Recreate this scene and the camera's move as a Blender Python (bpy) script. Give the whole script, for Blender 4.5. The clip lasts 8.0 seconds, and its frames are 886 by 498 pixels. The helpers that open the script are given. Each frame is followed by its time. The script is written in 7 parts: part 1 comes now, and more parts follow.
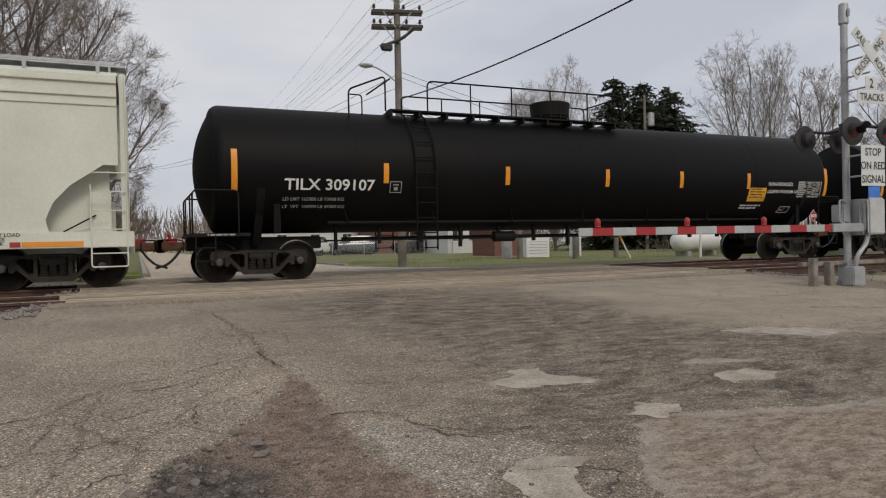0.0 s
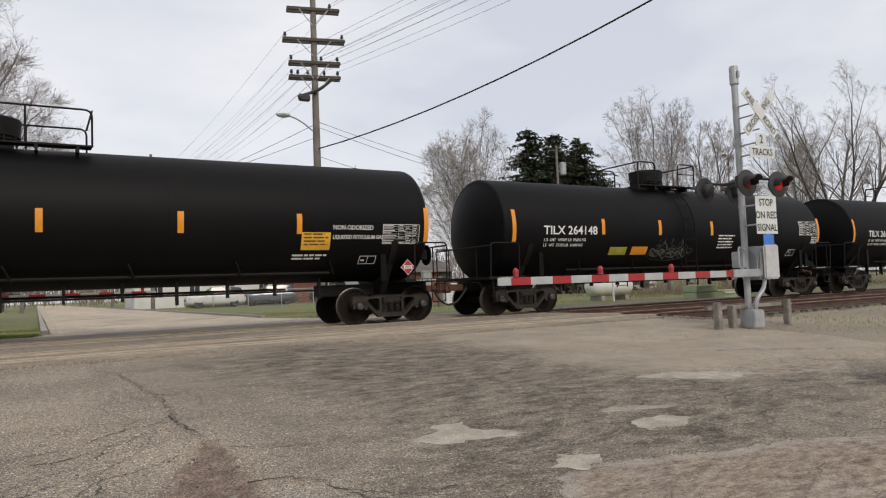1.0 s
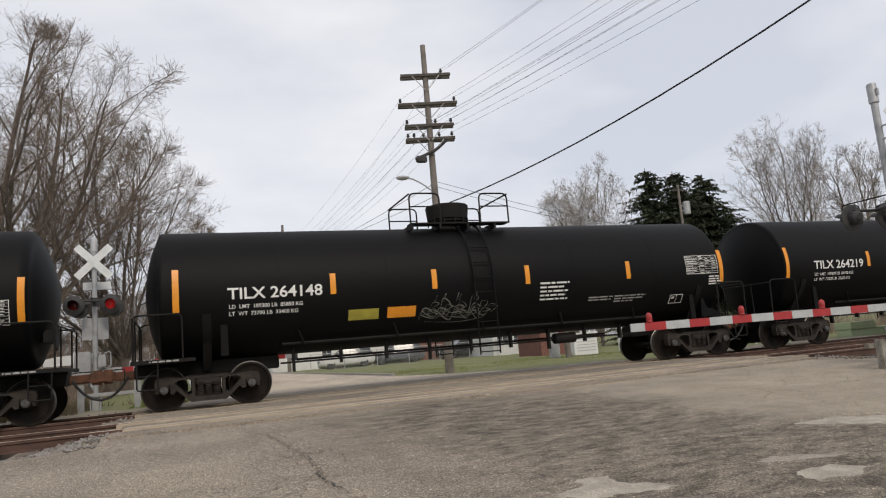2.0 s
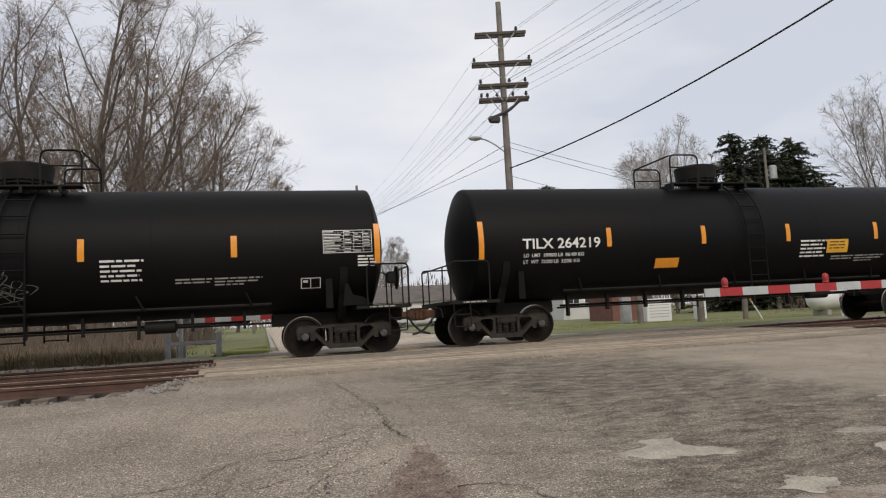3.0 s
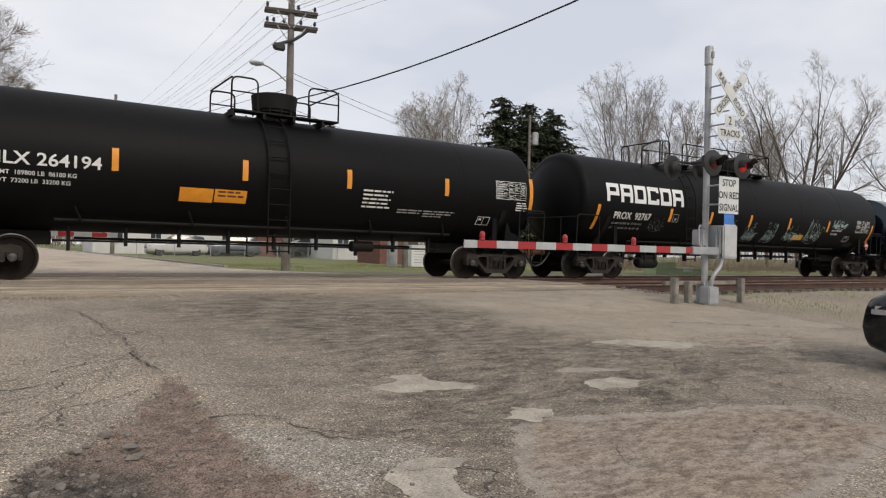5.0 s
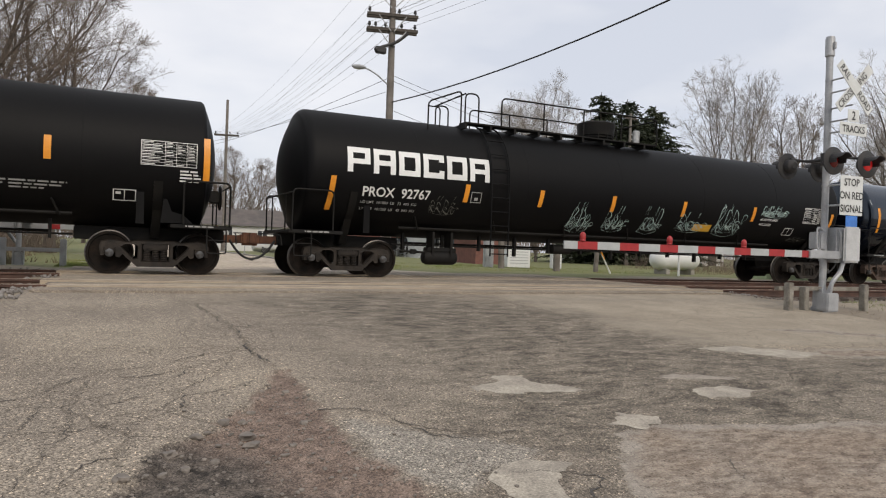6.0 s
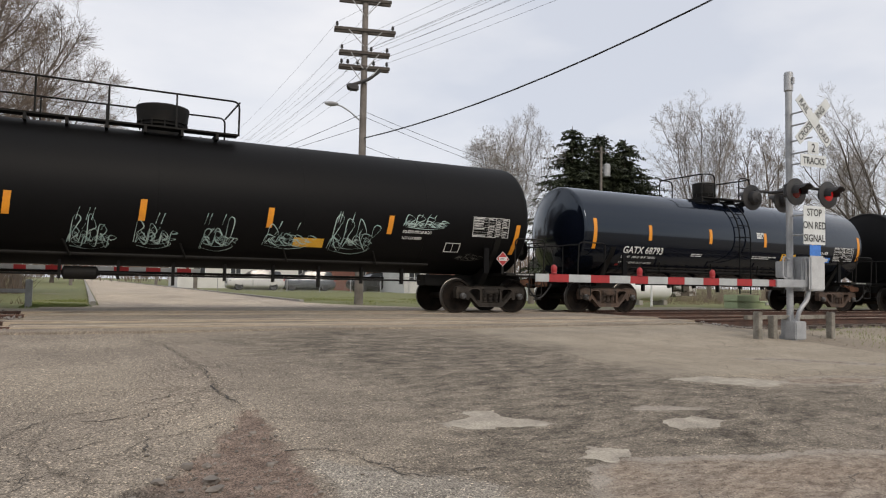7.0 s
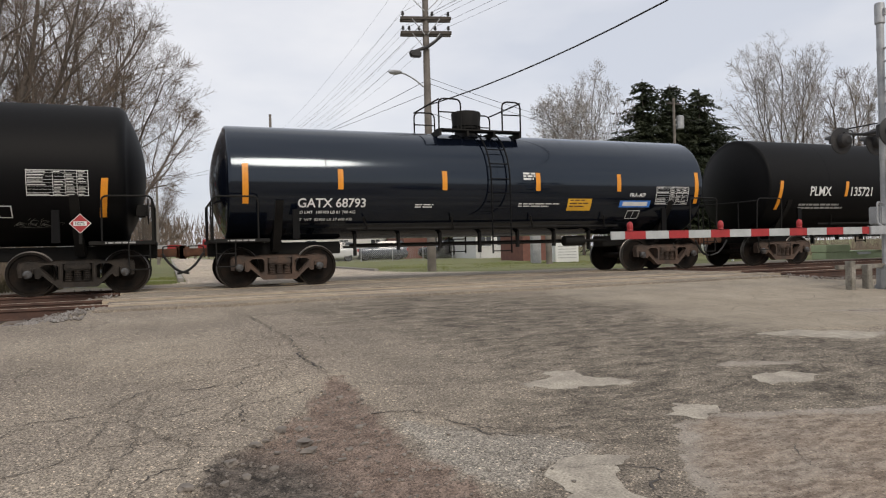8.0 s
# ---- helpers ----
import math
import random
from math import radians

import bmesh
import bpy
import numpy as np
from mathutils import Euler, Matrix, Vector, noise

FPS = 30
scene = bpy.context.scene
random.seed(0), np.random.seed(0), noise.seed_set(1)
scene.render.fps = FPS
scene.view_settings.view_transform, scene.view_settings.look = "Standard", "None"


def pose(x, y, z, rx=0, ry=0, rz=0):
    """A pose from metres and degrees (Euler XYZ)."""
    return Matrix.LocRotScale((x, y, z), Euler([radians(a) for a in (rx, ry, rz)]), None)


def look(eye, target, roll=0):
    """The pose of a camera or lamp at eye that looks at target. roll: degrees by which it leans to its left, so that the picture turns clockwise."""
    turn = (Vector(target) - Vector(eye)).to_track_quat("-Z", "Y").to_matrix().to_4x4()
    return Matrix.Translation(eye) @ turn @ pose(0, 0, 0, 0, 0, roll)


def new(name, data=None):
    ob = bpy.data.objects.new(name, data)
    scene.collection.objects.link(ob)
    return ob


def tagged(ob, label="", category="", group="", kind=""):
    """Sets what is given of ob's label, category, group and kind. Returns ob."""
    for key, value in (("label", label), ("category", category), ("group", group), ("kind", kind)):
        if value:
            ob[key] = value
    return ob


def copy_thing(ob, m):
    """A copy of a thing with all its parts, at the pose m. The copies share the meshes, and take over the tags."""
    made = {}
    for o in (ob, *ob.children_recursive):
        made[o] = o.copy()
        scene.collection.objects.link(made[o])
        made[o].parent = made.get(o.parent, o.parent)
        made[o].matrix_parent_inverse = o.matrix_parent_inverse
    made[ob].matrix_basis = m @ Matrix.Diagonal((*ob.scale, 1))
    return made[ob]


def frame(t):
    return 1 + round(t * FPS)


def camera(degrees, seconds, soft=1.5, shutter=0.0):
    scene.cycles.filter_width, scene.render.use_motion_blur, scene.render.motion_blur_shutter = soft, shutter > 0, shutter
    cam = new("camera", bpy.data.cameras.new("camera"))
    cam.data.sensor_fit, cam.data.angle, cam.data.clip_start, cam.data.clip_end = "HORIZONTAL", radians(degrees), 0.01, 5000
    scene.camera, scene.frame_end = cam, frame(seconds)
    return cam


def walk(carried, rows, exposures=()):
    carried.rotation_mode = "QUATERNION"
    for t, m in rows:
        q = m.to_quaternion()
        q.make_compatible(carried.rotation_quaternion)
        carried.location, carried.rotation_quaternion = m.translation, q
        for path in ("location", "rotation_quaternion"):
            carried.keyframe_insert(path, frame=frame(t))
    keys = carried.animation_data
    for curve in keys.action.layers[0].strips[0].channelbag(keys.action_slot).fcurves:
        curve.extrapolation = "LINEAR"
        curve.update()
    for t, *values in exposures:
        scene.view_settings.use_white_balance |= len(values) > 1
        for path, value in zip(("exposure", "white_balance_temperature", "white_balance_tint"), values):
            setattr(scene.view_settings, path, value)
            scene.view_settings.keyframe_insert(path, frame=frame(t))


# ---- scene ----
cam = camera(65.30, 8.0, soft=1.15)
PATH = [
    (0, 0.070, 0.041, 0.761, -23.78, -0.43, 1.27),
    (0.2, 0.059, 0.041, 0.775, -25.02, -0.57, 2.30),
    (0.5, 0.043, 0.043, 0.795, -26.64, 1.56, 2.73),
    (0.7, 0.048, 0.040, 0.811, -27.63, 0.59, 2.67),
    (1, 0.055, 0.035, 0.834, -30.41, 3.24, 2.23),
    (1.2, 0.029, 0.044, 0.834, -28.07, 4.24, 3.57),
    (1.5, -0.010, 0.058, 0.835, -26.62, 5.00, 4.87),
    (1.7, -0.049, 0.064, 0.826, -22.43, 6.34, 7.15),
    (2.8, 0.027, 0.011, 0.784, -16.48, 10.06, -0.48),
    (3, 0.008, 0.032, 0.755, -14.37, 5.58, 3.07),
    (3.2, 0.009, 0.015, 0.753, -15.31, 3.82, 1.87),
    (3.5, 0.010, -0.011, 0.749, -16.76, 1.38, 4.00),
    (3.7, 0.027, -0.029, 0.761, -21.30, 0.35, 4.66),
    (4, 0.054, -0.057, 0.779, -28.10, -1.57, 3.45),
    (4.1, 0.055, -0.065, 0.767, -30.70, -2.07, 2.95),
    (4.2, 0.056, -0.074, 0.755, -32.90, -2.02, 0.86),
    (5.3, -0.032, -0.024, 0.748, -31.37, 1.83, -2.82),
    (5.4, -0.028, -0.024, 0.747, -29.82, 2.25, -3.18),
    (5.5, -0.024, -0.023, 0.746, -28.67, 2.20, -3.37),
    (5.8, -0.054, -0.010, 0.748, -23.81, -0.42, -3.59),
    (6, -0.074, -0.000, 0.749, -25.47, 0.05, -1.92),
    (6.1, -0.066, -0.004, 0.751, -24.02, 0.73, -0.52),
    (6.2, -0.058, -0.008, 0.754, -24.78, 1.08, -0.14),
    (6.5, -0.033, -0.019, 0.761, -28.00, 1.61, 0.77),
    (6.7, -0.029, -0.028, 0.763, -29.23, 2.42, -0.21),
    (7, -0.022, -0.041, 0.765, -27.44, 2.90, -1.03),
    (7.2, -0.025, -0.037, 0.764, -26.75, 2.49, -0.11),
    (7.5, -0.030, -0.032, 0.762, -26.00, 2.50, -0.55),
    (7.7, -0.038, -0.026, 0.755, -24.67, 2.01, 0.14),
    (8, -0.051, -0.018, 0.744, -21.55, 0.06, 1.50),
]
EXPOSURE = [(0, -0.06, 6640, 12), (0.5, 0.18, 6640, 12), (1, 0.27, 6640, 12), (1.5, 0.28, 6640, 12), (3, 0.24, 6640, 12), (3.5, 0.38, 6640, 12), (4, 0.44, 6640, 12), (4.2, 0.38, 6640, 12), (5.3, 0.27, 6640, 12), (5.5, 0.30, 6640, 12), (6.5, 0.34, 6640, 12), (7, 0.30, 6640, 12), (8, 0.26, 6640, 12)]
walk(cam, [(t, pose(x, y, z, 90 + pitch, roll, yaw)) for t, x, y, z, yaw, pitch, roll in PATH], EXPOSURE)
SPEED, EASE = 11.6729, -0.01468

# ---- world and sun: high overcast, thin bright cloud ----
SUN_EL, SUN_AZ = radians(39), radians(177)
world = bpy.data.worlds.new("world")
scene.world = world
world.use_nodes = True
wn, wl = world.node_tree.nodes, world.node_tree.links
wn.clear()
w_out = wn.new("ShaderNodeOutputWorld")
w_bg = wn.new("ShaderNodeBackground")
w_sky = wn.new("ShaderNodeTexSky")
w_sky.sky_type, w_sky.sun_disc = "NISHITA", False
w_sky.sun_elevation, w_sky.sun_rotation, w_sky.dust_density = SUN_EL, SUN_AZ, 2.0
w_gain = wn.new("ShaderNodeVectorMath")
w_gain.operation = "SCALE"
w_gain.inputs[3].default_value = 0.1
w_co = wn.new("ShaderNodeTexCoord")
w_map = wn.new("ShaderNodeMapping")
w_map.inputs["Scale"].default_value = (1.0, 1.0, 2.6)
w_noise = wn.new("ShaderNodeTexNoise")
w_noise.inputs["Scale"].default_value, w_noise.inputs["Detail"].default_value = 2.2, 5.0
w_ramp = wn.new("ShaderNodeValToRGB")
w_ramp.color_ramp.elements[0].position, w_ramp.color_ramp.elements[1].position = 0.36, 0.68
w_ramp.color_ramp.elements[0].color, w_ramp.color_ramp.elements[1].color = (0.56, 0.60, 0.67, 1), (0.80, 0.81, 0.825, 1)
w_mix = wn.new("ShaderNodeMix")
w_mix.data_type = "RGBA"
w_mix.inputs["Factor"].default_value = 0.88
wl.new(w_sky.outputs[0], w_gain.inputs[0])
wl.new(w_co.outputs["Generated"], w_map.inputs[0])
wl.new(w_map.outputs[0], w_noise.inputs["Vector"])
wl.new(w_noise.outputs["Fac"], w_ramp.inputs[0])
wl.new(w_gain.outputs[0], w_mix.inputs["A"])
wl.new(w_ramp.outputs[0], w_mix.inputs["B"])
wl.new(w_mix.outputs["Result"], w_bg.inputs["Color"])
wl.new(w_bg.outputs[0], w_out.inputs[0])

sun_data = bpy.data.lights.new("sun", "SUN")
sun_data.energy, sun_data.angle, sun_data.color = 1.3, radians(16), (1.0, 0.91, 0.78)
sun = new("sun", sun_data)
sun.matrix_world = look((0, 0, 50), (math.sin(SUN_AZ) * -1 * math.cos(SUN_EL), -math.cos(SUN_AZ) * math.cos(SUN_EL), 50 - math.sin(SUN_EL)))
scene.view_settings.exposure = 0.0


# ---- materials ----
def surface(name, c1, c2=None, rough=0.7, metal=0.0, big=0.8, fine=30.0, bump=0.0, rough_var=0.12, speck=0.12, c3=None, spec=0.5):
    """Two colours mixed at a large scale, brightness grain at a fine one, roughness variation and fine relief."""
    m = bpy.data.materials.new(name)
    m.use_nodes = True
    n, l = m.node_tree.nodes, m.node_tree.links
    b = n["Principled BSDF"]
    co = n.new("ShaderNodeTexCoord")
    nb = n.new("ShaderNodeTexNoise")
    nb.inputs["Scale"].default_value, nb.inputs["Detail"].default_value = big, 6.0
    nf = n.new("ShaderNodeTexNoise")
    nf.inputs["Scale"].default_value, nf.inputs["Detail"].default_value = fine, 4.0
    l.new(co.outputs["Object"], nb.inputs["Vector"])
    l.new(co.outputs["Object"], nf.inputs["Vector"])
    ramp = n.new("ShaderNodeValToRGB")
    ramp.color_ramp.elements[0].position, ramp.color_ramp.elements[1].position = 0.35, 0.65
    c2 = c2 or tuple(x * 0.75 for x in c1)
    ramp.color_ramp.elements[0].color, ramp.color_ramp.elements[1].color = (*c1, 1), (*c2, 1)
    if c3:
        e = ramp.color_ramp.elements.new(0.8)
        e.color = (*c3, 1)
    l.new(nb.outputs["Fac"], ramp.inputs[0])
    mr = n.new("ShaderNodeMapRange")
    mr.inputs["To Min"].default_value, mr.inputs["To Max"].default_value = 1 - 2 * speck, 1 + 2 * speck
    l.new(nf.outputs["Fac"], mr.inputs["Value"])
    mul = n.new("ShaderNodeMix")
    mul.data_type, mul.blend_type = "RGBA", "MULTIPLY"
    mul.inputs["Factor"].default_value = 1.0
    l.new(ramp.outputs[0], mul.inputs["A"])
    l.new(mr.outputs[0], mul.inputs["B"])
    l.new(mul.outputs["Result"], b.inputs["Base Color"])
    rr = n.new("ShaderNodeMapRange")
    rr.inputs["To Min"].default_value, rr.inputs["To Max"].default_value = max(rough - rough_var, 0.02), min(rough + rough_var, 1)
    l.new(nb.outputs["Fac"], rr.inputs["Value"])
    l.new(rr.outputs[0], b.inputs["Roughness"])
    b.inputs["Metallic"].default_value = metal
    b.inputs["Specular IOR Level"].default_value = spec
    if bump:
        bp = n.new("ShaderNodeBump")
        bp.inputs["Strength"].default_value, bp.inputs["Distance"].default_value = 0.6, bump
        l.new(nf.outputs["Fac"], bp.inputs["Height"])
        l.new(bp.outputs[0], b.inputs["Normal"])
    return m


def glow(name, colour, strength):
    m = bpy.data.materials.new(name)
    m.use_nodes = True
    b = m.node_tree.nodes["Principled BSDF"]
    b.inputs["Base Color"].default_value = (*colour, 1)
    b.inputs["Emission Color"].default_value = (*colour, 1)
    b.inputs["Emission Strength"].default_value = strength
    b.inputs["Roughness"].default_value = 0.2
    return m


TANK_MATT = surface("tank_black_matt", (0.0022, 0.0022, 0.0026), (0.0038, 0.0037, 0.0038), 0.58, 0, 0.5, 14, 0.0006, 0.06, 0.18, spec=0.145)
TANK_GLOSS = surface("tank_black_gloss", (0.003, 0.0046, 0.009), (0.004, 0.0056, 0.011), 0.12, 0, 0.7, 9, 0, 0.03, 0.12, spec=0.55)
TANK_GLOSS.node_tree.nodes["Principled BSDF"].inputs["Coat Weight"].default_value = 0.2
TANK_GLOSS.node_tree.nodes["Principled BSDF"].inputs["Coat Tint"].default_value = (0.8, 0.9, 1, 1)
TANK_GLOSS.node_tree.nodes["Principled BSDF"].inputs["Specular Tint"].default_value = (0.75, 0.88, 1, 1)
STEEL_BLACK = surface("underframe_black", (0.005, 0.0048, 0.0046), (0.010, 0.009, 0.0075), 0.7, 0, 3, 40, 0.001, 0.1, 0.2, spec=0.25)
TRUCK = surface("truck_grey_dirt", (0.021, 0.0185, 0.0165), (0.042, 0.035, 0.029), 0.8, 0, 4, 40, 0.002, 0.1, 0.25, spec=0.2)
TRUCK_RUST = surface("truck_rusty", (0.050, 0.036, 0.028), (0.088, 0.056, 0.040), 0.85, 0, 5, 40, 0.002, 0.1, 0.25)
WHEEL = surface("wheel_steel", (0.008, 0.007, 0.006), (0.018, 0.013, 0.010), 0.75, 0.0, 5, 30, 0.001, 0.1, 0.2, spec=0.12)
TREAD = surface("wheel_tread", (0.13, 0.12, 0.11), None, 0.4, 0.6, 8, 40)
CAP = surface("bearing_cap", (0.09, 0.095, 0.10), (0.045, 0.038, 0.033), 0.6, 0.2, 12, 60)
RUST = surface("rust", (0.13, 0.055, 0.028), (0.075, 0.036, 0.022), 0.85, 0.1, 6, 50, 0.002, 0.1, 0.25)
ORANGE = surface("reflective_orange", (0.75, 0.29, 0.02), (0.66, 0.25, 0.02), 0.4, 0, 6, 40, 0, 0.1, 0.08)
YELLOW = surface("placard_yellow", (0.72, 0.40, 0.03), (0.62, 0.33, 0.03), 0.5, 0, 5, 60, 0, 0.1, 0.1)
WHITE_MARK = surface("marking_white", (0.72, 0.72, 0.70), (0.6, 0.6, 0.58), 0.6, 0, 5, 40, 0, 0.1, 0.1)
GREY_MARK = surface("marking_grey", (0.34, 0.34, 0.33), (0.24, 0.24, 0.23), 0.6, 0, 5, 40, 0, 0.1, 0.1)
TAG_TEAL = surface("spray_paint_teal", (0.46, 0.58, 0.55), (0.28, 0.41, 0.39), 0.6, 0, 8, 60)
TAG_GREY = surface("spray_paint_grey", (0.16, 0.16, 0.14), (0.09, 0.09, 0.08), 0.6, 0, 8, 60)
RED = surface("red_paint", (0.36, 0.022, 0.024), (0.29, 0.018, 0.020), 0.45, 0, 6, 50, 0, 0.1, 0.08)
BLUE = surface("blue_paint", (0.05, 0.2, 0.62), None, 0.45, 0, 6, 50)
HOPPER = surface("hopper_pale", (0.62, 0.63, 0.55), (0.54, 0.55, 0.47), 0.55, 0, 0.7, 22, 0, 0.1, 0.06)
ALU = surface("galvanised", (0.42, 0.43, 0.44), (0.32, 0.33, 0.34), 0.5, 0.35, 4, 40, 0.0005, 0.12, 0.12)
ALU_PALE = surface("galvanised_pale", (0.55, 0.56, 0.56), (0.47, 0.48, 0.48), 0.5, 0.2, 4, 40, 0.0005, 0.12, 0.1)
SIGN_WHITE = surface("sign_white", (0.66, 0.68, 0.67), (0.58, 0.60, 0.59), 0.5, 0, 4, 40, 0, 0.1, 0.05)
ARM_WHITE = surface("arm_grey_white", (0.42, 0.44, 0.44), (0.35, 0.37, 0.37), 0.5, 0, 4, 40, 0, 0.1, 0.06)
SIGN_BLACK = surface("sign_black", (0.02, 0.02, 0.02), None, 0.55)
LAMP_BLACK = surface("lamp_black", (0.02, 0.02, 0.022), (0.035, 0.033, 0.032), 0.65, 0, 6, 50)
LENS_DARK = surface("lens_dark_red", (0.12, 0.008, 0.008), None, 0.15)
LENS_LIT = glow("lens_lit_red", (0.5, 0.02, 0.02), 0.15)
WOOD = surface("pole_wood", (0.13, 0.115, 0.10), (0.20, 0.18, 0.16), 0.85, 0, 2.5, 45, 0.003, 0.08, 0.2)
WOOD_DARK = surface("crossarm_wood", (0.055, 0.048, 0.042), (0.09, 0.078, 0.066), 0.85, 0, 4, 50, 0.002)
CABLE = surface("cable_black", (0.015, 0.015, 0.016), None, 0.6)
BARK = surface("bark", (0.085, 0.07, 0.058), (0.14, 0.118, 0.1), 0.9, 0, 3, 30, 0.004, 0.06, 0.2)
TWIG = surface("twigs", (0.125, 0.096, 0.075), (0.18, 0.14, 0.11), 0.9, 0, 0.6, 12, 0, 0.06, 0.15)
TWIG_PALE = surface("twigs_pale", (0.22, 0.195, 0.17), (0.30, 0.27, 0.24), 0.9, 0, 0.6, 12, 0, 0.06, 0.15)
NEEDLES = surface("spruce_needles", (0.026, 0.036, 0.018), (0.052, 0.062, 0.030), 0.8, 0, 0.8, 14, 0, 0.1, 0.3)
GRASS = surface("grass", (0.125, 0.17, 0.042), (0.20, 0.20, 0.08), 0.9, 0, 0.5, 9, 0.01, 0.05, 0.25)
CONCRETE = surface("concrete", (0.36, 0.34, 0.31), (0.29, 0.275, 0.25), 0.9, 0, 0.6, 30, 0.002, 0.05, 0.1)
TIMBER = surface("crossing_timber", (0.44, 0.365, 0.27), (0.32, 0.262, 0.195), 0.9, 0, 2, 40, 0.003, 0.06, 0.2)
BRUSH = surface("dry_brush", (0.10, 0.082, 0.045), (0.19, 0.155, 0.10), 0.95, 0, 0.7, 15, 0, 0.05, 0.25)
PAINT_WHITE = surface("white_paint", (0.74, 0.75, 0.74), (0.66, 0.67, 0.66), 0.55, 0, 0.8, 20, 0, 0.1, 0.05)
SIDING = surface("white_siding", (0.66, 0.66, 0.64), (0.58, 0.58, 0.56), 0.7, 0, 0.6, 18, 0, 0.1, 0.05)
BRICK_RED = surface("brick_red", (0.15, 0.07, 0.055), (0.20, 0.09, 0.07), 0.9, 0, 4, 20, 0.004)
ROOF = surface("roof_shingle", (0.13, 0.11, 0.10), (0.09, 0.08, 0.075), 0.9, 0, 1, 20, 0.01)
GREEN_BOX = surface("pale_green_box", (0.42, 0.50, 0.30), (0.36, 0.43, 0.26), 0.6, 0, 2, 30)
GLASS = surface("dark_window", (0.03, 0.035, 0.04), (0.05, 0.055, 0.06), 0.08, 0, 1, 5)
CAR_BLACK = surface("car_black", (0.008, 0.008, 0.009), (0.012, 0.012, 0.012), 0.12, 0, 2, 20, 0, 0.03, 0.05)
RUBBER = surface("rubber", (0.02, 0.02, 0.02), None, 0.85)
CLEAR = surface("headlamp_glass", (0.5, 0.5, 0.5), None, 0.1, 0.3)


# ---- mesh helpers ----
def part(name, bm, material, parent=None, label="", smooth=True, m=None):
    me = bpy.data.meshes.new(name)
    bm.to_mesh(me)
    bm.free()
    for k in (material if isinstance(material, (list, tuple)) else (material,)):
        me.materials.append(k)
    if smooth:
        me.shade_smooth()
        me.set_sharp_from_angle(angle=radians(35))
    ob = new(name, me)
    if m is not None:
        ob.matrix_basis = m
    if parent:
        ob.parent = parent
    if label:
        tagged(ob, label)
    return ob


def box(bm, x0, y0, z0, x1, y1, z1, bevel=0.0, mi=0):
    r = bmesh.ops.create_cube(bm, size=1)
    bmesh.ops.scale(bm, vec=(x1 - x0, y1 - y0, z1 - z0), verts=r["verts"])
    bmesh.ops.translate(bm, vec=((x0 + x1) / 2, (y0 + y1) / 2, (z0 + z1) / 2), verts=r["verts"])
    fs = {f for v in r["verts"] for f in v.link_faces}
    for f in fs:
        f.material_index = mi
    if bevel:
        es = {e for v in r["verts"] for e in v.link_edges}
        bmesh.ops.bevel(bm, geom=list(es), offset=bevel, segments=2, affect="EDGES")
    return bm


def cyl(bm, a, b, r, r2=None, seg=12, mi=0):
    a, b = Vector(a), Vector(b)
    d = b - a
    q = d.to_track_quat("Z", "Y").to_matrix().to_4x4()
    q.translation = (a + b) / 2
    r = bmesh.ops.create_cone(bm, cap_ends=True, segments=seg, radius1=r, radius2=r if r2 is None else r2, depth=d.length, matrix=q)
    if mi:
        for f in {f for v in r["verts"] for f in v.link_faces}:
            f.material_index = mi
    return bm


def pipe(bm, pts, r, seg=8, mi=0):
    """A round bar along a polyline, one ring of verts a corner."""
    pts = [Vector(p) for p in pts]
    rings = []
    ref = Vector((0.0, 0.0, 1.0))
    for i, p in enumerate(pts):
        d = ((pts[min(i + 1, len(pts) - 1)] - p).normalized() + (p - pts[max(i - 1, 0)]).normalized()).normalized()
        u = d.cross(ref)
        if u.length < 0.05:
            u = d.cross(Vector((0.0, 1.0, 0.0)))
        u.normalize()
        w = d.cross(u)
        rings.append([bm.verts.new(p + r * (math.cos(k * 2 * math.pi / seg) * u + math.sin(k * 2 * math.pi / seg) * w)) for k in range(seg)])
    for a, b in zip(rings, rings[1:]):
        best = min(range(seg), key=lambda s: sum((a[k].co - b[(k + s) % seg].co).length for k in range(0, seg, 2)))
        for k in range(seg):
            f = bm.faces.new((a[k], a[(k + 1) % seg], b[(k + 1 + best) % seg], b[(k + best) % seg]))
            f.material_index = mi
    bm.faces.new(rings[0][::-1]).material_index = mi
    bm.faces.new(rings[-1]).material_index = mi
    return bm


def bend(pts, r=0.12, n=4):
    """The polyline with its inner corners rounded."""
    pts = [Vector(p) for p in pts]
    out = [pts[0]]
    for a, p, b in zip(pts, pts[1:], pts[2:]):
        k = min(r, (a - p).length * 0.45, (b - p).length * 0.45)
        s, e = p + (a - p).normalized() * k, p + (b - p).normalized() * k
        out += [s.lerp(p, i / n).lerp(p.lerp(e, i / n), i / n) for i in range(n + 1)]
    return out + [pts[-1]]


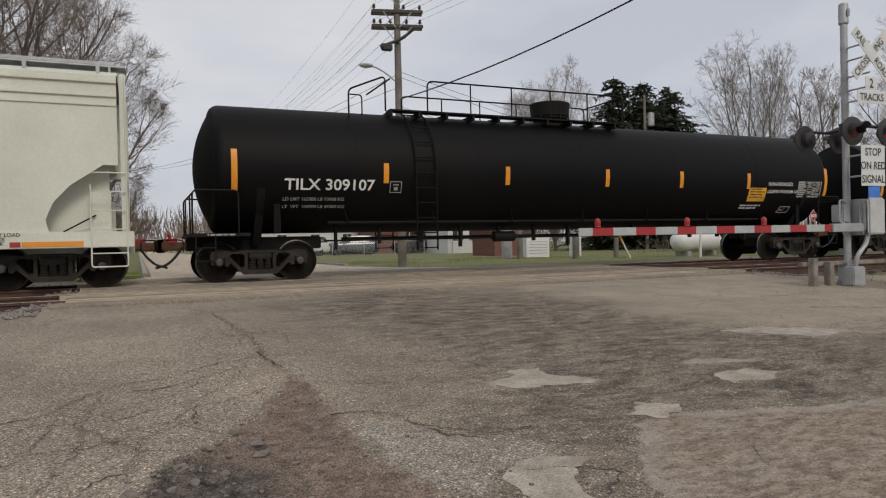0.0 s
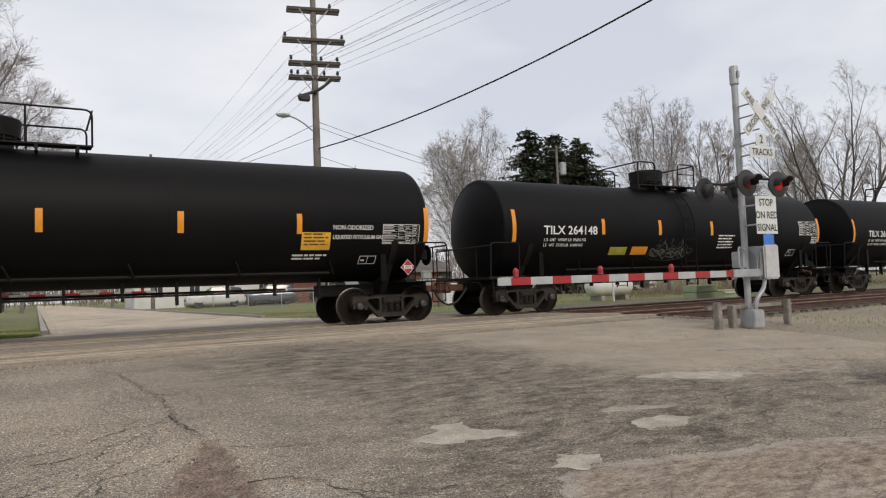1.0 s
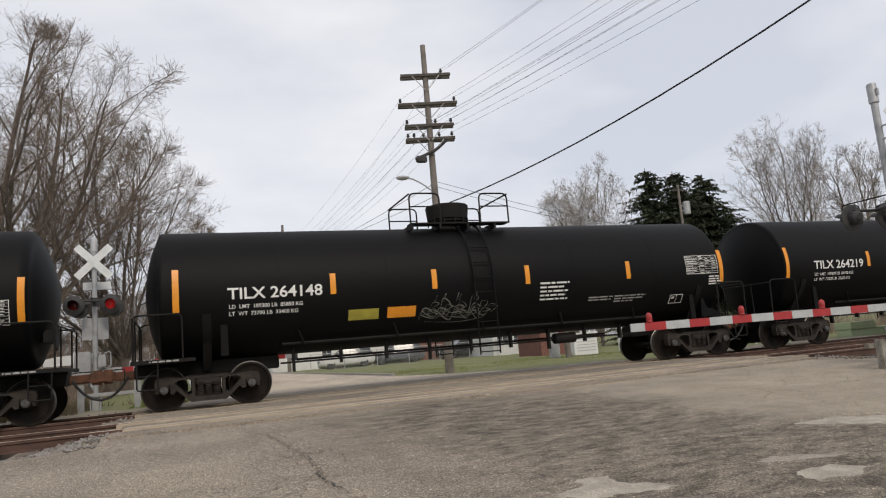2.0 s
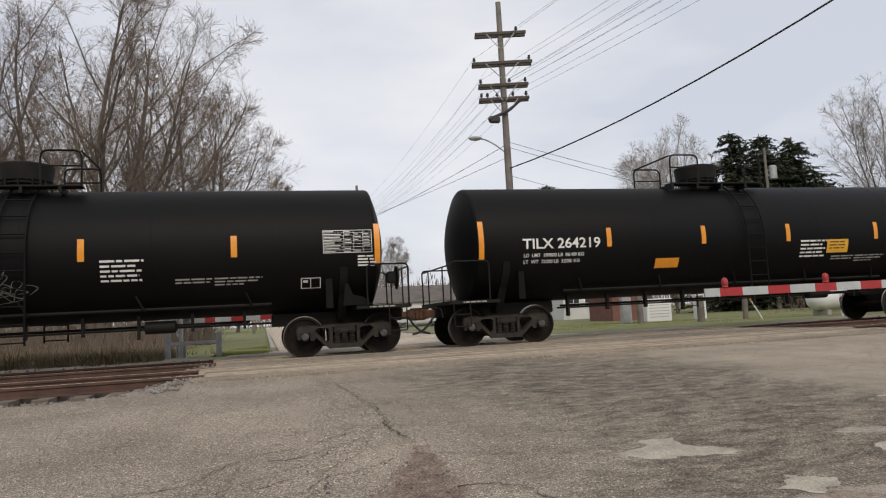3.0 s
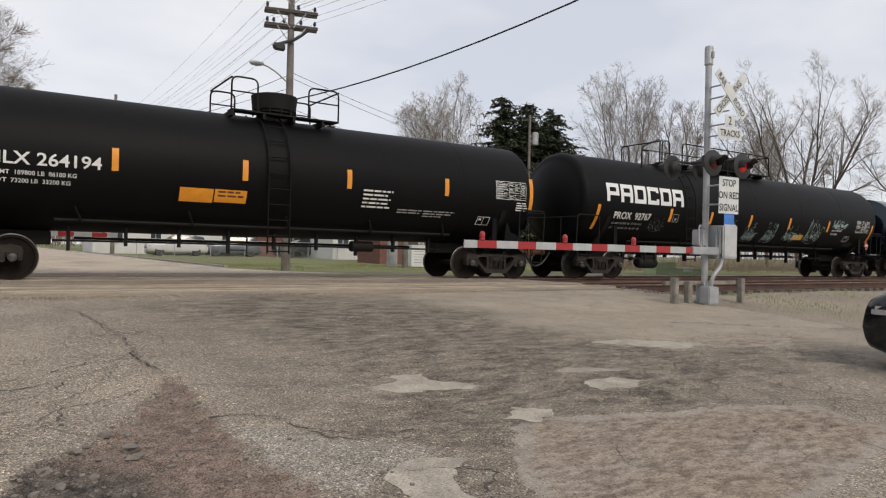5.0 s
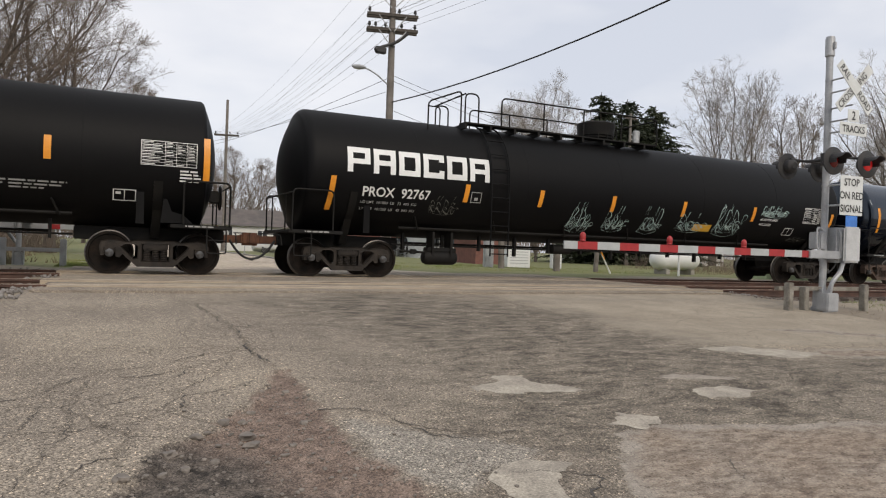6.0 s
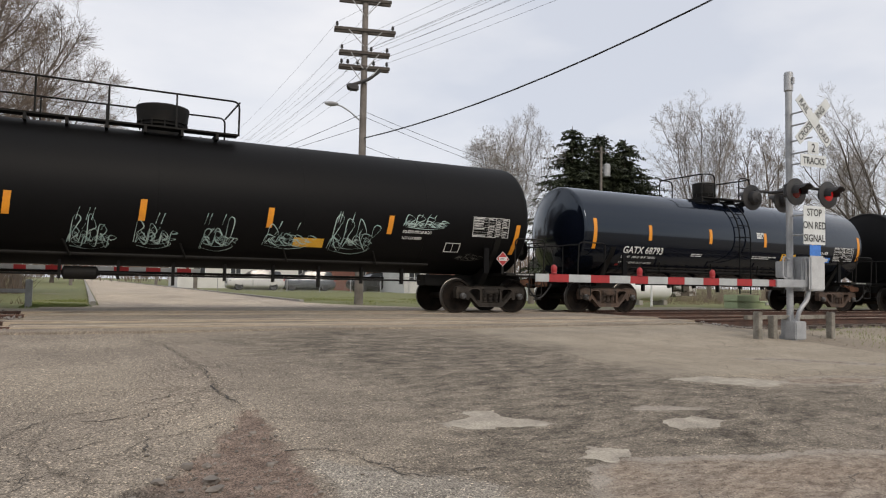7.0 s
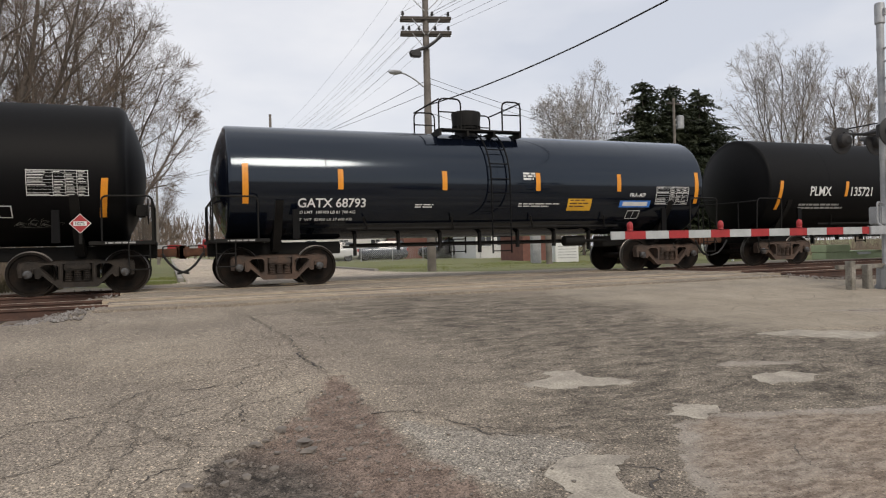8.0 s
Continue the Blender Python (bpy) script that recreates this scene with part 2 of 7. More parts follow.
def lathe(bm, prof, axis="z", seg=32, centre=(0, 0, 0), mi=0):
    """Turns (along, radius) pairs about an axis."""
    rings = []
    for s, r in prof:
        ring = []
        for k in range(seg):
            a = 2 * math.pi * k / seg
            c, d = r * math.cos(a), r * math.sin(a)
            v = {"z": (c, d, s), "x": (s, c, d), "y": (c, s, d)}[axis]
            ring.append(bm.verts.new(Vector(v) + Vector(centre)))
        rings.append(ring)
    for a, b in zip(rings, rings[1:]):
        for k in range(seg):
            q = (a[k], a[(k + 1) % seg], b[(k + 1) % seg], b[k])
            bm.faces.new(q if axis != "y" else q[::-1]).material_index = mi
    bm.faces.new(rings[0][::-1] if axis != "y" else rings[0]).material_index = mi
    bm.faces.new(rings[-1] if axis != "y" else rings[-1][::-1]).material_index = mi
    return bm


def prism(bm, outline, y0, y1, mi=0):
    """A polygon in the xz plane, given thickness along y."""
    a = [bm.verts.new((x, y0, z)) for x, z in outline]
    b = [bm.verts.new((x, y1, z)) for x, z in outline]
    n = len(a)
    fs = [bm.faces.new(a), bm.faces.new(b[::-1])]
    fs += [bm.faces.new((a[i], b[i], b[(i + 1) % n], a[(i + 1) % n])) for i in range(n)]
    for f in fs:
        f.material_index = mi
    return bm


def empty(name, m=None, label="", category="", group="", kind=""):
    e = new(name)
    if m is not None:
        e.matrix_basis = m
    return tagged(e, label, category, group, kind)


def letters(text, size, squeeze=1.0):
    """A flat bmesh of the words in the xz plane, its lower left corner at the origin."""
    cu = bpy.data.curves.new("letters", "FONT")
    cu.body, cu.size, cu.resolution_u, cu.offset = text, size, 3, size * 0.016
    ob = bpy.data.objects.new("letters", cu)
    me = bpy.data.meshes.new_from_object(ob)
    bm = bmesh.new()
    bm.from_mesh(me)
    bpy.data.objects.remove(ob)
    bpy.data.curves.remove(cu)
    bpy.data.meshes.remove(me)
    for v in bm.verts:
        v.co = Vector((v.co.x * squeeze, 0, v.co.y))
    return bm


def wrap(bm, x, z, zc, R, proud=0.005, step=0.09):
    """Lays a flat xz mesh on the near side of a lying cylinder of radius R about z = zc, with its origin at (x, z)."""
    zs = [v.co.z for v in bm.verts]
    lo, hi = min(zs), max(zs)
    k = lo + step
    while k < hi:
        bmesh.ops.bisect_plane(bm, geom=bm.verts[:] + bm.edges[:] + bm.faces[:], plane_co=(0, 0, k), plane_no=(0, 0, 1))
        k += step
    a0 = math.asin(max(-1, min(1, (z - zc) / R)))
    for v in bm.verts:
        a = a0 + v.co.z / R
        r = R + proud - v.co.y
        v.co = Vector((x + v.co.x, -r * math.cos(a), zc + r * math.sin(a)))
    return bm


def plate(w, h):
    bm = bmesh.new()
    vs = [bm.verts.new(p) for p in ((0, 0, 0), (w, 0, 0), (w, 0, h), (0, 0, h))]
    bm.faces.new(vs)
    return bm


def bars(rows, bm=None):
    """Flat strips in the xz plane: (x, z, width, height)."""
    bm = bm or bmesh.new()
    for x, z, w, h in rows:
        vs = [bm.verts.new(p) for p in ((x, 0, z), (x + w, 0, z), (x + w, 0, z + h), (x, 0, z + h))]
        bm.faces.new(vs)
    return bm


# ---- ground, road and tracks ----
TRACK_NEAR, TRACK_FAR, GAUGE = 13.05, 17.04, 1.435
ROAD_X0, ROAD_X1 = -1.0, 13.2


def rise(y):
    """Height of the road's surface: it climbs to the rails and lies level behind them."""
    z = -0.74 + 0.062 * max(y, -14)
    return min(z, 0.0) - 0.012


def grid_sheet(name, xs, ys, height, material, keep=None):
    me = bpy.data.meshes.new(name)
    vs = [(x, y, height(x, y)) for y in ys for x in xs]
    n = len(xs)
    fs = [(j * n + i, j * n + i + 1, (j + 1) * n + i + 1, (j + 1) * n + i) for j in range(len(ys) - 1) for i in range(n - 1)
          if keep is None or keep((xs[i] + xs[i + 1]) / 2, (ys[j] + ys[j + 1]) / 2)]
    me.from_pydata(vs, [], fs)
    me.materials.append(material)
    me.shade_smooth()
    return new(name, me)


def land(x, y):
    z = rise(y) - 0.05
    n = 0.05 * noise.noise((x * 0.4, y * 0.4, 3.0)) + 0.02 * noise.noise((x * 1.9, y * 1.9, 7.0))
    side = max(ROAD_X0 - 0.4 - x, x - ROAD_X1 - 0.2, 0)
    dip = min(side / 1.2, 1.0)
    if 10.6 < y < 19.6:
        z -= 0.24 * dip * min((y - 10.6) / 1.2, (19.6 - y) / 1.0, 1.0)
    if -2.1 < x < 4.1 and -1 < y < 7.5:
        z -= 0.14
    if y > 19:
        z = -0.05
    return z + n * min(dip + (0.4 if y > 22 else 0), 1) - (0.1 if y < -20 else 0)


def steps(*spans):
    out = []
    for a, b, s in spans:
        k = a
        while k < b - 1e-6:
            out.append(k)
            k += s
    out.append(spans[-1][1])
    return out


gx = steps((-3000, -400, 520), (-400, -60, 34), (-60, -16, 4), (-16, 30, 0.5), (30, 90, 5), (90, 400, 62), (400, 3000, 520))
gy = steps((-3000, -200, 560), (-200, -20, 36), (-20, 8, 2), (8, 21, 0.4), (21, 48, 1.5), (48, 120, 9), (120, 400, 70), (400, 3000, 520))


def land_material():
    """Bare dirt near the tracks, grass and leaf litter farther off, in ragged patches."""
    m = surface("land", (0.20, 0.165, 0.125), (0.27, 0.23, 0.175), 0.95, 0, 0.3, 14, 0.012, 0.04, 0.25)
    n, l = m.node_tree.nodes, m.node_tree.links
    b = n["Principled BSDF"]
    old = b.inputs["Base Color"].links[0].from_socket
    co = n.new("ShaderNodeTexCoord")
    big = n.new("ShaderNodeTexNoise")
    big.inputs["Scale"].default_value, big.inputs["Detail"].default_value = 0.22, 7
    l.new(co.outputs["Object"], big.inputs["Vector"])
    sep = n.new("ShaderNodeSeparateXYZ")
    l.new(co.outputs["Object"], sep.inputs[0])
    far = n.new("ShaderNodeMapRange")
    far.inputs["From Min"].default_value, far.inputs["From Max"].default_value = 17.5, 23.0
    far.inputs["To Min"].default_value, far.inputs["To Max"].default_value = -0.25, 0.25
    l.new(sep.outputs["Y"], far.inputs["Value"])
    add = n.new("ShaderNodeMath")
    l.new(big.outputs["Fac"], add.inputs[0])
    l.new(far.outputs[0], add.inputs[1])
    ramp = n.new("ShaderNodeValToRGB")
    ramp.color_ramp.elements[0].position, ramp.color_ramp.elements[1].position = 0.48, 0.60
    l.new(add.outputs[0], ramp.inputs[0])
    fine = n.new("ShaderNodeTexNoise")
    fine.inputs["Scale"].default_value, fine.inputs["Detail"].default_value = 7, 6
    l.new(co.outputs["Object"], fine.inputs["Vector"])
    gr = n.new("ShaderNodeValToRGB")
    gr.color_ramp.elements[0].position, gr.color_ramp.elements[1].position = 0.35, 0.68
    gr.color_ramp.elements[0].color, gr.color_ramp.elements[1].color = (0.095, 0.125, 0.036, 1), (0.20, 0.18, 0.08, 1)
    l.new(fine.outputs["Fac"], gr.inputs[0])
    mix = n.new("ShaderNodeMix")
    mix.data_type = "RGBA"
    l.new(ramp.outputs[0], mix.inputs["Factor"])
    l.new(old, mix.inputs["A"])
    l.new(gr.outputs[0], mix.inputs["B"])
    l.new(mix.outputs["Result"], b.inputs["Base Color"])
    return m


def asphalt_material(name, tint=1.0, dusty=0.5, zones=False):
    """Old bleached asphalt: stones in the binder, crazing, dust and dark rolled streaks."""
    m = bpy.data.materials.new(name)
    m.use_nodes = True
    n, l = m.node_tree.nodes, m.node_tree.links
    b = n["Principled BSDF"]
    co = n.new("ShaderNodeTexCoord").outputs["Object"]

    def noise_tex(scale, detail=5, vec=co, rough=0.55):
        t = n.new("ShaderNodeTexNoise")
        t.inputs["Scale"].default_value, t.inputs["Detail"].default_value, t.inputs["Roughness"].default_value = scale, detail, rough
        l.new(vec, t.inputs["Vector"])
        return t.outputs["Fac"]

    def ramp(v, p0, c0, p1, c1):
        r = n.new("ShaderNodeValToRGB")
        r.color_ramp.elements[0].position, r.color_ramp.elements[1].position = p0, p1
        r.color_ramp.elements[0].color, r.color_ramp.elements[1].color = (*c0, 1), (*c1, 1)
        l.new(v, r.inputs[0])
        return r.outputs[0]

    def mix(kind, f, a, c):
        x = n.new("ShaderNodeMix")
        x.data_type, x.blend_type = "RGBA", kind
        if isinstance(f, float):
            x.inputs["Factor"].default_value = f
        else:
            l.new(f, x.inputs["Factor"])
        l.new(a, x.inputs["A"])
        l.new(c, x.inputs["B"])
        return x.outputs["Result"]

    k, coarse = tint, 0.85
    base = ramp(noise_tex(0.45, 7), 0.36, (0.206 * k, 0.18 * k, 0.153 * k), 0.66, (0.298 * k, 0.262 * k, 0.222 * k))
    dust = ramp(noise_tex(0.23, 6), 0.42, (0, 0, 0), 0.62, (dusty, dusty, dusty))
    tan = ramp(noise_tex(2.0, 5), 0.3, (0.285 * k, 0.247 * k, 0.195 * k), 0.7, (0.355 * k, 0.31 * k, 0.248 * k))
    col = mix("MIX", dust, base, tan)
    if zones:
        # smoother tan surfacing behind a diagonal joint, a dark rolled band before it, blotched worn ground near by
        sep = n.new("ShaderNodeSeparateXYZ")
        l.new(co, sep.inputs[0])

        def plane(ax, ay, c, wob=1.2):
            def op(kind, p, q):
                o = n.new("ShaderNodeMath")
                o.operation = kind
                for i, v in enumerate((p, q)):
                    if isinstance(v, (int, float)):
                        o.inputs[i].default_value = v
                    else:
                        l.new(v, o.inputs[i])
                return o.outputs[0]
            s_ = op("ADD", op("MULTIPLY", sep.outputs["X"], ax), op("MULTIPLY", sep.outputs["Y"], ay))
            w_ = op("MULTIPLY", op("SUBTRACT", noise_tex(0.9, 5), 0.5), wob)
            return op("ADD", op("SUBTRACT", s_, c), w_)

        def band(v, p0, p1):
            r = n.new("ShaderNodeMapRange")
            r.interpolation_type = "SMOOTHSTEP"
            r.inputs["From Min"].default_value, r.inputs["From Max"].default_value = p0, p1
            l.new(v, r.inputs["Value"])
            return r.outputs[0]

        # mottled worn patches with ragged rims
        def inside_of(attr, wob_, lo, hi, sc):
            a_ = n.new("ShaderNodeAttribute")
            a_.attribute_name = attr
            w_ = n.new("ShaderNodeMath")
            w_.operation = "MULTIPLY_ADD"
            l.new(noise_tex(sc, 7, co, 0.7), w_.inputs[0])
            w_.inputs[1].default_value = wob_
            w_.inputs[2].default_value = -wob_ * 0.5
            s_ = n.new("ShaderNodeMath")
            l.new(a_.outputs["Fac"], s_.inputs[0])
            l.new(w_.outputs[0], s_.inputs[1])
            return band(s_.outputs[0], lo, hi)

        smooth_dust = inside_of("dusty", 0.5, -0.06, 0.30, 3.0)
        smooth_worn = inside_of("worn", 0.3, -0.01, 0.03, 5.5)
        top_ = n.new("ShaderNodeMath")
        top_.operation = "MAXIMUM"
        l.new(smooth_dust, top_.inputs[0])
        l.new(smooth_worn, top_.inputs[1])
        fade = n.new("ShaderNodeMapRange")
        fade.inputs["To Min"].default_value, fade.inputs["To Max"].default_value = 0.9, 0.25
        l.new(top_.outputs[0], fade.inputs["Value"])
        coarse = fade.outputs[0]
        # dusty tan surfacing by the signal, beyond a straight joint
        col = mix("MIX", inside_of("dusty", 0.5, -0.06, 0.10, 3.0), col, tan)
        # tarry wearing course dragged into dark curved streaks
        swirl = n.new("ShaderNodeMixRGB")
        swirl.inputs[0].default_value = 0.34
        l.new(co, swirl.inputs[1])
        bent = n.new("ShaderNodeTexNoise")
        bent.inputs["Scale"].default_value, bent.inputs["Detail"].default_value = 0.5, 3
        l.new(co, bent.inputs["Vector"])
        l.new(bent.outputs["Color"], swirl.inputs[2])
        roll = n.new("ShaderNodeMapping")
        roll.inputs["Rotation"].default_value, roll.inputs["Scale"].default_value = (0, 0, radians(-62)), (0.9, 2.1, 1)
        l.new(swirl.outputs[0], roll.inputs[0])
        drag = noise_tex(4.2, 12, roll.outputs[0], 0.80)
        tar = ramp(drag, 0.40, (0.075 * k, 0.065 * k, 0.054 * k), 0.60, (0.25 * k, 0.22 * k, 0.183 * k))
        col = mix("MIX", inside_of("tarred", 3.4, -1.5, 0.9, 1.1), col, tar)
        # pale bare slab beside the broken-out strip
        slab = ramp(noise_tex(3.0, 8, co, 0.7), 0.34, (0.23 * k, 0.212 * k, 0.188 * k), 0.66, (0.33 * k, 0.306 * k, 0.27 * k))
        col = mix("MIX", inside_of("slab", 0.45, -0.05, 0.10, 3.5), col, slab)
        # mottled worn ground: pale crust with brown blotches lying one way
        lay = n.new("ShaderNodeMapping")
        lay.inputs["Rotation"].default_value, lay.inputs["Scale"].default_value = (0, 0, radians(-35)), (1.0, 2.2, 1)
        l.new(co, lay.inputs[0])
        scuffed = ramp(noise_tex(5.5, 12, lay.outputs[0], 0.80), 0.40, (0.155 * k, 0.124 * k, 0.102 * k), 0.57, (0.34 * k, 0.30 * k, 0.252 * k))
        earth = ramp(noise_tex(0.9, 5, co), 0.42, (1.0, 1.0, 1.0), 0.62, (0.95, 0.89, 0.84))
        scuffed = mix("MULTIPLY", 1.0, scuffed, earth)
        rim_ = ramp(noise_tex(4.0, 8, co, 0.7), 0.3, (0.25 * k, 0.222 * k, 0.19 * k), 0.7, (0.36 * k, 0.322 * k, 0.276 * k))
        scuffed = mix("MIX", inside_of("worn", 0.5, 0.04, 0.16, 3.5), rim_, scuffed)
        col = mix("MIX", smooth_worn, col, scuffed)
        # ragged darker margin along the cracks
        edge = ramp(noise_tex(6, 6, co, 0.7), 0.3, (0.50, 0.49, 0.48), 0.7, (0.86, 0.855, 0.85))
        col = mix("MULTIPLY", inside_of("cracked", 0.12, -0.03, 0.05, 9.0), col, edge)
    mp = n.new("ShaderNodeMapping")
    mp.inputs["Rotation"].default_value, mp.inputs["Scale"].default_value = (0, 0, radians(-32)), (0.22, 1.5, 1)
    l.new(co, mp.inputs[0])
    streak = ramp(noise_tex(1.3, 6, mp.outputs[0], 0.65), 0.38, (0.70, 0.69, 0.68), 0.54, (1.05, 1.05, 1.04))
    col = mix("MULTIPLY", 0.2, col, streak)
    grit = ramp(noise_tex(48, 3, co, 0.8), 0.36, (0.64, 0.635, 0.63), 0.64, (1.34, 1.33, 1.31))
    col = mix("MULTIPLY", coarse, col, grit)
    stones = n.new("ShaderNodeTexVoronoi")
    stones.inputs["Scale"].default_value = 105
    l.new(co, stones.inputs["Vector"])
    sp = ramp(stones.outputs["Color"], 0.1, (0.4, 0.395, 0.39), 0.9, (1.62, 1.60, 1.55))
    col = mix("MULTIPLY", coarse, col, sp)
    # bright stone chips and dark pits here and there
    chips = n.new("ShaderNodeTexVoronoi")
    chips.inputs["Scale"].default_value = 88
    l.new(co, chips.inputs["Vector"])
    chip = ramp(chips.outputs["Color"], 0.80, (1, 1, 1), 0.88, (2.3, 2.2, 2.05))
    col = mix("MULTIPLY", coarse, col, chip)
    pit = ramp(chips.outputs["Color"], 0.14, (0.45, 0.44, 0.43), 0.20, (1, 1, 1))
    col = mix("MULTIPLY", 0.8, col, pit)
    craze = n.new("ShaderNodeTexVoronoi")
    craze.feature = "DISTANCE_TO_EDGE"
    craze.inputs["Scale"].default_value = 2.3
    wob = n.new("ShaderNodeMixRGB")
    wob.inputs[0].default_value = 0.10
    l.new(co, wob.inputs[1])
    nt = n.new("ShaderNodeTexNoise")
    nt.inputs["Scale"].default_value = 3.0
    l.new(co, nt.inputs["Vector"])
    l.new(nt.outputs["Color"], wob.inputs[2])
    l.new(wob.outputs[0], craze.inputs["Vector"])
    line = ramp(craze.outputs["Distance"], 0.0, (0.36, 0.35, 0.34), 0.02, (1, 1, 1))
    where = ramp(noise_tex(0.36, 4), 0.40, (0.1, 0.1, 0.1), 0.62, (0.75, 0.75, 0.75))
    col = mix("MULTIPLY", where, col, line)
    if zones:
        # loose gravel in the broken-out strip: near-black on one side, rusty brown on the other
        dirt = mix("MIX", band(plane(0.9, 0.55, 2.85, 1.1), -0.25, 0.2), ramp(noise_tex(9, 7, co, 0.7), 0.36, (0.028, 0.0245, 0.0215), 0.62, (0.135, 0.114, 0.098)),
                   ramp(noise_tex(7, 7, co, 0.7), 0.34, (0.115, 0.083, 0.067), 0.66, (0.24, 0.184, 0.152)))
        grain = ramp(stones.outputs["Color"], 0.15, (0.45, 0.45, 0.45), 0.95, (1.8, 1.78, 1.72))
        col = mix("MIX", inside_of("broken", 0.5, -0.04, 0.06, 3.6), col, mix("MULTIPLY", 0.9, dirt, grain))
    l.new(col, b.inputs["Base Color"])
    b.inputs["Roughness"].default_value = 0.93
    b.inputs["Specular IOR Level"].default_value = 0.25
    bp = n.new("ShaderNodeBump")
    bp.inputs["Strength"].default_value, bp.inputs["Distance"].default_value = 0.7, 0.006
    l.new(stones.outputs["Distance"], bp.inputs["Height"])
    l.new(bp.outputs[0], b.inputs["Normal"])
    return m


ASPHALT = asphalt_material("asphalt_old", 1.0, 0.4, True)
ASPHALT_FAR = asphalt_material("street_pale", 1.65, 0.7)
PATCH_PALE = surface("patch_pale", (0.40, 0.36, 0.295), (0.265, 0.236, 0.196), 0.92, 0, 5.0, 70, 0.003, 0.04, 0.42)
CRACK = surface("crack_dark", (0.045, 0.040, 0.036), (0.085, 0.076, 0.068), 0.95, 0, 6, 40, 0.003)

ground = grid_sheet("ground", gx, gy, land, land_material())
tagged(ground, "bare dirt and patchy spring grass beside the tracks", "ground", kind="structure")

# a broken-out strip of gravel in the asphalt
HOLE = [(-0.3, 3.4), (0.01, 3.84), (0.06, 4.02), (0.17, 4.25), (0.21, 4.43), (0.37, 4.5), (0.57, 4.67), (0.66, 4.92), (0.81, 5.11), (0.9, 5.19), (1.08, 5.79), (1.22, 6.14),
        (1.36, 6.16), (1.38, 5.79), (1.31, 5.03), (1.32, 4.65), (1.3, 4.19), (1.34, 3.9), (1.38, 3.7), (1.5, 3.4), (1.6, 2.0), (-0.3, 2.0)]
# wearing course, dusty surfacing and bare slab
TARRED = [[(3.6, 11.6), (6.0, 10.4), (6.2, 8.8), (6.35, 7.2), (6.45, 6.2), (7.4, 5.2), (9.6, 5.0), (9.0, 4.2), (6.9, 4.3), (4.9, 3.7), (3.7, 3.95), (3.2, 3.9), (2.86, 3.5), (2.45, 3.5), (2.4, 4.1), (2.5, 4.9), (2.9, 5.7), (2.6, 7.8), (2.0, 10.2)]]
DUSTY = [[(6.3, 11.7), (6.2, 8.8), (6.35, 7.2), (6.45, 6.4), (8.6, 6.0), (11.0, 5.9), (13.4, 6.2), (13.4, 11.7)]]
SLAB = [[(1.42, 4.75), (1.7, 4.5), (1.9, 4.2), (2.3, 3.98), (2.45, 3.75), (2.25, 3.45), (2.0, 3.5), (1.7, 3.2), (1.5, 3.4), (1.4, 3.7), (1.36, 4.2)]]
WORN = [[(2.66, 3.2), (3.0, 3.62), (3.22, 3.9), (3.66, 3.95), (4.02, 3.86), (4.7, 3.7), (5.4, 3.6), (6.2, 3.3), (6.0, 2.5), (4.1, 2.1), (2.7, 2.0), (2.4, 2.6)],
        [(7.7, 5.75), (8.2, 5.45), (9.2, 5.35), (9.9, 5.6), (9.0, 5.95), (8.2, 6.0)], [(4.7, 5.2), (5.1, 5.3), (5.7, 5.0), (5.5, 4.92), (5.0, 5.1)],
        [(8.6, 7.4), (9.6, 7.3), (11.5, 6.2), (11.0, 6.1), (9.6, 6.9)]]


def inside(x, y, poly):
    c = False
    for (x0, y0), (x1, y1) in zip(poly, poly[1:] + poly[:1]):
        if (y0 > y) != (y1 > y) and x < (x1 - x0) * (y - y0) / (y1 - y0) + x0:
            c = not c
    return c


def edge_distance(x, y, poly):
    best = 9.0
    for (x0, y0), (x1, y1) in zip(poly, poly[1:] + poly[:1]):
        dx, dy = x1 - x0, y1 - y0
        t = max(0, min(1, ((x - x0) * dx + (y - y0) * dy) / (dx * dx + dy * dy)))
        best = min(best, math.hypot(x - x0 - t * dx, y - y0 - t * dy))
    return best


def road_height(x, y):
    z = rise(y) + 0.012 * noise.noise((x * 0.5, y * 0.5, 1.0)) + 0.006 * noise.noise((x * 1.7, y * 1.7, 5.0))
    if -0.8 < x < 2.2 and 1.5 < y < 6.4:
        jx = x + 0.06 * noise.noise((x * 4, y * 4, 2)) + 0.03 * noise.noise((x * 12, y * 12, 4))
        jy = y + 0.06 * noise.noise((x * 4, y * 4, 9)) + 0.03 * noise.noise((x * 12, y * 12, 8))
        d = edge_distance(jx, jy, HOLE)
        if inside(jx, jy, HOLE):
            side = max(0.25, min(1.0, 1.25 - 0.9 * (jx - (jy - 3.4) * 0.3)))
            z -= side * min(d / 0.07, 1) * 0.035 + min(d / 0.5, 1) * 0.014 - min(d / 0.15, 1) * (0.012 * noise.noise((x * 9, y * 9, 3)) + 0.006 * noise.noise((x * 24, y * 24, 3)))
    return z


rx = steps((-40, -14, 2.0), (-14, -3, 0.5), (-3, -0.8, 0.06), (-0.8, 2.2, 0.035), (2.2, 8, 0.06), (8, 13.2, 0.2))
ry = steps((-30, -2, 1.4), (-2, 1.6, 0.4), (1.6, 6.4, 0.035), (6.4, 11.6, 0.07))


def road_extent(x, y):
    if x < -1.2:
        return y < 10.4 + 0.5 * noise.noise((x * 0.7, 0.3, 0)) + max(x + 1.2, -9) * 0.16
    edge = 12.3 - 0.12 * max(4 - y, 0) + 0.3 * noise.noise((y * 0.6, 3.3, 0))
    return x < (edge if y > 3 else 13.2)


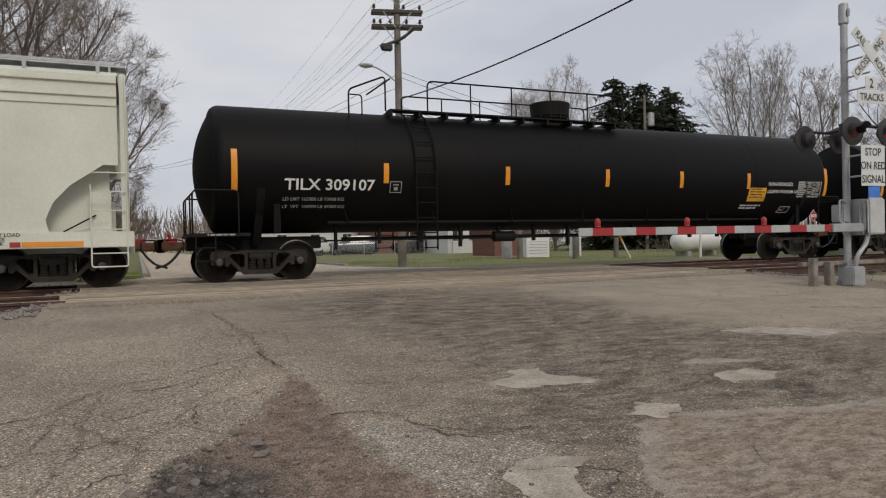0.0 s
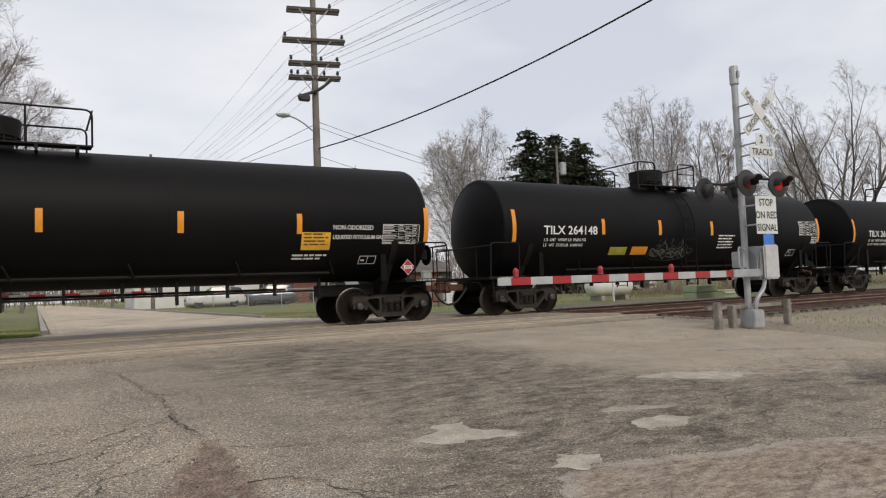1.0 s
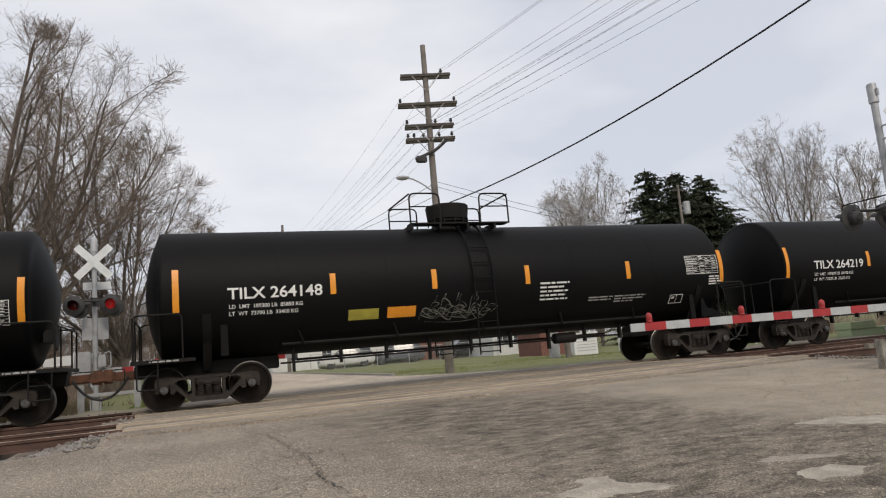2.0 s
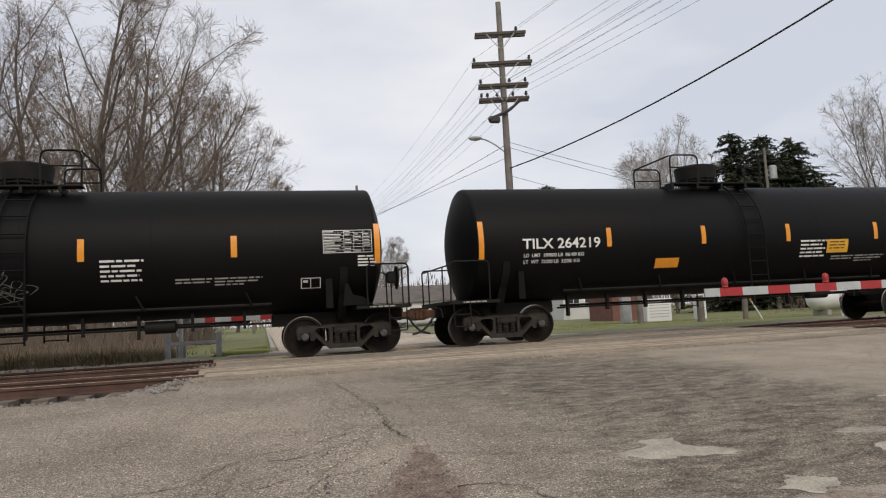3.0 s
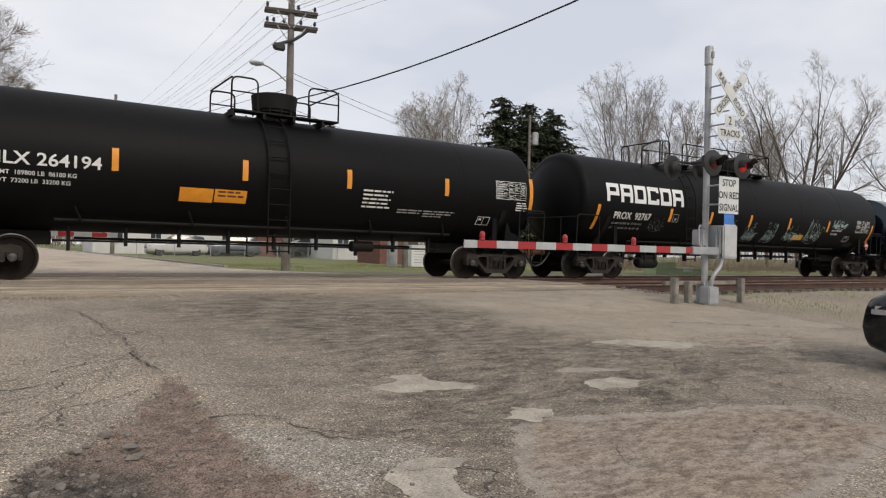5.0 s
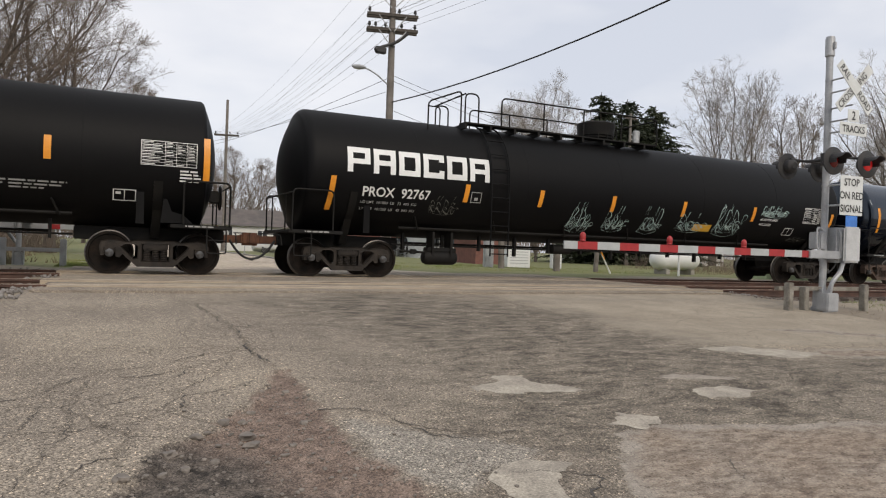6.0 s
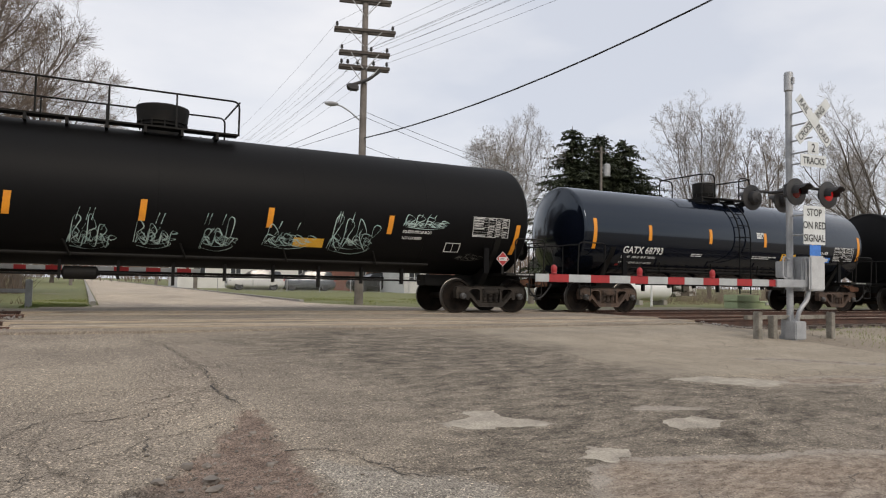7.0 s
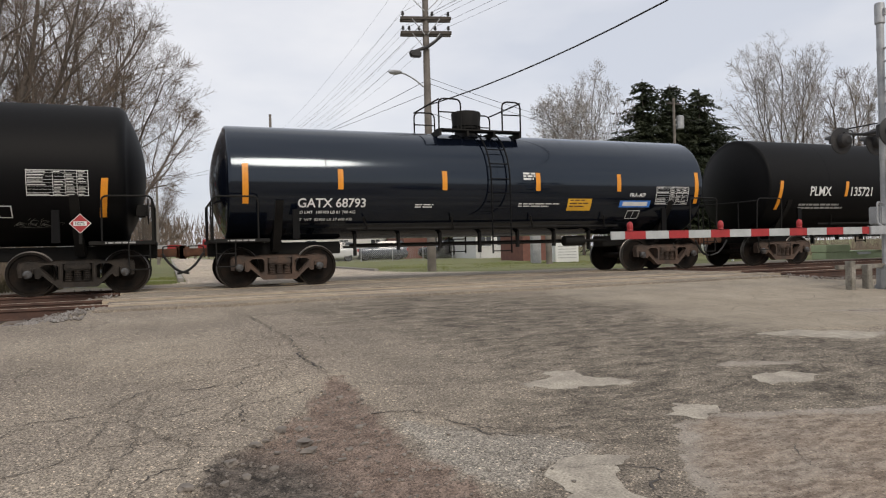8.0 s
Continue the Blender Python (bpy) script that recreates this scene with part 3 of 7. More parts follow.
road = grid_sheet("road", rx, ry, road_height, ASPHALT, road_extent)
def reach_in(P, polys):
    """How far the places P lie inside the nearest of the polygons; negative outside."""
    best = np.full(len(P), -9.0)
    for poly in polys:
        d, c = np.full(len(P), 9.0), np.zeros(len(P), bool)
        for (x0, y0), (x1, y1) in zip(poly, poly[1:] + poly[:1]):
            d = np.minimum(d, reach_line(P, (x0, y0), (x1, y1)))
            if y0 != y1:
                c ^= ((y0 > P[:, 1]) != (y1 > P[:, 1])) & (P[:, 0] < (x1 - x0) * (P[:, 1] - y0) / (y1 - y0) + x0)
        best = np.maximum(best, np.where(c, d, -d))
    return best


def reach_line(P, a, b):
    a, b = np.array(a), np.array(b)
    t = np.clip((P - a) @ (b - a) / ((b - a) @ (b - a)), 0, 1)
    return np.linalg.norm(P - a - t[:, None] * (b - a), axis=1)


CRACKS = [
    ([(0.75, 10.5), (0.99, 10.02), (1.11, 9.11), (1.18, 8.4), (1.23, 7.73), (1.19, 7.29), (1.2, 6.75), (1.28, 6.25)], 0.024),
    ([(0.3, 9.85), (0.89, 10.07)], 0.012),
    ([(0.88, 8.66), (1.03, 8.22), (1.26, 8.37), (2.05, 8.44), (3.22, 8.38), (4.35, 8.54), (5.68, 8.63), (6.67, 8.61)], 0.016),
    ([(6.89, 8.4), (8.14, 8.42), (9.08, 8.33), (11, 8.4)], 0.010),
    ([(1.13, 7.04), (0.83, 6.99), (0.4, 6.58), (-0.11, 6.4), (-0.3, 6.11), (-0.46, 5.9), (-0.61, 5.62), (-0.97, 5.6), (-2.2, 5.3)], 0.016),
    ([(1.2, 6.75), (0.92, 6.7), (0.54, 6.41), (0.28, 6.18), (-0.08, 6.14), (-0.24, 6.09)], 0.012),
    ([(-0.46, 5.85), (-0.5, 5.39), (-0.59, 4.75), (-0.75, 4.57), (-1.2, 4.4), (-2.0, 4.3)], 0.012),
    ([(0.88, 6.64), (0.74, 6.06), (0.44, 5.7), (0.3, 5.25), (0.1, 5.15)], 0.010),
    ([(0.52, 6.56), (0.38, 5.95), (0.13, 5.83), (-0.2, 5.5)], 0.010),
    ([(1.0, 5.82), (0.52, 5.45), (0.42, 5.2), (0.09, 4.9), (-0.25, 4.82), (-0.59, 4.75)], 0.012),
    ([(-0.24, 6.09), (-0.34, 5.33), (-0.27, 4.9), (-0.41, 4.26), (-0.6, 3.6)], 0.010),
    ([(0.44, 5.7), (0.1, 5.5), (-0.34, 5.33)], 0.008),
    ([(0.09, 4.9), (0.05, 4.5), (-0.15, 4.1), (-0.4, 3.8)], 0.009),
    ([(-0.97, 5.6), (-1.3, 4.9), (-1.6, 4.3)], 0.009),
    ([(1.3, 4.93), (1.55, 4.88), (1.76, 4.67), (1.82, 4.41), (1.96, 4.29), (2.22, 4.18), (2.56, 4.05)], 0.018),
    ([(1.82, 4.41), (1.94, 4.15), (2.22, 3.94), (2.46, 3.9)], 0.010),
    ([(1.28, 5.9), (1.66, 5.67), (2.13, 5.61), (2.47, 5.59), (2.84, 5.43)], 0.011),
    ([(3.81, 5.06), (4.29, 4.98), (4.73, 4.75)], 0.012),
    ([(2.2, 2.75), (2.3, 3.0), (2.53, 3.15), (2.57, 3.25), (2.51, 3.3), (2.31, 3.37), (2.0, 3.5)], 0.014),
    ([(6.1, 9.6), (6.2, 8.8), (6.37, 8.23), (6.34, 7.32), (6.45, 6.52), (6.52, 5.96), (6.9, 5.6), (7.5, 5.35), (8.6, 5.0)], 0.015),
    ([(3.62, 3.39), (3.49, 3.09), (3.37, 2.9)], 0.010),
    ([(4.6, 2.9), (4.9, 3.1), (5.6, 2.9), (6.8, 3.4)], 0.010),
    ([(3.2, 9.9), (3.7, 9.3), (3.6, 8.9), (4.1, 8.2)], 0.010),
]

# how far each place lies inside the zones of the surface, for the road's material
where_ = np.empty(len(road.data.vertices) * 3)
road.data.vertices.foreach_get("co", where_)
where_ = where_.reshape(-1, 3)[:, :2]
zones_ = {"broken": reach_in(where_, [HOLE]), "worn": reach_in(where_, WORN), "tarred": reach_in(where_, TARRED), "dusty": reach_in(where_, DUSTY), "slab": reach_in(where_, SLAB)}
near_ = np.full(len(where_), -9.0)
for o, w in CRACKS:
    for a_, b_ in zip(o, o[1:]):
        near_ = np.maximum(near_, w * 1.3 - reach_line(where_, a_, b_))
zones_["cracked"] = near_
for key, values in zones_.items():
    road.data.attributes.new(key, "FLOAT", "POINT").data.foreach_set("value", np.clip(values, -2, 2).astype(np.float32))
tagged(road, "worn bleached asphalt road with cracks, patches and loose gravel", "road", kind="structure")


def blob(outline, height, seed, jitter=0.06, sub=8, lift=0.006):
    """A ragged flat patch that follows the road."""
    bm = bmesh.new()
    pts = []
    for (x0, y0), (x1, y1) in zip(outline, outline[1:] + outline[:1]):
        for k in range(sub):
            t = k / sub
            x, y = x0 + (x1 - x0) * t, y0 + (y1 - y0) * t
            pts.append((x + jitter * noise.noise((x * 3, y * 3, seed)) + jitter * 0.5 * noise.noise((x * 11, y * 11, seed)),
                        y + jitter * noise.noise((x * 3, y * 3, seed + 5)) + jitter * 0.5 * noise.noise((x * 11, y * 11, seed + 3))))
    vs = [bm.verts.new((x, y, height(x, y) + lift)) for x, y in pts]
    es = [bm.edges.new((a, b)) for a, b in zip(vs, vs[1:] + vs[:1])]
    bmesh.ops.triangle_fill(bm, edges=es, use_beauty=True)
    bmesh.ops.subdivide_edges(bm, edges=bm.edges[:], cuts=2, use_grid_fill=True)
    for v in bm.verts:
        v.co.z = height(v.co.x, v.co.y) + lift
    bmesh.ops.recalc_face_normals(bm, faces=bm.faces[:])
    return bm


PATCHES = [
    ([(6.41, 6.32), (7.14, 6.34), (7.5, 6.12), (7.9, 5.85), (7.6, 5.62), (7.2, 5.64), (6.75, 6.0)], PATCH_PALE, 0.12),
    ([(2.73, 5.3), (2.98, 5.38), (3.18, 5.64), (3.46, 5.48), (3.5, 5.2), (3.78, 4.97), (3.3, 5.0), (3.03, 5.0), (2.72, 5.12)], PATCH_PALE, 0.12),
    ([(4.68, 4.7), (5.0, 4.8), (5.25, 4.74), (5.42, 4.55), (5.17, 4.4), (4.7, 4.45)], PATCH_PALE, 0.1),
    ([(1.97, 3.5), (2.2, 3.6), (2.48, 3.5), (2.4, 3.36), (2.25, 3.2), (2.2, 2.8), (1.75, 2.6), (1.5, 2.9), (1.85, 3.15)], PATCH_PALE, 0.1),
    ([(3.3, 4.1), (3.55, 4.3), (3.8, 4.15), (3.7, 3.95), (3.45, 3.95)], PATCH_PALE, 0.1),
]
for i, (o, mt, jit) in enumerate(PATCHES):
    part("patch", blob(o, road_height, i * 3.1, jit, 14, 0.0022 + 0.0003 * i), mt, road)

def crack(pts, w, seed, jitter=0.05):
    """A thin ragged dark joint along a polyline."""
    bm = bmesh.new()
    dense = []
    for (x0, y0), (x1, y1) in zip(pts, pts[1:]):
        n = max(int(math.hypot(x1 - x0, y1 - y0) / 0.03), 2)
        dense += [(x0 + (x1 - x0) * k / n, y0 + (y1 - y0) * k / n) for k in range(n)]
    dense = [(x + jitter * noise.noise((x * 3, y * 3, seed)) + jitter * 0.6 * noise.noise((x * 9, y * 9, seed)) + jitter * 0.35 * noise.noise((x * 29, y * 29, seed)),
              y + jitter * noise.noise((x * 3, y * 3, seed + 2)) + jitter * 0.6 * noise.noise((x * 9, y * 9, seed + 2)) + jitter * 0.35 * noise.noise((x * 29, y * 29, seed + 2))) for x, y in dense]
    prev = None
    for (x0, y0), (x1, y1) in zip(dense, dense[1:]):
        d = Vector((-(y1 - y0), x1 - x0, 0)).normalized() * w * (0.15 + 1.9 * abs(noise.noise((x0 * 2.3, y0 * 2.3, seed + 9))) * abs(noise.noise((x0 * 9, y0 * 9, seed + 4)) + 0.6))
        z = road_height(x0, y0) + 0.004
        cur = (bm.verts.new((x0 + d.x, y0 + d.y, z)), bm.verts.new((x0 - d.x, y0 - d.y, z)))
        if prev:
            bm.faces.new((prev[0], prev[1], cur[1], cur[0]))
        prev = cur
    bmesh.ops.recalc_face_normals(bm, faces=bm.faces[:])
    return bm


for i, (o, w) in enumerate(CRACKS):
    part("crack", crack(o, w * 0.62, i * 1.7, 0.10), CRACK, road)

# loose stones round the broken strip
stone_bm = bmesh.new()
rng = random.Random(5)
for k in range(1500):
    x, y = rng.uniform(-0.4, 2.0), rng.uniform(2.6, 5.8)
    if k > 110 and not inside(x, y, HOLE):
        continue
    s = rng.choice((0.005, 0.006, 0.007, 0.009, 0.013)) * rng.uniform(0.8, 1.4)
    r = bmesh.ops.create_icosphere(stone_bm, subdivisions=1, radius=s)
    for v in r["verts"]:
        v.co = v.co * rng.uniform(0.7, 1.25)
        v.co.z *= 0.7
        v.co += Vector((x, y, road_height(x, y) + s * 0.35))
loose = part("loose_stones", stone_bm, surface("stone_grey", (0.13, 0.115, 0.1), (0.24, 0.21, 0.18), 0.9, 0, 5, 60), None, "", False)
tagged(loose, "loose grey gravel stones scattered on broken asphalt", "stones", kind="stuff")
stone_mat = loose.data.materials[0]
for x, y, s in ((0.73, 4.52, 0.05), (0.74, 4.38, 0.045), (0.0, 3.95, 0.04), (0.62, 4.78, 0.035), (0.42, 4.52, 0.04), (0.5, 4.2, 0.03), (0.85, 5.05, 0.03), (0.55, 4.4, 0.022), (0.9, 4.15, 0.026), (0.76, 4.85, 0.032), (1.15, 4.7, 0.03), (0.26, 4.33, 0.045), (0.33, 4.1, 0.03), (0.2, 4.05, 0.03), (0.98, 4.3, 0.022), (0.12, 3.98, 0.02), (0.5, 4.6, 0.025), (1.1, 4.35, 0.02), (1.02, 5.55, 0.022), (1.2, 5.52, 0.025), (2.6, 4.2, 0.014), (2.35, 4.1, 0.012)):
    bm = bmesh.new()
    bmesh.ops.create_icosphere(bm, subdivisions=2, radius=s)
    for v in bm.verts:
        v.co *= 1 + 0.9 * noise.noise(v.co * 22 + Vector((x * 9, y * 9, 0)))
        v.co.z = max(min(v.co.z * 0.75, s * 0.42), -s * 0.5)
    st = part("stone", bm, stone_mat, None, "", False, pose(x, y, road_height(x, y) + s * 0.25, 0, 0, x * 300))
    tagged(st, "grey broken chunk of asphalt and stone lying on gravel", "stone", "loose stones")


def rail_profile():
    """Half of a rail's section, (sideways, up) with the head's top at 0."""
    return [(0.036, -0.004), (0.036, -0.036), (0.010, -0.048), (0.009, -0.14), (0.07, -0.155), (0.07, -0.168)]


RAIL_RUST = surface("rail_rust", (0.06, 0.034, 0.026), (0.10, 0.055, 0.04), 0.85, 0.1, 3, 50, 0.002, 0.08, 0.2)
RAIL_TOP = surface("rail_worn_top", (0.62, 0.54, 0.42), (0.46, 0.39, 0.30), 0.5, 0.0, 2, 40)
TIE = surface("tie_wood", (0.10, 0.08, 0.065), (0.15, 0.12, 0.10), 0.9, 0, 3, 40, 0.004)


def track(yc, label):
    t = empty("track", pose(0, yc, 0), label, "railway track", kind="structure")
    for s in (-1, 1):
        half = rail_profile()
        ring = [(a, z) for a, z in half] + [(-a, z) for a, z in half[::-1]]
        ring = [(0.034, 0.006), *ring, (-0.034, 0.006)]
        bm = bmesh.new()
        yo = s * (GAUGE / 2 + 0.036)
        a = [bm.verts.new((-260, yo + p, z)) for p, z in ring]
        b = [bm.verts.new((420, yo + p, z)) for p, z in ring]
        n = len(ring)
        for i in range(n):
            f = bm.faces.new((a[i], b[i], b[(i + 1) % n], a[(i + 1) % n]))
            f.material_index = 1 if i == n - 1 else 0
        bmesh.ops.recalc_face_normals(bm, faces=bm.faces[:])
        part("rail", bm, (RAIL_RUST, RAIL_TOP), t, "", False)
    bm = bmesh.new()
    k, rg = -60.0, random.Random(int(yc * 10))
    while k < 120:
        if not ROAD_X0 - 0.2 < k < ROAD_X1 + 0.2:
            j = rg.uniform(-0.05, 0.05)
            box(bm, k - 0.115, -1.3 + j, -0.34, k + 0.115, 1.3 + j, -0.172 + rg.uniform(-0.008, 0.004))
        k += 0.53
    ties = part("ties", bm, TIE, t, "", False)
    tagged(ties, kind="stuff")
    return t


track(TRACK_NEAR, "rusty near railway track set flush in the crossing")
track(TRACK_FAR, "far railway track carrying the freight train")

# ballast shoulders
bal = bmesh.new()
rg = random.Random(11)
for k in range(5200):
    x = rg.choice((rg.uniform(-14, -1.2), rg.uniform(-9, -1.0), rg.uniform(13.2, 26)))
    y = rg.choice((rg.uniform(10.9, 12.4), rg.uniform(11.2, 19.2)))
    s = rg.uniform(0.02, 0.045)
    z = land(x, y) + s * 0.4
    q = Euler((rg.uniform(0, 6), rg.uniform(0, 6), 0)).to_matrix()
    vs = [bal.verts.new(q @ Vector(p) * s * rg.uniform(0.8, 1.2) + Vector((x, y, z))) for p in ((1, 0, 0), (-1, 0, 0), (0, 1, 0), (0, -1, 0), (0, 0, 0.8), (0, 0, -0.8))]
    for a, b, c in ((0, 2, 4), (2, 1, 4), (1, 3, 4), (3, 0, 4), (2, 0, 5), (1, 2, 5), (3, 1, 5), (0, 3, 5)):
        bal.faces.new((vs[a], vs[b], vs[c]))
tagged(part("ballast", bal, surface("ballast_stone", (0.24, 0.225, 0.21), (0.15, 0.13, 0.115), 0.95, 0, 3, 30, 0, 0.05, 0.3), None, "", False),
       "grey crushed stone ballast beside the rusty rails", "ballast", kind="stuff")

# crossing surface: timbers along the rails, asphalt between
crossing = empty("crossing", None, "level crossing deck of weathered timbers and asphalt", "level crossing", kind="structure")


def deck(name, y0, y1, z1, mt, x0=ROAD_X0, x1=ROAD_X1, seed=0.0):
    bm = bmesh.new()
    n = int((x1 - x0) / 0.5)
    cols = []
    for i in range(n + 1):
        x = x0 + (x1 - x0) * i / n + (0.12 * noise.noise((seed, y0, 1.0)) if i in (0, n) else 0)
        dz = 0.006 * noise.noise((x * 0.8, y0 * 3, seed))
        cols.append([bm.verts.new((x, y, z + (dz if z > -0.2 else 0))) for y, z in ((y0, -0.3), (y0, z1), (y1, z1), (y1, -0.3))])
    for a, b in zip(cols, cols[1:]):
        for k in range(3):
            bm.faces.new((a[k], a[k + 1], b[k + 1], b[k]))
    bm.faces.new(cols[0][::-1])
    bm.faces.new(cols[-1])
    bmesh.ops.recalc_face_normals(bm, faces=bm.faces[:])
    return part(name, bm, mt, crossing, "", False)


ASPHALT_DECK = asphalt_material("asphalt_deck", 0.98, 0.8)
h, g = 0.036, 0.036 + GAUGE / 2
for tc in (TRACK_NEAR, TRACK_FAR):
    for s in (-1, 1):
        r = tc + s * g
        inner = r - s * (h + 0.05)
        outer = r + s * (h + 0.02)
        for e, d in ((inner, -s), (outer, s)):
            a, b = sorted((e, e + d * 0.24))
            deck("timber", a, b, 0.002, TIMBER, ROAD_X0 - 0.1 * (s + 1), ROAD_X1 + 0.15 * s, e)
    deck("infill", tc - g + h + 0.32, tc + g - h - 0.32, -0.02, ASPHALT_DECK, seed=tc)
deck("infill", 11.3, TRACK_NEAR - g - h - 0.275, -0.014, ASPHALT_DECK, ROAD_X0 - 0.1, ROAD_X1 - 0.6, 1.0)
deck("infill", TRACK_NEAR + g + h + 0.275, TRACK_FAR - g - h - 0.275, -0.006, ASPHALT_DECK, seed=2.0)
deck("infill", TRACK_FAR + g + h + 0.275, 20.4, -0.006, ASPHALT_DECK, ROAD_X0, ROAD_X1, 3.0)

# the street that goes on behind the tracks
def street_keep(x, y):
    right = 7.4 + max(0, (26 - y) / 7) ** 2 * 4.5
    left = 0.35 - max(0, (23 - y) / 4) ** 2 * 1.0
    return left < x < right


street = grid_sheet("street", steps((-1, 13.2, 0.2)), steps((20.3, 30, 0.25), (30, 60, 1), (60, 320, 10)), lambda x, y: -0.018, ASPHALT_FAR, street_keep)
tagged(street, "pale worn street running away behind the tracks", "street", kind="structure")
for y0, y1, xa, xb in ((23.2, 300, 0.16, 0.34), (26.3, 300, 7.42, 7.6)):
    bm = bmesh.new()
    box(bm, xa, y0, -0.2, xb, y1, 0.06, 0.02)
    tagged(part("kerb", bm, CONCRETE), "low pale concrete kerb along the street", "kerb", "street kerbs", "structure")


# ---- the freight train ----
YT = TRACK_FAR
AXLE = 1.78


def run(t):
    """How far the train has gone at t seconds."""
    return SPEED * t + EASE * t * (t - 8)


def make_wheelset():
    ws = empty("wheelset")
    for s in (-1, 1):
        bm = bmesh.new()
        prof = [(-0.07, 0.475), (-0.045, 0.478), (-0.035, 0.458), (0.065, 0.452), (0.065, 0.40), (0.03, 0.385), (0.012, 0.30), (0.005, 0.18), (0.05, 0.14), (0.05, 0.095)]
        lathe(bm, [(s * a, r) for a, r in prof] if s > 0 else [(-a, r) for a, r in prof][::-1], "y", 40)
        for f in bm.faces:
            c = f.calc_center_median()
            rad = math.hypot(c.x, c.z)
            if rad > 0.43 and -0.04 < c.y * s < 0.07:
                f.material_index = 1
        bmesh.ops.recalc_face_normals(bm, faces=bm.faces[:])
        part("wheel", bm, (WHEEL, TREAD), ws, "", True, pose(0, s * 0.755, 0))
        bm = bmesh.new()
        lathe(bm, [(-0.02, 0.085), (0.03, 0.085), (0.05, 0.07), (0.06, 0.04)] if s > 0 else [(-0.06, 0.04), (-0.05, 0.07), (-0.03, 0.085), (0.02, 0.085)], "y", 16)
        for k in range(3):
            a = k * 2 * math.pi / 3
            cyl(bm, (0.05 * math.cos(a), s * 0.05, 0.05 * math.sin(a)), (0.05 * math.cos(a), s * 0.075, 0.05 * math.sin(a)), 0.014, None, 6)
        bmesh.ops.recalc_face_normals(bm, faces=bm.faces[:])
        part("bearing_cap", bm, CAP, ws, "", True, pose(0, s * 1.13, 0))
    bm = bmesh.new()
    cyl(bm, (0, -1.12, 0), (0, 1.12, 0), 0.08, None, 12)
    part("axle", bm, WHEEL, ws)
    return ws


def make_truck(mt):
    tr = empty("truck")
    for s in (-1, 1):
        y0, y1 = s * 0.93, s * 1.10
        y0, y1 = min(y0, y1), max(y0, y1)
        bm = bmesh.new()
        top = [(-1.08, 0.60), (-1.05, 0.70), (-0.86, 0.745), (-0.55, 0.70), (-0.38, 0.735), (0.38, 0.735), (0.55, 0.70), (0.86, 0.745), (1.05, 0.70), (1.08, 0.60)]
        low = [(1.06, 0.40), (0.99, 0.40), (0.98, 0.56), (0.78, 0.56), (0.77, 0.38), (0.70, 0.36), (0.64, 0.43), (0.36, 0.17), (-0.36, 0.17), (-0.64, 0.43), (-0.70, 0.36), (-0.77, 0.38), (-0.78, 0.56), (-0.98, 0.56), (-0.99, 0.40), (-1.06, 0.40)]
        ring = top + low
        vs0 = [bm.verts.new((x, y0, z)) for x, z in ring]
        es = [bm.edges.new((a, b)) for a, b in zip(vs0, vs0[1:] + vs0[:1])]
        holes = [[(-0.27, 0.30), (0.27, 0.30), (0.27, 0.66), (-0.27, 0.66)],
                 [(-0.66, 0.60), (-0.62, 0.545), (-0.42, 0.335), (-0.35, 0.36), (-0.345, 0.60), (-0.40, 0.645), (-0.60, 0.645)],
                 [(0.66, 0.60), (0.60, 0.645), (0.40, 0.645), (0.345, 0.60), (0.35, 0.36), (0.42, 0.335), (0.62, 0.545)]]
        for hole in holes:
            hv = [bm.verts.new((x, y0, z)) for x, z in hole]
            es += [bm.edges.new((a, b)) for a, b in zip(hv, hv[1:] + hv[:1])]
        bmesh.ops.triangle_fill(bm, edges=es, use_beauty=True)
        ex = bmesh.ops.extrude_face_region(bm, geom=bm.faces[:])
        bmesh.ops.translate(bm, vec=(0, y1 - y0, 0), verts=[v for v in ex["geom"] if isinstance(v, bmesh.types.BMVert)])
        bmesh.ops.recalc_face_normals(bm, faces=bm.faces[:])
        # cast flanges round every opening of the outer face
        bmesh.ops.inset_region(bm, faces=[f for f in bm.faces if f.normal.y * s > 0.9], thickness=0.022, depth=-0.018, use_even_offset=True)
        # bearing adapters over the axle ends
        for x in (-AXLE / 2, AXLE / 2):
            box(bm, x - 0.10, s * 1.02 - 0.10, 0.44, x + 0.10, s * 1.02 + 0.10, 0.60, 0.03)
        part("side_frame", bm, mt, tr, "", False)
        bm = bmesh.new()
        for x in (-0.17, 0.0, 0.17):
            n = 6
            for k in range(n):
                z = 0.315 + 0.185 * k / (n - 1)
                lathe(bm, [(z - 0.013, 0.062), (z - 0.008, 0.075), (z + 0.008, 0.075), (z + 0.013, 0.062)], "z", 10, (x, s * 1.03, 0))
        part("spring", bm, mt, tr)
        bm = bmesh.new()
        box(bm, -0.25, s * 1.0 - 0.13, 0.515, 0.25, s * 1.0 + 0.13, 0.655, 0.025)
        box(bm, -0.2, s * 1.06, 0.56, -0.06, s * 1.15, 0.61, 0.01)
        box(bm, 0.06, s * 1.06, 0.56, 0.2, s * 1.15, 0.61, 0.01)
        part("bolster_end", bm, mt, tr)
    bm = bmesh.new()
    box(bm, -0.25, -0.92, 0.27, 0.25, 0.92, 0.72, 0.03)
    part("bolster", bm, mt, tr)
    return tr


WHEELSETS = []
PROTO_WS = make_wheelset()
PROTO_TRUCKS = {m.name: make_truck(m) for m in (TRUCK, TRUCK_RUST)}
CARS = []


def adopt(proto, parent, m):
    c = copy_thing(proto, m)
    c.parent = parent
    return c


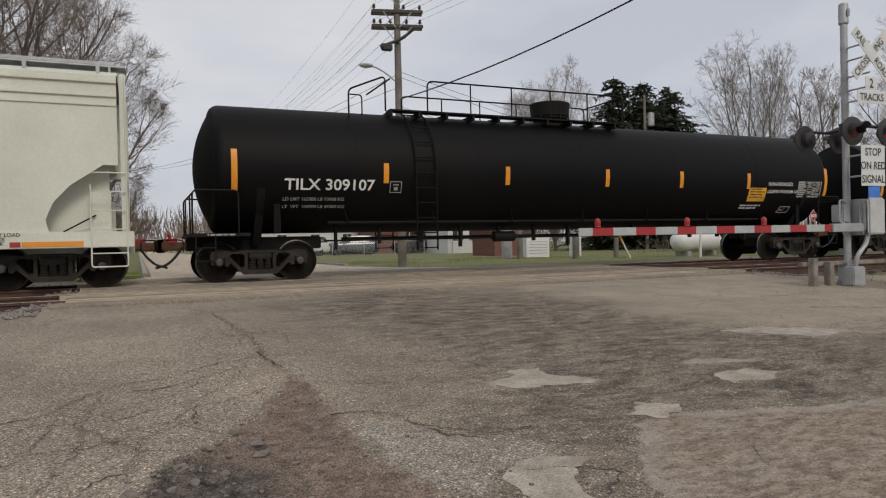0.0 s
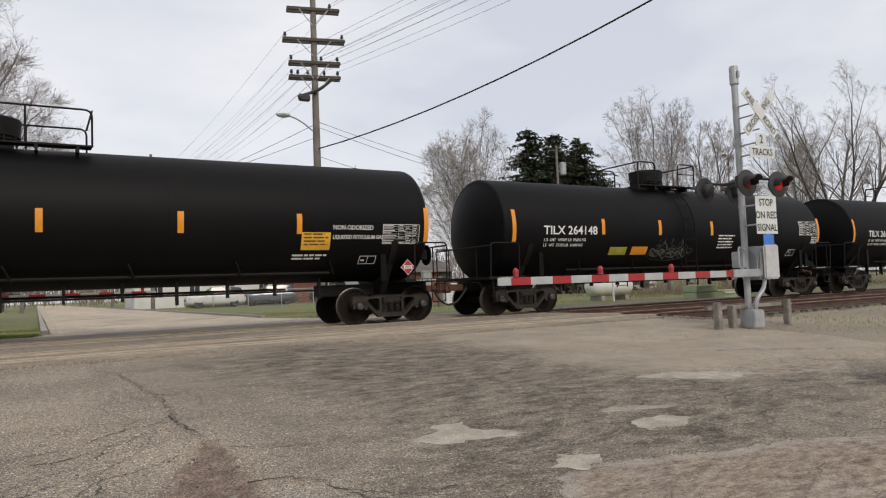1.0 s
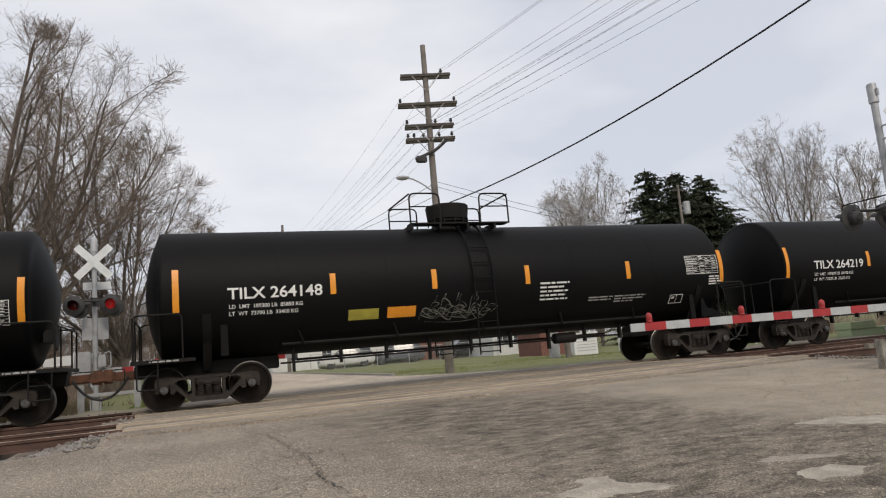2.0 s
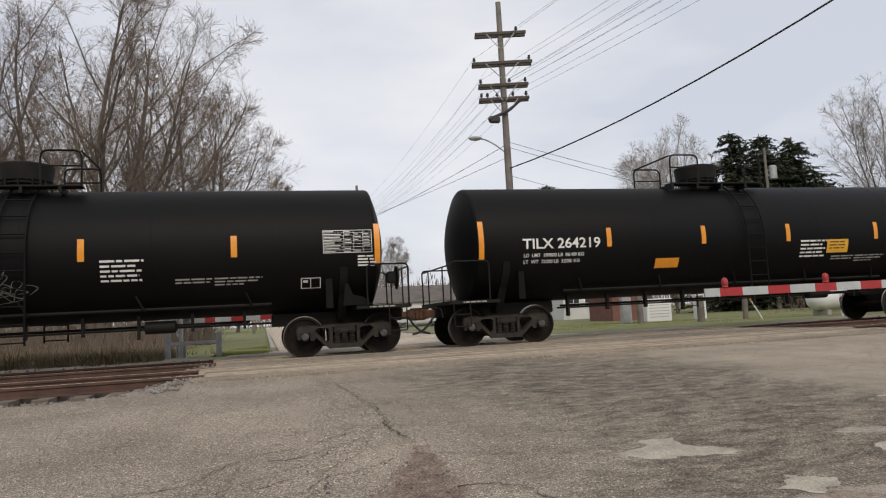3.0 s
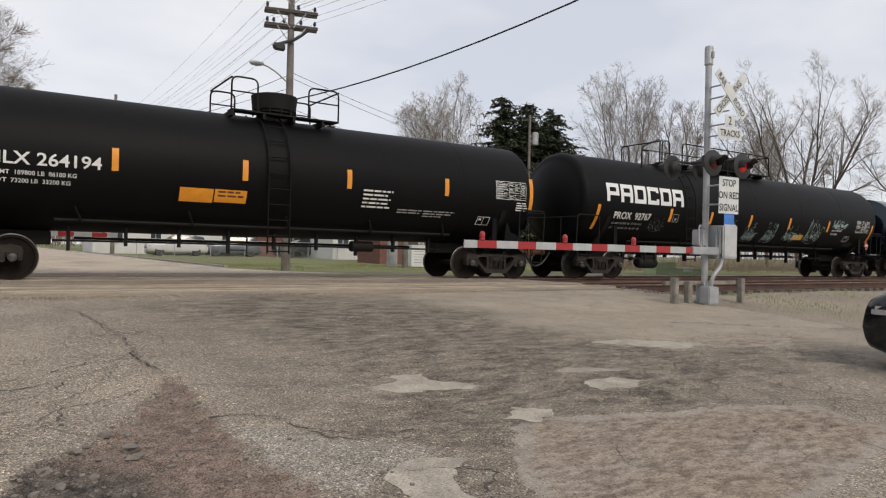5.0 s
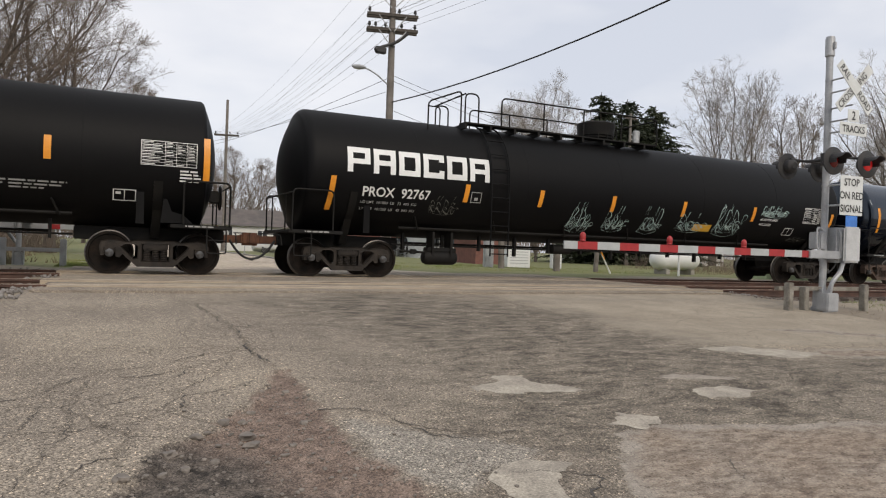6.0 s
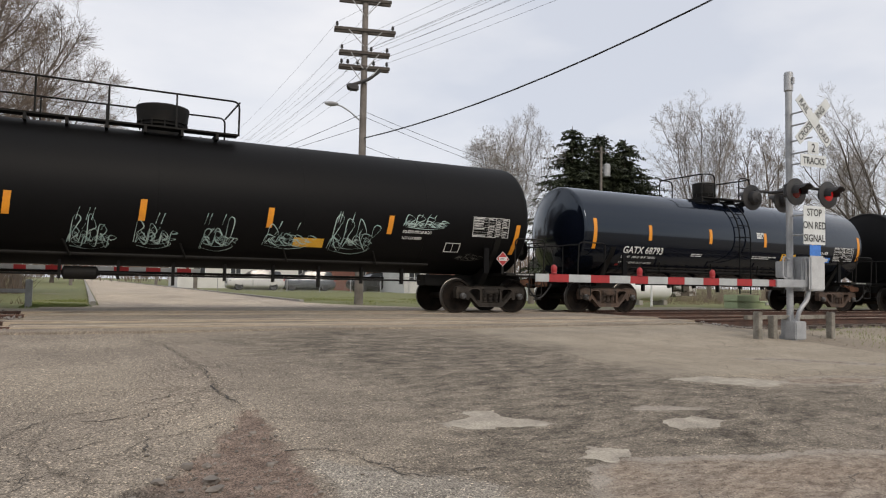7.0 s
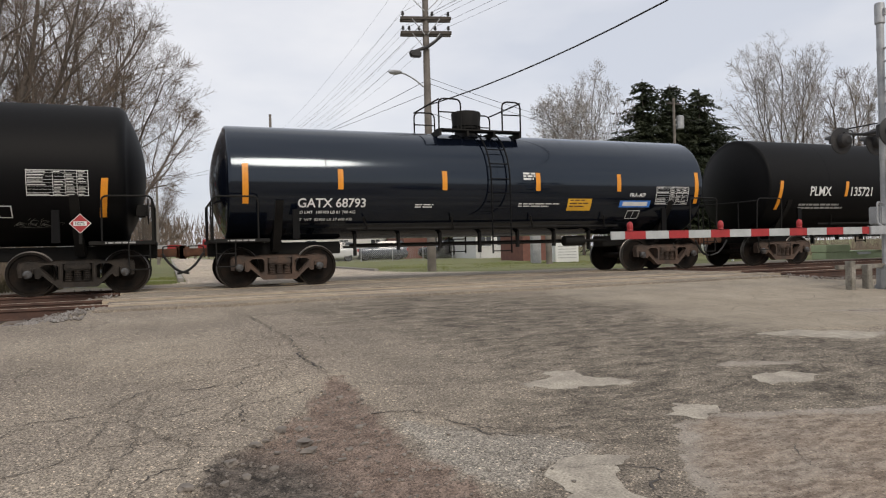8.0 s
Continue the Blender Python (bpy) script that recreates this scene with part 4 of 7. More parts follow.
def coupler(parent, x, s):
    """Knuckle coupler, air hose and cut lever at one end; s is the way it points."""
    bm = bmesh.new()
    box(bm, min(x - s * 0.1, x + s * 0.42), -0.09, 0.74, max(x - s * 0.1, x + s * 0.42), 0.09, 0.93, 0.03)
    box(bm, min(x + s * 0.40, x + s * 0.66), -0.17, 0.69, max(x + s * 0.40, x + s * 0.66), 0.12, 1.0, 0.05)
    box(bm, min(x + s * 0.55, x + s * 0.72), -0.24 if s > 0 else 0.05, 0.72, max(x + s * 0.55, x + s * 0.72), -0.06 if s > 0 else 0.22, 0.97, 0.04)
    part("coupler", bm, RUST, parent)
    bm = bmesh.new()
    pipe(bm, bend([(x + s * 0.1, -0.42, 0.82), (x + s * 0.22, -0.40, 0.62), (x + s * 0.42, -0.37, 0.42), (x + s * 0.66, -0.33, 0.36)], 0.2, 5), 0.028)
    part("air_hose", bm, CABLE, parent)
    bm = bmesh.new()
    pipe(bm, bend([(x + s * 0.42, -0.2, 0.98), (x + s * 0.18, -0.5, 0.98), (x + s * 0.12, -1.15, 0.95), (x + s * 0.12, -1.3, 0.72)], 0.08), 0.014, 6)
    part("cut_lever", bm, STEEL_BLACK, parent)


def islands(bm):
    """Each loose piece of a bmesh as a bmesh of its own."""
    left, out = set(bm.faces), []
    while left:
        todo, got = [left.pop()], []
        while todo:
            f = todo.pop()
            got.append(f)
            for e in f.edges:
                for g_ in e.link_faces:
                    if g_ in left:
                        left.remove(g_)
                        todo.append(g_)
        nb, seen = bmesh.new(), {}
        for f in got:
            for v in f.verts:
                if v.index not in seen:
                    seen[v.index] = nb.verts.new(v.co)
            nb.faces.new([seen[v.index] for v in f.verts])
        out.append(nb)
    bm.free()
    return out


def words(parent, text, x, z, size, zc, R, mt=WHITE_MARK, squeeze=1.0):
    """Painted words; large letters are pieces of their own."""
    bm = letters(text, size, squeeze)
    if size < 0.13:
        tagged(part("lettering", wrap(bm, x, z, zc, R), mt, parent, "", False), kind="stuff")
        return
    bm.verts.index_update()
    for piece in islands(bm):
        part("letter", wrap(piece, x, z, zc, R), mt, parent, "", False)


def strip(parent, name, x, z, w, h, zc, R, mt, proud=0.004):
    return part(name, wrap(plate(w, h), x, z, zc, R, proud), mt, parent, "", False)


def table_mark(parent, x, z, w, h, zc, R, mt=WHITE_MARK):
    """An inspection table: outline, columns and rows of small bars."""
    rows = [(0, 0, w, 0.012), (0, h - 0.012, w, 0.012), (0, 0, 0.012, h), (w - 0.012, 0, 0.012, h)]
    rows += [(w * c, 0, 0.008, h) for c in (0.42, 0.62, 0.81)]
    n = 8
    for k in range(1, n):
        rows.append((0, h * k / n, w, 0.006))
    rg = random.Random(int(x * 100) % 97)
    for k in range(n):
        for c0, c1 in ((0.02, 0.40), (0.44, 0.60), (0.64, 0.79), (0.83, 0.97)):
            if rg.random() < 0.75:
                rows.append((w * c0, h * (k + 0.36) / n, w * (c1 - c0) * rg.uniform(0.5, 0.95), h * 0.27 / n))
    part("inspection_table", wrap(bars(rows), x, z, zc, R), mt, parent, "", False)


def text_bars(parent, x, z, widths, zc, R, mt=WHITE_MARK, hgt=0.05, gap=0.045, name="small_print"):
    rows = []
    rg = random.Random(int(abs(x) * 31 + z * 7))
    for k, w in enumerate(widths):
        px = 0.0
        while px < w:
            q = min(rg.uniform(0.08, 0.3), w - px)
            rows.append((px, -k * (hgt + gap), q, hgt))
            px += q + 0.035
    part(name, wrap(bars(rows), x, z, zc, R), mt, parent, "", False)


def placard_diamond(parent, x, z, zc, R, y_out):
    bm = bmesh.new()
    for r, mi, d in ((0.20, 0, 0), (0.185, 1, 0.004)):
        vs = [bm.verts.new((x + a * r, y_out - d, z + b * r)) for a, b in ((0, -1), (1, 0), (0, 1), (-1, 0))]
        bm.faces.new(vs).material_index = mi
    vs = [bm.verts.new((x + a, y_out - 0.008, z + b)) for a, b in ((-0.12, -0.045), (0.12, -0.045), (0.12, 0.045), (-0.12, 0.045))]
    bm.faces.new(vs).material_index = 0
    p = part("hazard_placard", bm, (WHITE_MARK, RED), parent, "red and white diamond hazard placard reading 1075", False)
    t = letters("1075", 0.095)
    bmesh.ops.translate(t, vec=(x - 0.105, y_out - 0.012, z - 0.034), verts=t.verts[:])
    part("number", t, SIGN_BLACK, p, "", False)
    bm = bmesh.new()
    box(bm, x - 0.03, y_out + 0.003, 1.05, x + 0.03, y_out + 0.02, z + 0.1)
    part("placard_holder", bm, STEEL_BLACK, parent)


def scribble(parent, x, z, w, h, seed, zc, R, mt, thick=0.022, n=9):
    """Loose looping spray-paint strokes that spell nothing."""
    rg = random.Random(seed)
    bm = bmesh.new()

    def stroke(knots, width):
        pts = []
        k = [knots[0], *knots, knots[-1]]
        for p0, p1, p2, p3 in zip(k, k[1:], k[2:], k[3:]):
            for j in range(6):
                t = j / 6
                q = [0.5 * (2 * b_ + (c_ - a_) * t + (2 * a_ - 5 * b_ + 4 * c_ - d_) * t * t + (3 * b_ - a_ - 3 * c_ + d_) * t ** 3) for a_, b_, c_, d_ in zip(p0, p1, p2, p3)]
                pts.append(Vector((q[0], 0, q[1])))
        prev = None
        for i, p in enumerate(pts):
            d = pts[min(i + 1, len(pts) - 1)] - pts[max(i - 1, 0)]
            if d.length < 1e-5:
                continue
            d.normalize()
            q = Vector((-d.z, 0, d.x)) * width * (0.55 + 0.35 * math.sin(i * 0.5 + seed))
            cur = (bm.verts.new(p + q), bm.verts.new(p - q))
            if prev:
                bm.faces.new((prev[0], prev[1], cur[1], cur[0]))
            prev = cur

    step = w / max(n // 2, 2)
    for line in range(2):
        knots, px = [], rg.uniform(0, 0.3) * step
        while px < w:
            tall = rg.uniform(0.55, 1.0) * h * (1 if line == 0 else 0.6)
            knots += [(px, rg.uniform(0, 0.25) * h), (px + 0.25 * step, tall), (px + 0.75 * step, tall * rg.uniform(0.6, 1.0)), (px + rg.uniform(0.1, 0.5) * step, rg.uniform(0.2, 0.5) * h)]
            px += step * rg.uniform(0.7, 1.1)
        stroke(knots, thick * 0.62)
    # underline with a hook, and a few short flicks
    stroke([(0.1 * w, 0.05 * h), (0.6 * w, -0.06 * h), (w, 0.12 * h), (0.86 * w, 0.28 * h)], thick * 0.5)
    for k in range(3):
        fx = rg.uniform(0.1, 0.9) * w
        stroke([(fx, h * 0.8), (fx + 0.04, h * 1.0), (fx + 0.07, h * 1.12)], thick * 0.45)
    part("graffiti", wrap(bm, x, z, zc, R, 0.006 + 0.001 * (seed % 3)), mt, parent, "", False)


def tank_car(X, label, half_hub, R, zc, tank_half, head, tank_mt, truck_mt=TRUCK, stripes=(), slant=0.0, ladder_x=0.0, long_walk=None, dome=0.0, platform=1.2, dome_r=0.58, ends=None, knuckle=0.09, reservoir=None, off=0.0):
    """A tank car. X: its middle on the track at the start; half_hub: middle to the outermost axle; off: how far the trucks sit off the middle."""
    car = empty("tank_car", pose(X, YT, 0), label, "tank car", "tank cars of the train")
    CARS.append((car, X))
    tx = half_hub - AXLE / 2
    for s in (-1, 1):
        adopt(PROTO_TRUCKS[truck_mt.name], car, pose((off + s * tx), 0, 0))
        for q in (-1, 1):
            w = adopt(PROTO_WS, car, pose((off + s * tx) + q * AXLE / 2, 0, 0.457))
            WHEELSETS.append((w, (off + s * tx) + q * AXLE / 2))
    # shell: barrel with dished heads
    bm = bmesh.new()
    back, front = ends or (-tank_half, tank_half)
    rim = R - knuckle
    ball = (rim * rim + head * head) / (2 * head)
    lean = math.asin(rim / ball)
    cap = [(ball * (1 - math.cos(lean * k / 12)), max(ball * math.sin(lean * k / 12), 0.02)) for k in range(13)]
    cap += [(head + knuckle * (1 - math.cos(math.pi / 2 * k / 5)), rim + knuckle * math.sin(math.pi / 2 * k / 5)) for k in range(1, 6)]
    body = [(back + x, r) for x, r in cap] + [(front - x, r) for x, r in cap[::-1]]
    lathe(bm, body, "x", 72, (0, 0, zc))
    shell = part("tank_shell", bm, tank_mt, car)
    # weld seams round the barrel
    n = 6
    for k in range(1, n):
        bm = bmesh.new()
        x = -tank_half + head + (2 * tank_half - 2 * head) * k / n
        lathe(bm, [(x - 0.02, R - 0.01), (x - 0.008, R + 0.0025), (x + 0.008, R + 0.0025), (x + 0.02, R - 0.01)], "x", 72, (0, 0, zc))
        part("weld_seam", bm, tank_mt, car)
    # stub sills, body bolsters, saddles, end platforms
    end = half_hub + 0.62
    for s in (-1, 1):
        bm = bmesh.new()
        a, b = sorted(((off + s * (tx - 1.6)), (off + s * end)))
        box(bm, a, -0.24, 0.72, b, 0.24, 1.02, 0.02)
        part("stub_sill", bm, STEEL_BLACK, car)
        bm = bmesh.new()
        ang = [radians(200 + 140 * k / 16) for k in range(17)]
        prism(bm, [(math.cos(t) * (R + 0.02), math.sin(t) * (R + 0.02) + zc) for t in ang] + [(0.6, 0.80), (-0.6, 0.80)], (off + s * tx) - 0.09, (off + s * tx) + 0.09)
        bmesh.ops.rotate(bm, cent=(0, (off + s * tx), 0), matrix=Matrix.Rotation(radians(90), 3, "Z"), verts=bm.verts[:])
        for v in bm.verts:
            x, y = v.co.x, v.co.y - (off + s * tx)
            v.co.x, v.co.y = (off + s * tx) + x, y
        part("saddle", bm, STEEL_BLACK, car)
        bm = bmesh.new()
        a, b = sorted(((off + s * (tx + 0.25)), (off + s * end)))
        box(bm, a, -1.45, 1.02, b, 1.45, 1.10, 0.01)
        part("end_platform", bm, STEEL_BLACK, car)
        bm = bmesh.new()
        k = (off + s * (tx + 0.85)) - 0.3
        for wide in (0.03, 0.10, 0.12, 0.10, 0.12):
            box(bm, k, -1.456, 1.045, k + wide, -1.451, 1.078)
            k += wide + 0.025
        part("sill_stencil", bm, GREY_MARK, car)
        # end handrail that wraps the corner, steps below
        bm = bmesh.new()
        hx = (off + s * (tx + 0.5))
        pipe(bm, bend([(hx, -1.47, 1.1), (hx, -1.5, 2.02), ((off + s * (end - 0.06)), -1.5, 2.02), ((off + s * (end - 0.06)), -1.45, 1.08)], 0.12), 0.02)
        pipe(bm, [((off + s * (end - 0.06)), -1.5, 1.95), ((off + s * (end - 0.06)), 1.5, 1.95)], 0.02)
        pipe(bm, bend([((off + s * (end - 0.06)), 1.45, 1.08), ((off + s * (end - 0.06)), 1.5, 2.02), (hx, 1.5, 2.02), (hx, 1.47, 1.1)], 0.12), 0.02)
        for y in (-0.75, 0.75):
            pipe(bm, [((off + s * (end - 0.06)), y, 1.08), ((off + s * (end - 0.06)), y, 1.95)], 0.018)
        part("end_handrail", bm, STEEL_BLACK, car)
        bm = bmesh.new()
        sx = (off + s * (end - 0.32))
        pipe(bm, bend([(sx - 0.2, -1.44, 1.05), (sx - 0.2, -1.46, 0.5), (sx + 0.2, -1.46, 0.5), (sx + 0.2, -1.44, 1.05)], 0.06), 0.016, 6)
        pipe(bm, [(sx - 0.2, -1.46, 0.78), (sx + 0.2, -1.46, 0.78)], 0.014, 6)
        part("sill_step", bm, STEEL_BLACK, car)
        # bolster web plate under the shell side
        bm = bmesh.new()
        prism(bm, [((off + s * (tx - 0.42)), 1.08), ((off + s * (tx - 0.26)), 1.08), ((off + s * (tx - 0.27)), 1.74), ((off + s * (tx - 0.41)), 1.74)], -1.40, -1.34)
        bmesh.ops.recalc_face_normals(bm, faces=bm.faces[:])
        part("web_plate", bm, TANK_MATT, car)
        coupler(car, (off + s * end), s)
    # brake wheel at one end
    bm = bmesh.new()
    lathe(bm, [(-0.012, 0.25), (-0.012, 0.28), (0.012, 0.28), (0.012, 0.25)], "x", 24, (off + end - 0.16, -0.55, 1.75))
    for k in range(6):
        a = k * math.pi / 3
        cyl(bm, (off + end - 0.16, -0.55, 1.75), (off + end - 0.16, -0.55 + 0.26 * math.cos(a), 1.75 + 0.26 * math.sin(a)), 0.012, None, 6)
    box(bm, off + end - 0.4, -0.68, 1.62, off + end - 0.18, -0.42, 1.9, 0.03)
    part("brake_wheel", bm, STEEL_BLACK, car)
    # rods, piping and hangers under the shell
    bm = bmesh.new()
    zb = zc - R
    xl = tx - 1.6
    pipe(bm, [(-xl, -0.95, zb + 0.22), (xl, -0.95, zb + 0.22)], 0.035)
    pipe(bm, [(-xl, -0.5, zb - 0.20), (xl, -0.5, zb - 0.20)], 0.022)
    pipe(bm, [(-xl * 0.9, 0.4, zb - 0.14), (xl * 0.9, 0.4, zb - 0.14)], 0.03)
    k = -xl + 0.3
    i = 0
    while k < xl:
        box(bm, k - 0.03, -0.56, zb - (0.30 if i % 3 else 0.42), k + 0.03, -0.44, zb + 0.12)
        if i % 2 == 0:
            pipe(bm, [(k + 0.2, -1.0, zb + 0.18), (k + 0.05, -1.16, zb + 0.5)], 0.022, 6)
        k += 1.12
        i += 1
    part("brake_piping", bm, STEEL_BLACK, car)
    bm = bmesh.new()
    lathe(bm, [(ladder_x + 2.3, 0.05), (ladder_x + 2.34, 0.14), (ladder_x + 2.95, 0.14), (ladder_x + 3.0, 0.05)], "x", 16, (0, -0.55, zb - 0.17))
    cyl(bm, (ladder_x + 3.0, -0.55, zb - 0.17), (ladder_x + 3.7, -0.55, zb - 0.17), 0.035)
    part("brake_cylinder", bm, STEEL_BLACK, car)
    # air reservoir hung on straps, with its valve
    if reservoir is not None:
        bm = bmesh.new()
        ax = reservoir
        lathe(bm, [(ax - 0.48, 0.06), (ax - 0.46, 0.15), (ax - 0.38, 0.19), (ax + 0.38, 0.19), (ax + 0.46, 0.15), (ax + 0.48, 0.06)], "x", 20, (0, -0.75, 0.54))
        for dx in (-0.26, 0.26):
            box(bm, ax + dx - 0.03, -0.95, 0.52, ax + dx + 0.03, -0.55, zb + 0.15)
        box(bm, ax - 0.4, -0.9, 0.68, ax + 0.42, -0.6, 0.80, 0.02)
        part("air_reservoir", bm, STEEL_BLACK, car)
        bm = bmesh.new()
        pipe(bm, [(ax - 1.1, -0.75, 0.68), (ax - 0.46, -0.75, 0.66)], 0.03, 8)
        box(bm, ax - 0.82, -0.82, 0.61, ax - 0.66, -0.68, 0.74, 0.02)
        part("brake_valve", bm, STEEL_BLACK, car)
    # side ladder from the sill to the top platform, both sides
    for side in (-1, 1):
        bm = bmesh.new()
        def on(zr):
            a = math.asin(max(-1, min(1, (zr - zc) / R)))
            return Vector((0, side * (R + 0.10) * math.cos(a), zc + (R + 0.10) * math.sin(a)))
        path = [Vector((0, side * (R + 0.10), zb + 0.0)), Vector((0, side * (R + 0.10), zc))] + [on(zc + R * f) for f in (0.2, 0.4, 0.58, 0.72, 0.84, 0.93, 0.99)]
        path = [Vector((0, side * (R + 0.10), 0.62))] + path
        for dx in (-0.26, 0.26):
            pipe(bm, [p + Vector((ladder_x + dx, 0, 0)) for p in path], 0.022, 6)
        for zr in [0.68 + 0.36 * k for k in range(12)]:
            if zr < zc:
                p = Vector((0, side * (R + 0.10), zr))
            elif zr < zc + R * 0.98:
                p = on(zr)
            else:
                continue
            pipe(bm, [p + Vector((ladder_x - 0.26, 0, 0)), p + Vector((ladder_x + 0.26, 0, 0))], 0.016, 6)
        part("ladder", bm, TANK_MATT, car)
    # top platform, railing, dome
    zt = zc + R
    x0, x1 = (dome - platform, dome + platform) if long_walk is None else long_walk
    bm = bmesh.new()
    for y in (-0.95, 0.6):
        box(bm, x0, y, zt - 0.03, x1, y + 0.35, zt + 0.01, 0.005)
    for k in range(int((x1 - x0) / 0.75) + 1):
        box(bm, x0 + k * 0.75, -0.95, zt - 0.16, x0 + k * 0.75 + 0.06, 0.95, zt - 0.03)
    part("top_platform", bm, STEEL_BLACK, car)
    gap0, gap1 = ladder_x - 0.35, ladder_x + 0.35
    rails = [(x0, min(gap0, dome - 0.55)), (max(dome + 0.55, gap1), x1)] if long_walk is None else [(x0, gap0), (gap1, x1)]
    for y in (-0.93, 0.93):
        for a, b in rails:
            if b - a < 0.3:
                continue
            bm = bmesh.new()
            pipe(bm, bend([(a, y, zt - 0.03), (a, y, zt + 0.76), (b, y, zt + 0.76), (b, y, zt - 0.03)], 0.16), 0.022)
            if long_walk is None:
                pipe(bm, [(a, y, zt + 0.42), (b, y, zt + 0.42)], 0.018, 6)
            n = int((b - a) / 1.5)
            for k in range(1, n + 1):
                x = a + (b - a) * k / (n + 1)
                pipe(bm, [(x, y, zt), (x, y, zt + 0.76)], 0.02, 6)
            part("top_railing", bm, STEEL_BLACK, car)
    for x in (x0, x1):
        bm = bmesh.new()
        pipe(bm, [(x, -0.93, zt + 0.74), (x, 0.93, zt + 0.74)], 0.022)
        part("cross_railing", bm, STEEL_BLACK, car)
    if long_walk is not None:
        bm = bmesh.new()
        pipe(bm, bend([(x0 - 1.05, -0.93, zt - 0.3), (x0 - 1.05, -0.93, zt + 0.42), (x0 - 0.12, -0.93, zt + 0.80), (x0 - 0.12, -0.93, zt - 0.05)], 0.12), 0.022)
        pipe(bm, bend([(x0 - 1.05, -0.93, zt + 0.30), (x0 - 0.72, -0.93, zt + 0.30), (x0 - 0.72, -0.93, zt - 0.2)], 0.1), 0.018, 6)
        part("ladder_hoop", bm, STEEL_BLACK, car)
    bm = bmesh.new()
    lathe(bm, [(zt - 0.1, dome_r * 0.76), (zt + 0.13, dome_r * 0.76), (zt + 0.16, dome_r * 0.86), (zt + 0.22, dome_r * 0.86), (zt + 0.23, dome_r * 0.93), (zt + 0.58, dome_r), (zt + 0.61, dome_r * 0.97), (zt + 0.63, dome_r * 0.84), (zt + 0.65, 0.05)], "z", 28, (dome, 0, 0))
    housing = part("dome_housing", bm, STEEL_BLACK, car)
    for k in range(12):
        a = k * math.pi / 6
        bm = bmesh.new()
        cyl(bm, (dome + 0.92 * dome_r * math.cos(a), 0.92 * dome_r * math.sin(a), zt + 0.1), (dome + 0.92 * dome_r * math.cos(a), 0.92 * dome_r * math.sin(a), zt + 0.26), 0.02, None, 6)
        part("bolt", bm, STEEL_BLACK, housing)
    # reflective strips
    for x, z0, h_, w in stripes:
        bm = plate(w, h_)
        bmesh.ops.subdivide_edges(bm, edges=bm.edges[:], cuts=3, use_grid_fill=True)
        for v in bm.verts:
            v.co.x += slant * v.co.z
        part("reflector_strip", wrap(bm, x - w / 2, z0, zc, R), ORANGE, car, "", False)
    return car


def strips7(ends, mids, z_mid, z_end, h_end=0.92, h_mid=0.47, w=0.13):
    return [(x, z_end, h_end, w) for x in ends] + [(x, z_mid, h_mid, w) for x in mids]


# car 1: long pressure car
R1, Z1 = 1.5, 2.6
c = tank_car(11.11, "long matt black pressure tank car with orange reflector strips", 9.42, R1, Z1, 9.85, 0.34, TANK_MATT, knuckle=0.22,
             stripes=strips7((-9.1, 9.4), (-5.63, -2.35, 0.77, 3.39, 6.02), 2.23, 2.02), ladder_x=-4.65, long_walk=(-5.3, 1.75), dome=-0.1)
words(c, "TILX 309107", -8.02, 2.06, 0.36, Z1, R1, squeeze=1.1)
words(c, "LD LMT 163300 LB 73980 KG", -8.05, 1.82, 0.115, Z1, R1, GREY_MARK)
words(c, "LT  WT  108900 LB 49380 KG", -8.05, 1.66, 0.115, Z1, R1, GREY_MARK)
part("test_mark", wrap(bars([(0, 0, 0.3, 0.02), (0, 0.26, 0.3, 0.02), (0, 0, 0.02, 0.28), (0.28, 0, 0.02, 0.28), (0.1, 0.06, 0.1, 0.08), (0.08, 0.18, 0.14, 0.03)]), -5.53, 2.01, Z1, R1), GREY_MARK, c, "", False)
words(c, "NON-ODORIZED", 6.85, 2.34, 0.15, Z1, R1, squeeze=0.9)
words(c, "LIQUEFIED PETROLEUM GAS", 6.85, 2.12, 0.135, Z1, R1, squeeze=0.78)
strip(c, "emergency_placard", 6.08, 1.86, 0.72, 0.44, Z1, R1, YELLOW)
text_bars(c, 6.14, 2.21, (0.5, 0.6, 0.55, 0.6), Z1, R1, RUST, 0.035, 0.05, "placard_print")
table_mark(c, 8.17, 2.0, 1.03, 0.5, Z1, R1)
part("data_plate", wrap(bars([(0, 0, 0.46, 0.02), (0, 0.24, 0.46, 0.02), (0, 0, 0.02, 0.26), (0.44, 0, 0.02, 0.26), (0.22, 0, 0.015, 0.26), (0.05, 0.1, 0.1, 0.05)]), 7.63, 1.52, Z1, R1), WHITE_MARK, c, "", False)
text_bars(c, 5.9, 1.72, (0.85, 0.7), Z1, R1)
placard_diamond(c, 8.84, 1.40, Z1, R1, -1.46)

# cars 2 to 4: shorter general-purpose cars
R2, Z2 = 1.48, 2.5
SHORT = dict(R=R2, zc=Z2, tank_half=7.8, head=0.30, tank_mt=TANK_MATT)
short_strips = strips7((-7.14, 7.38), (-3.8, -1.1, 1.5, 4.4), 2.27, 2.05)


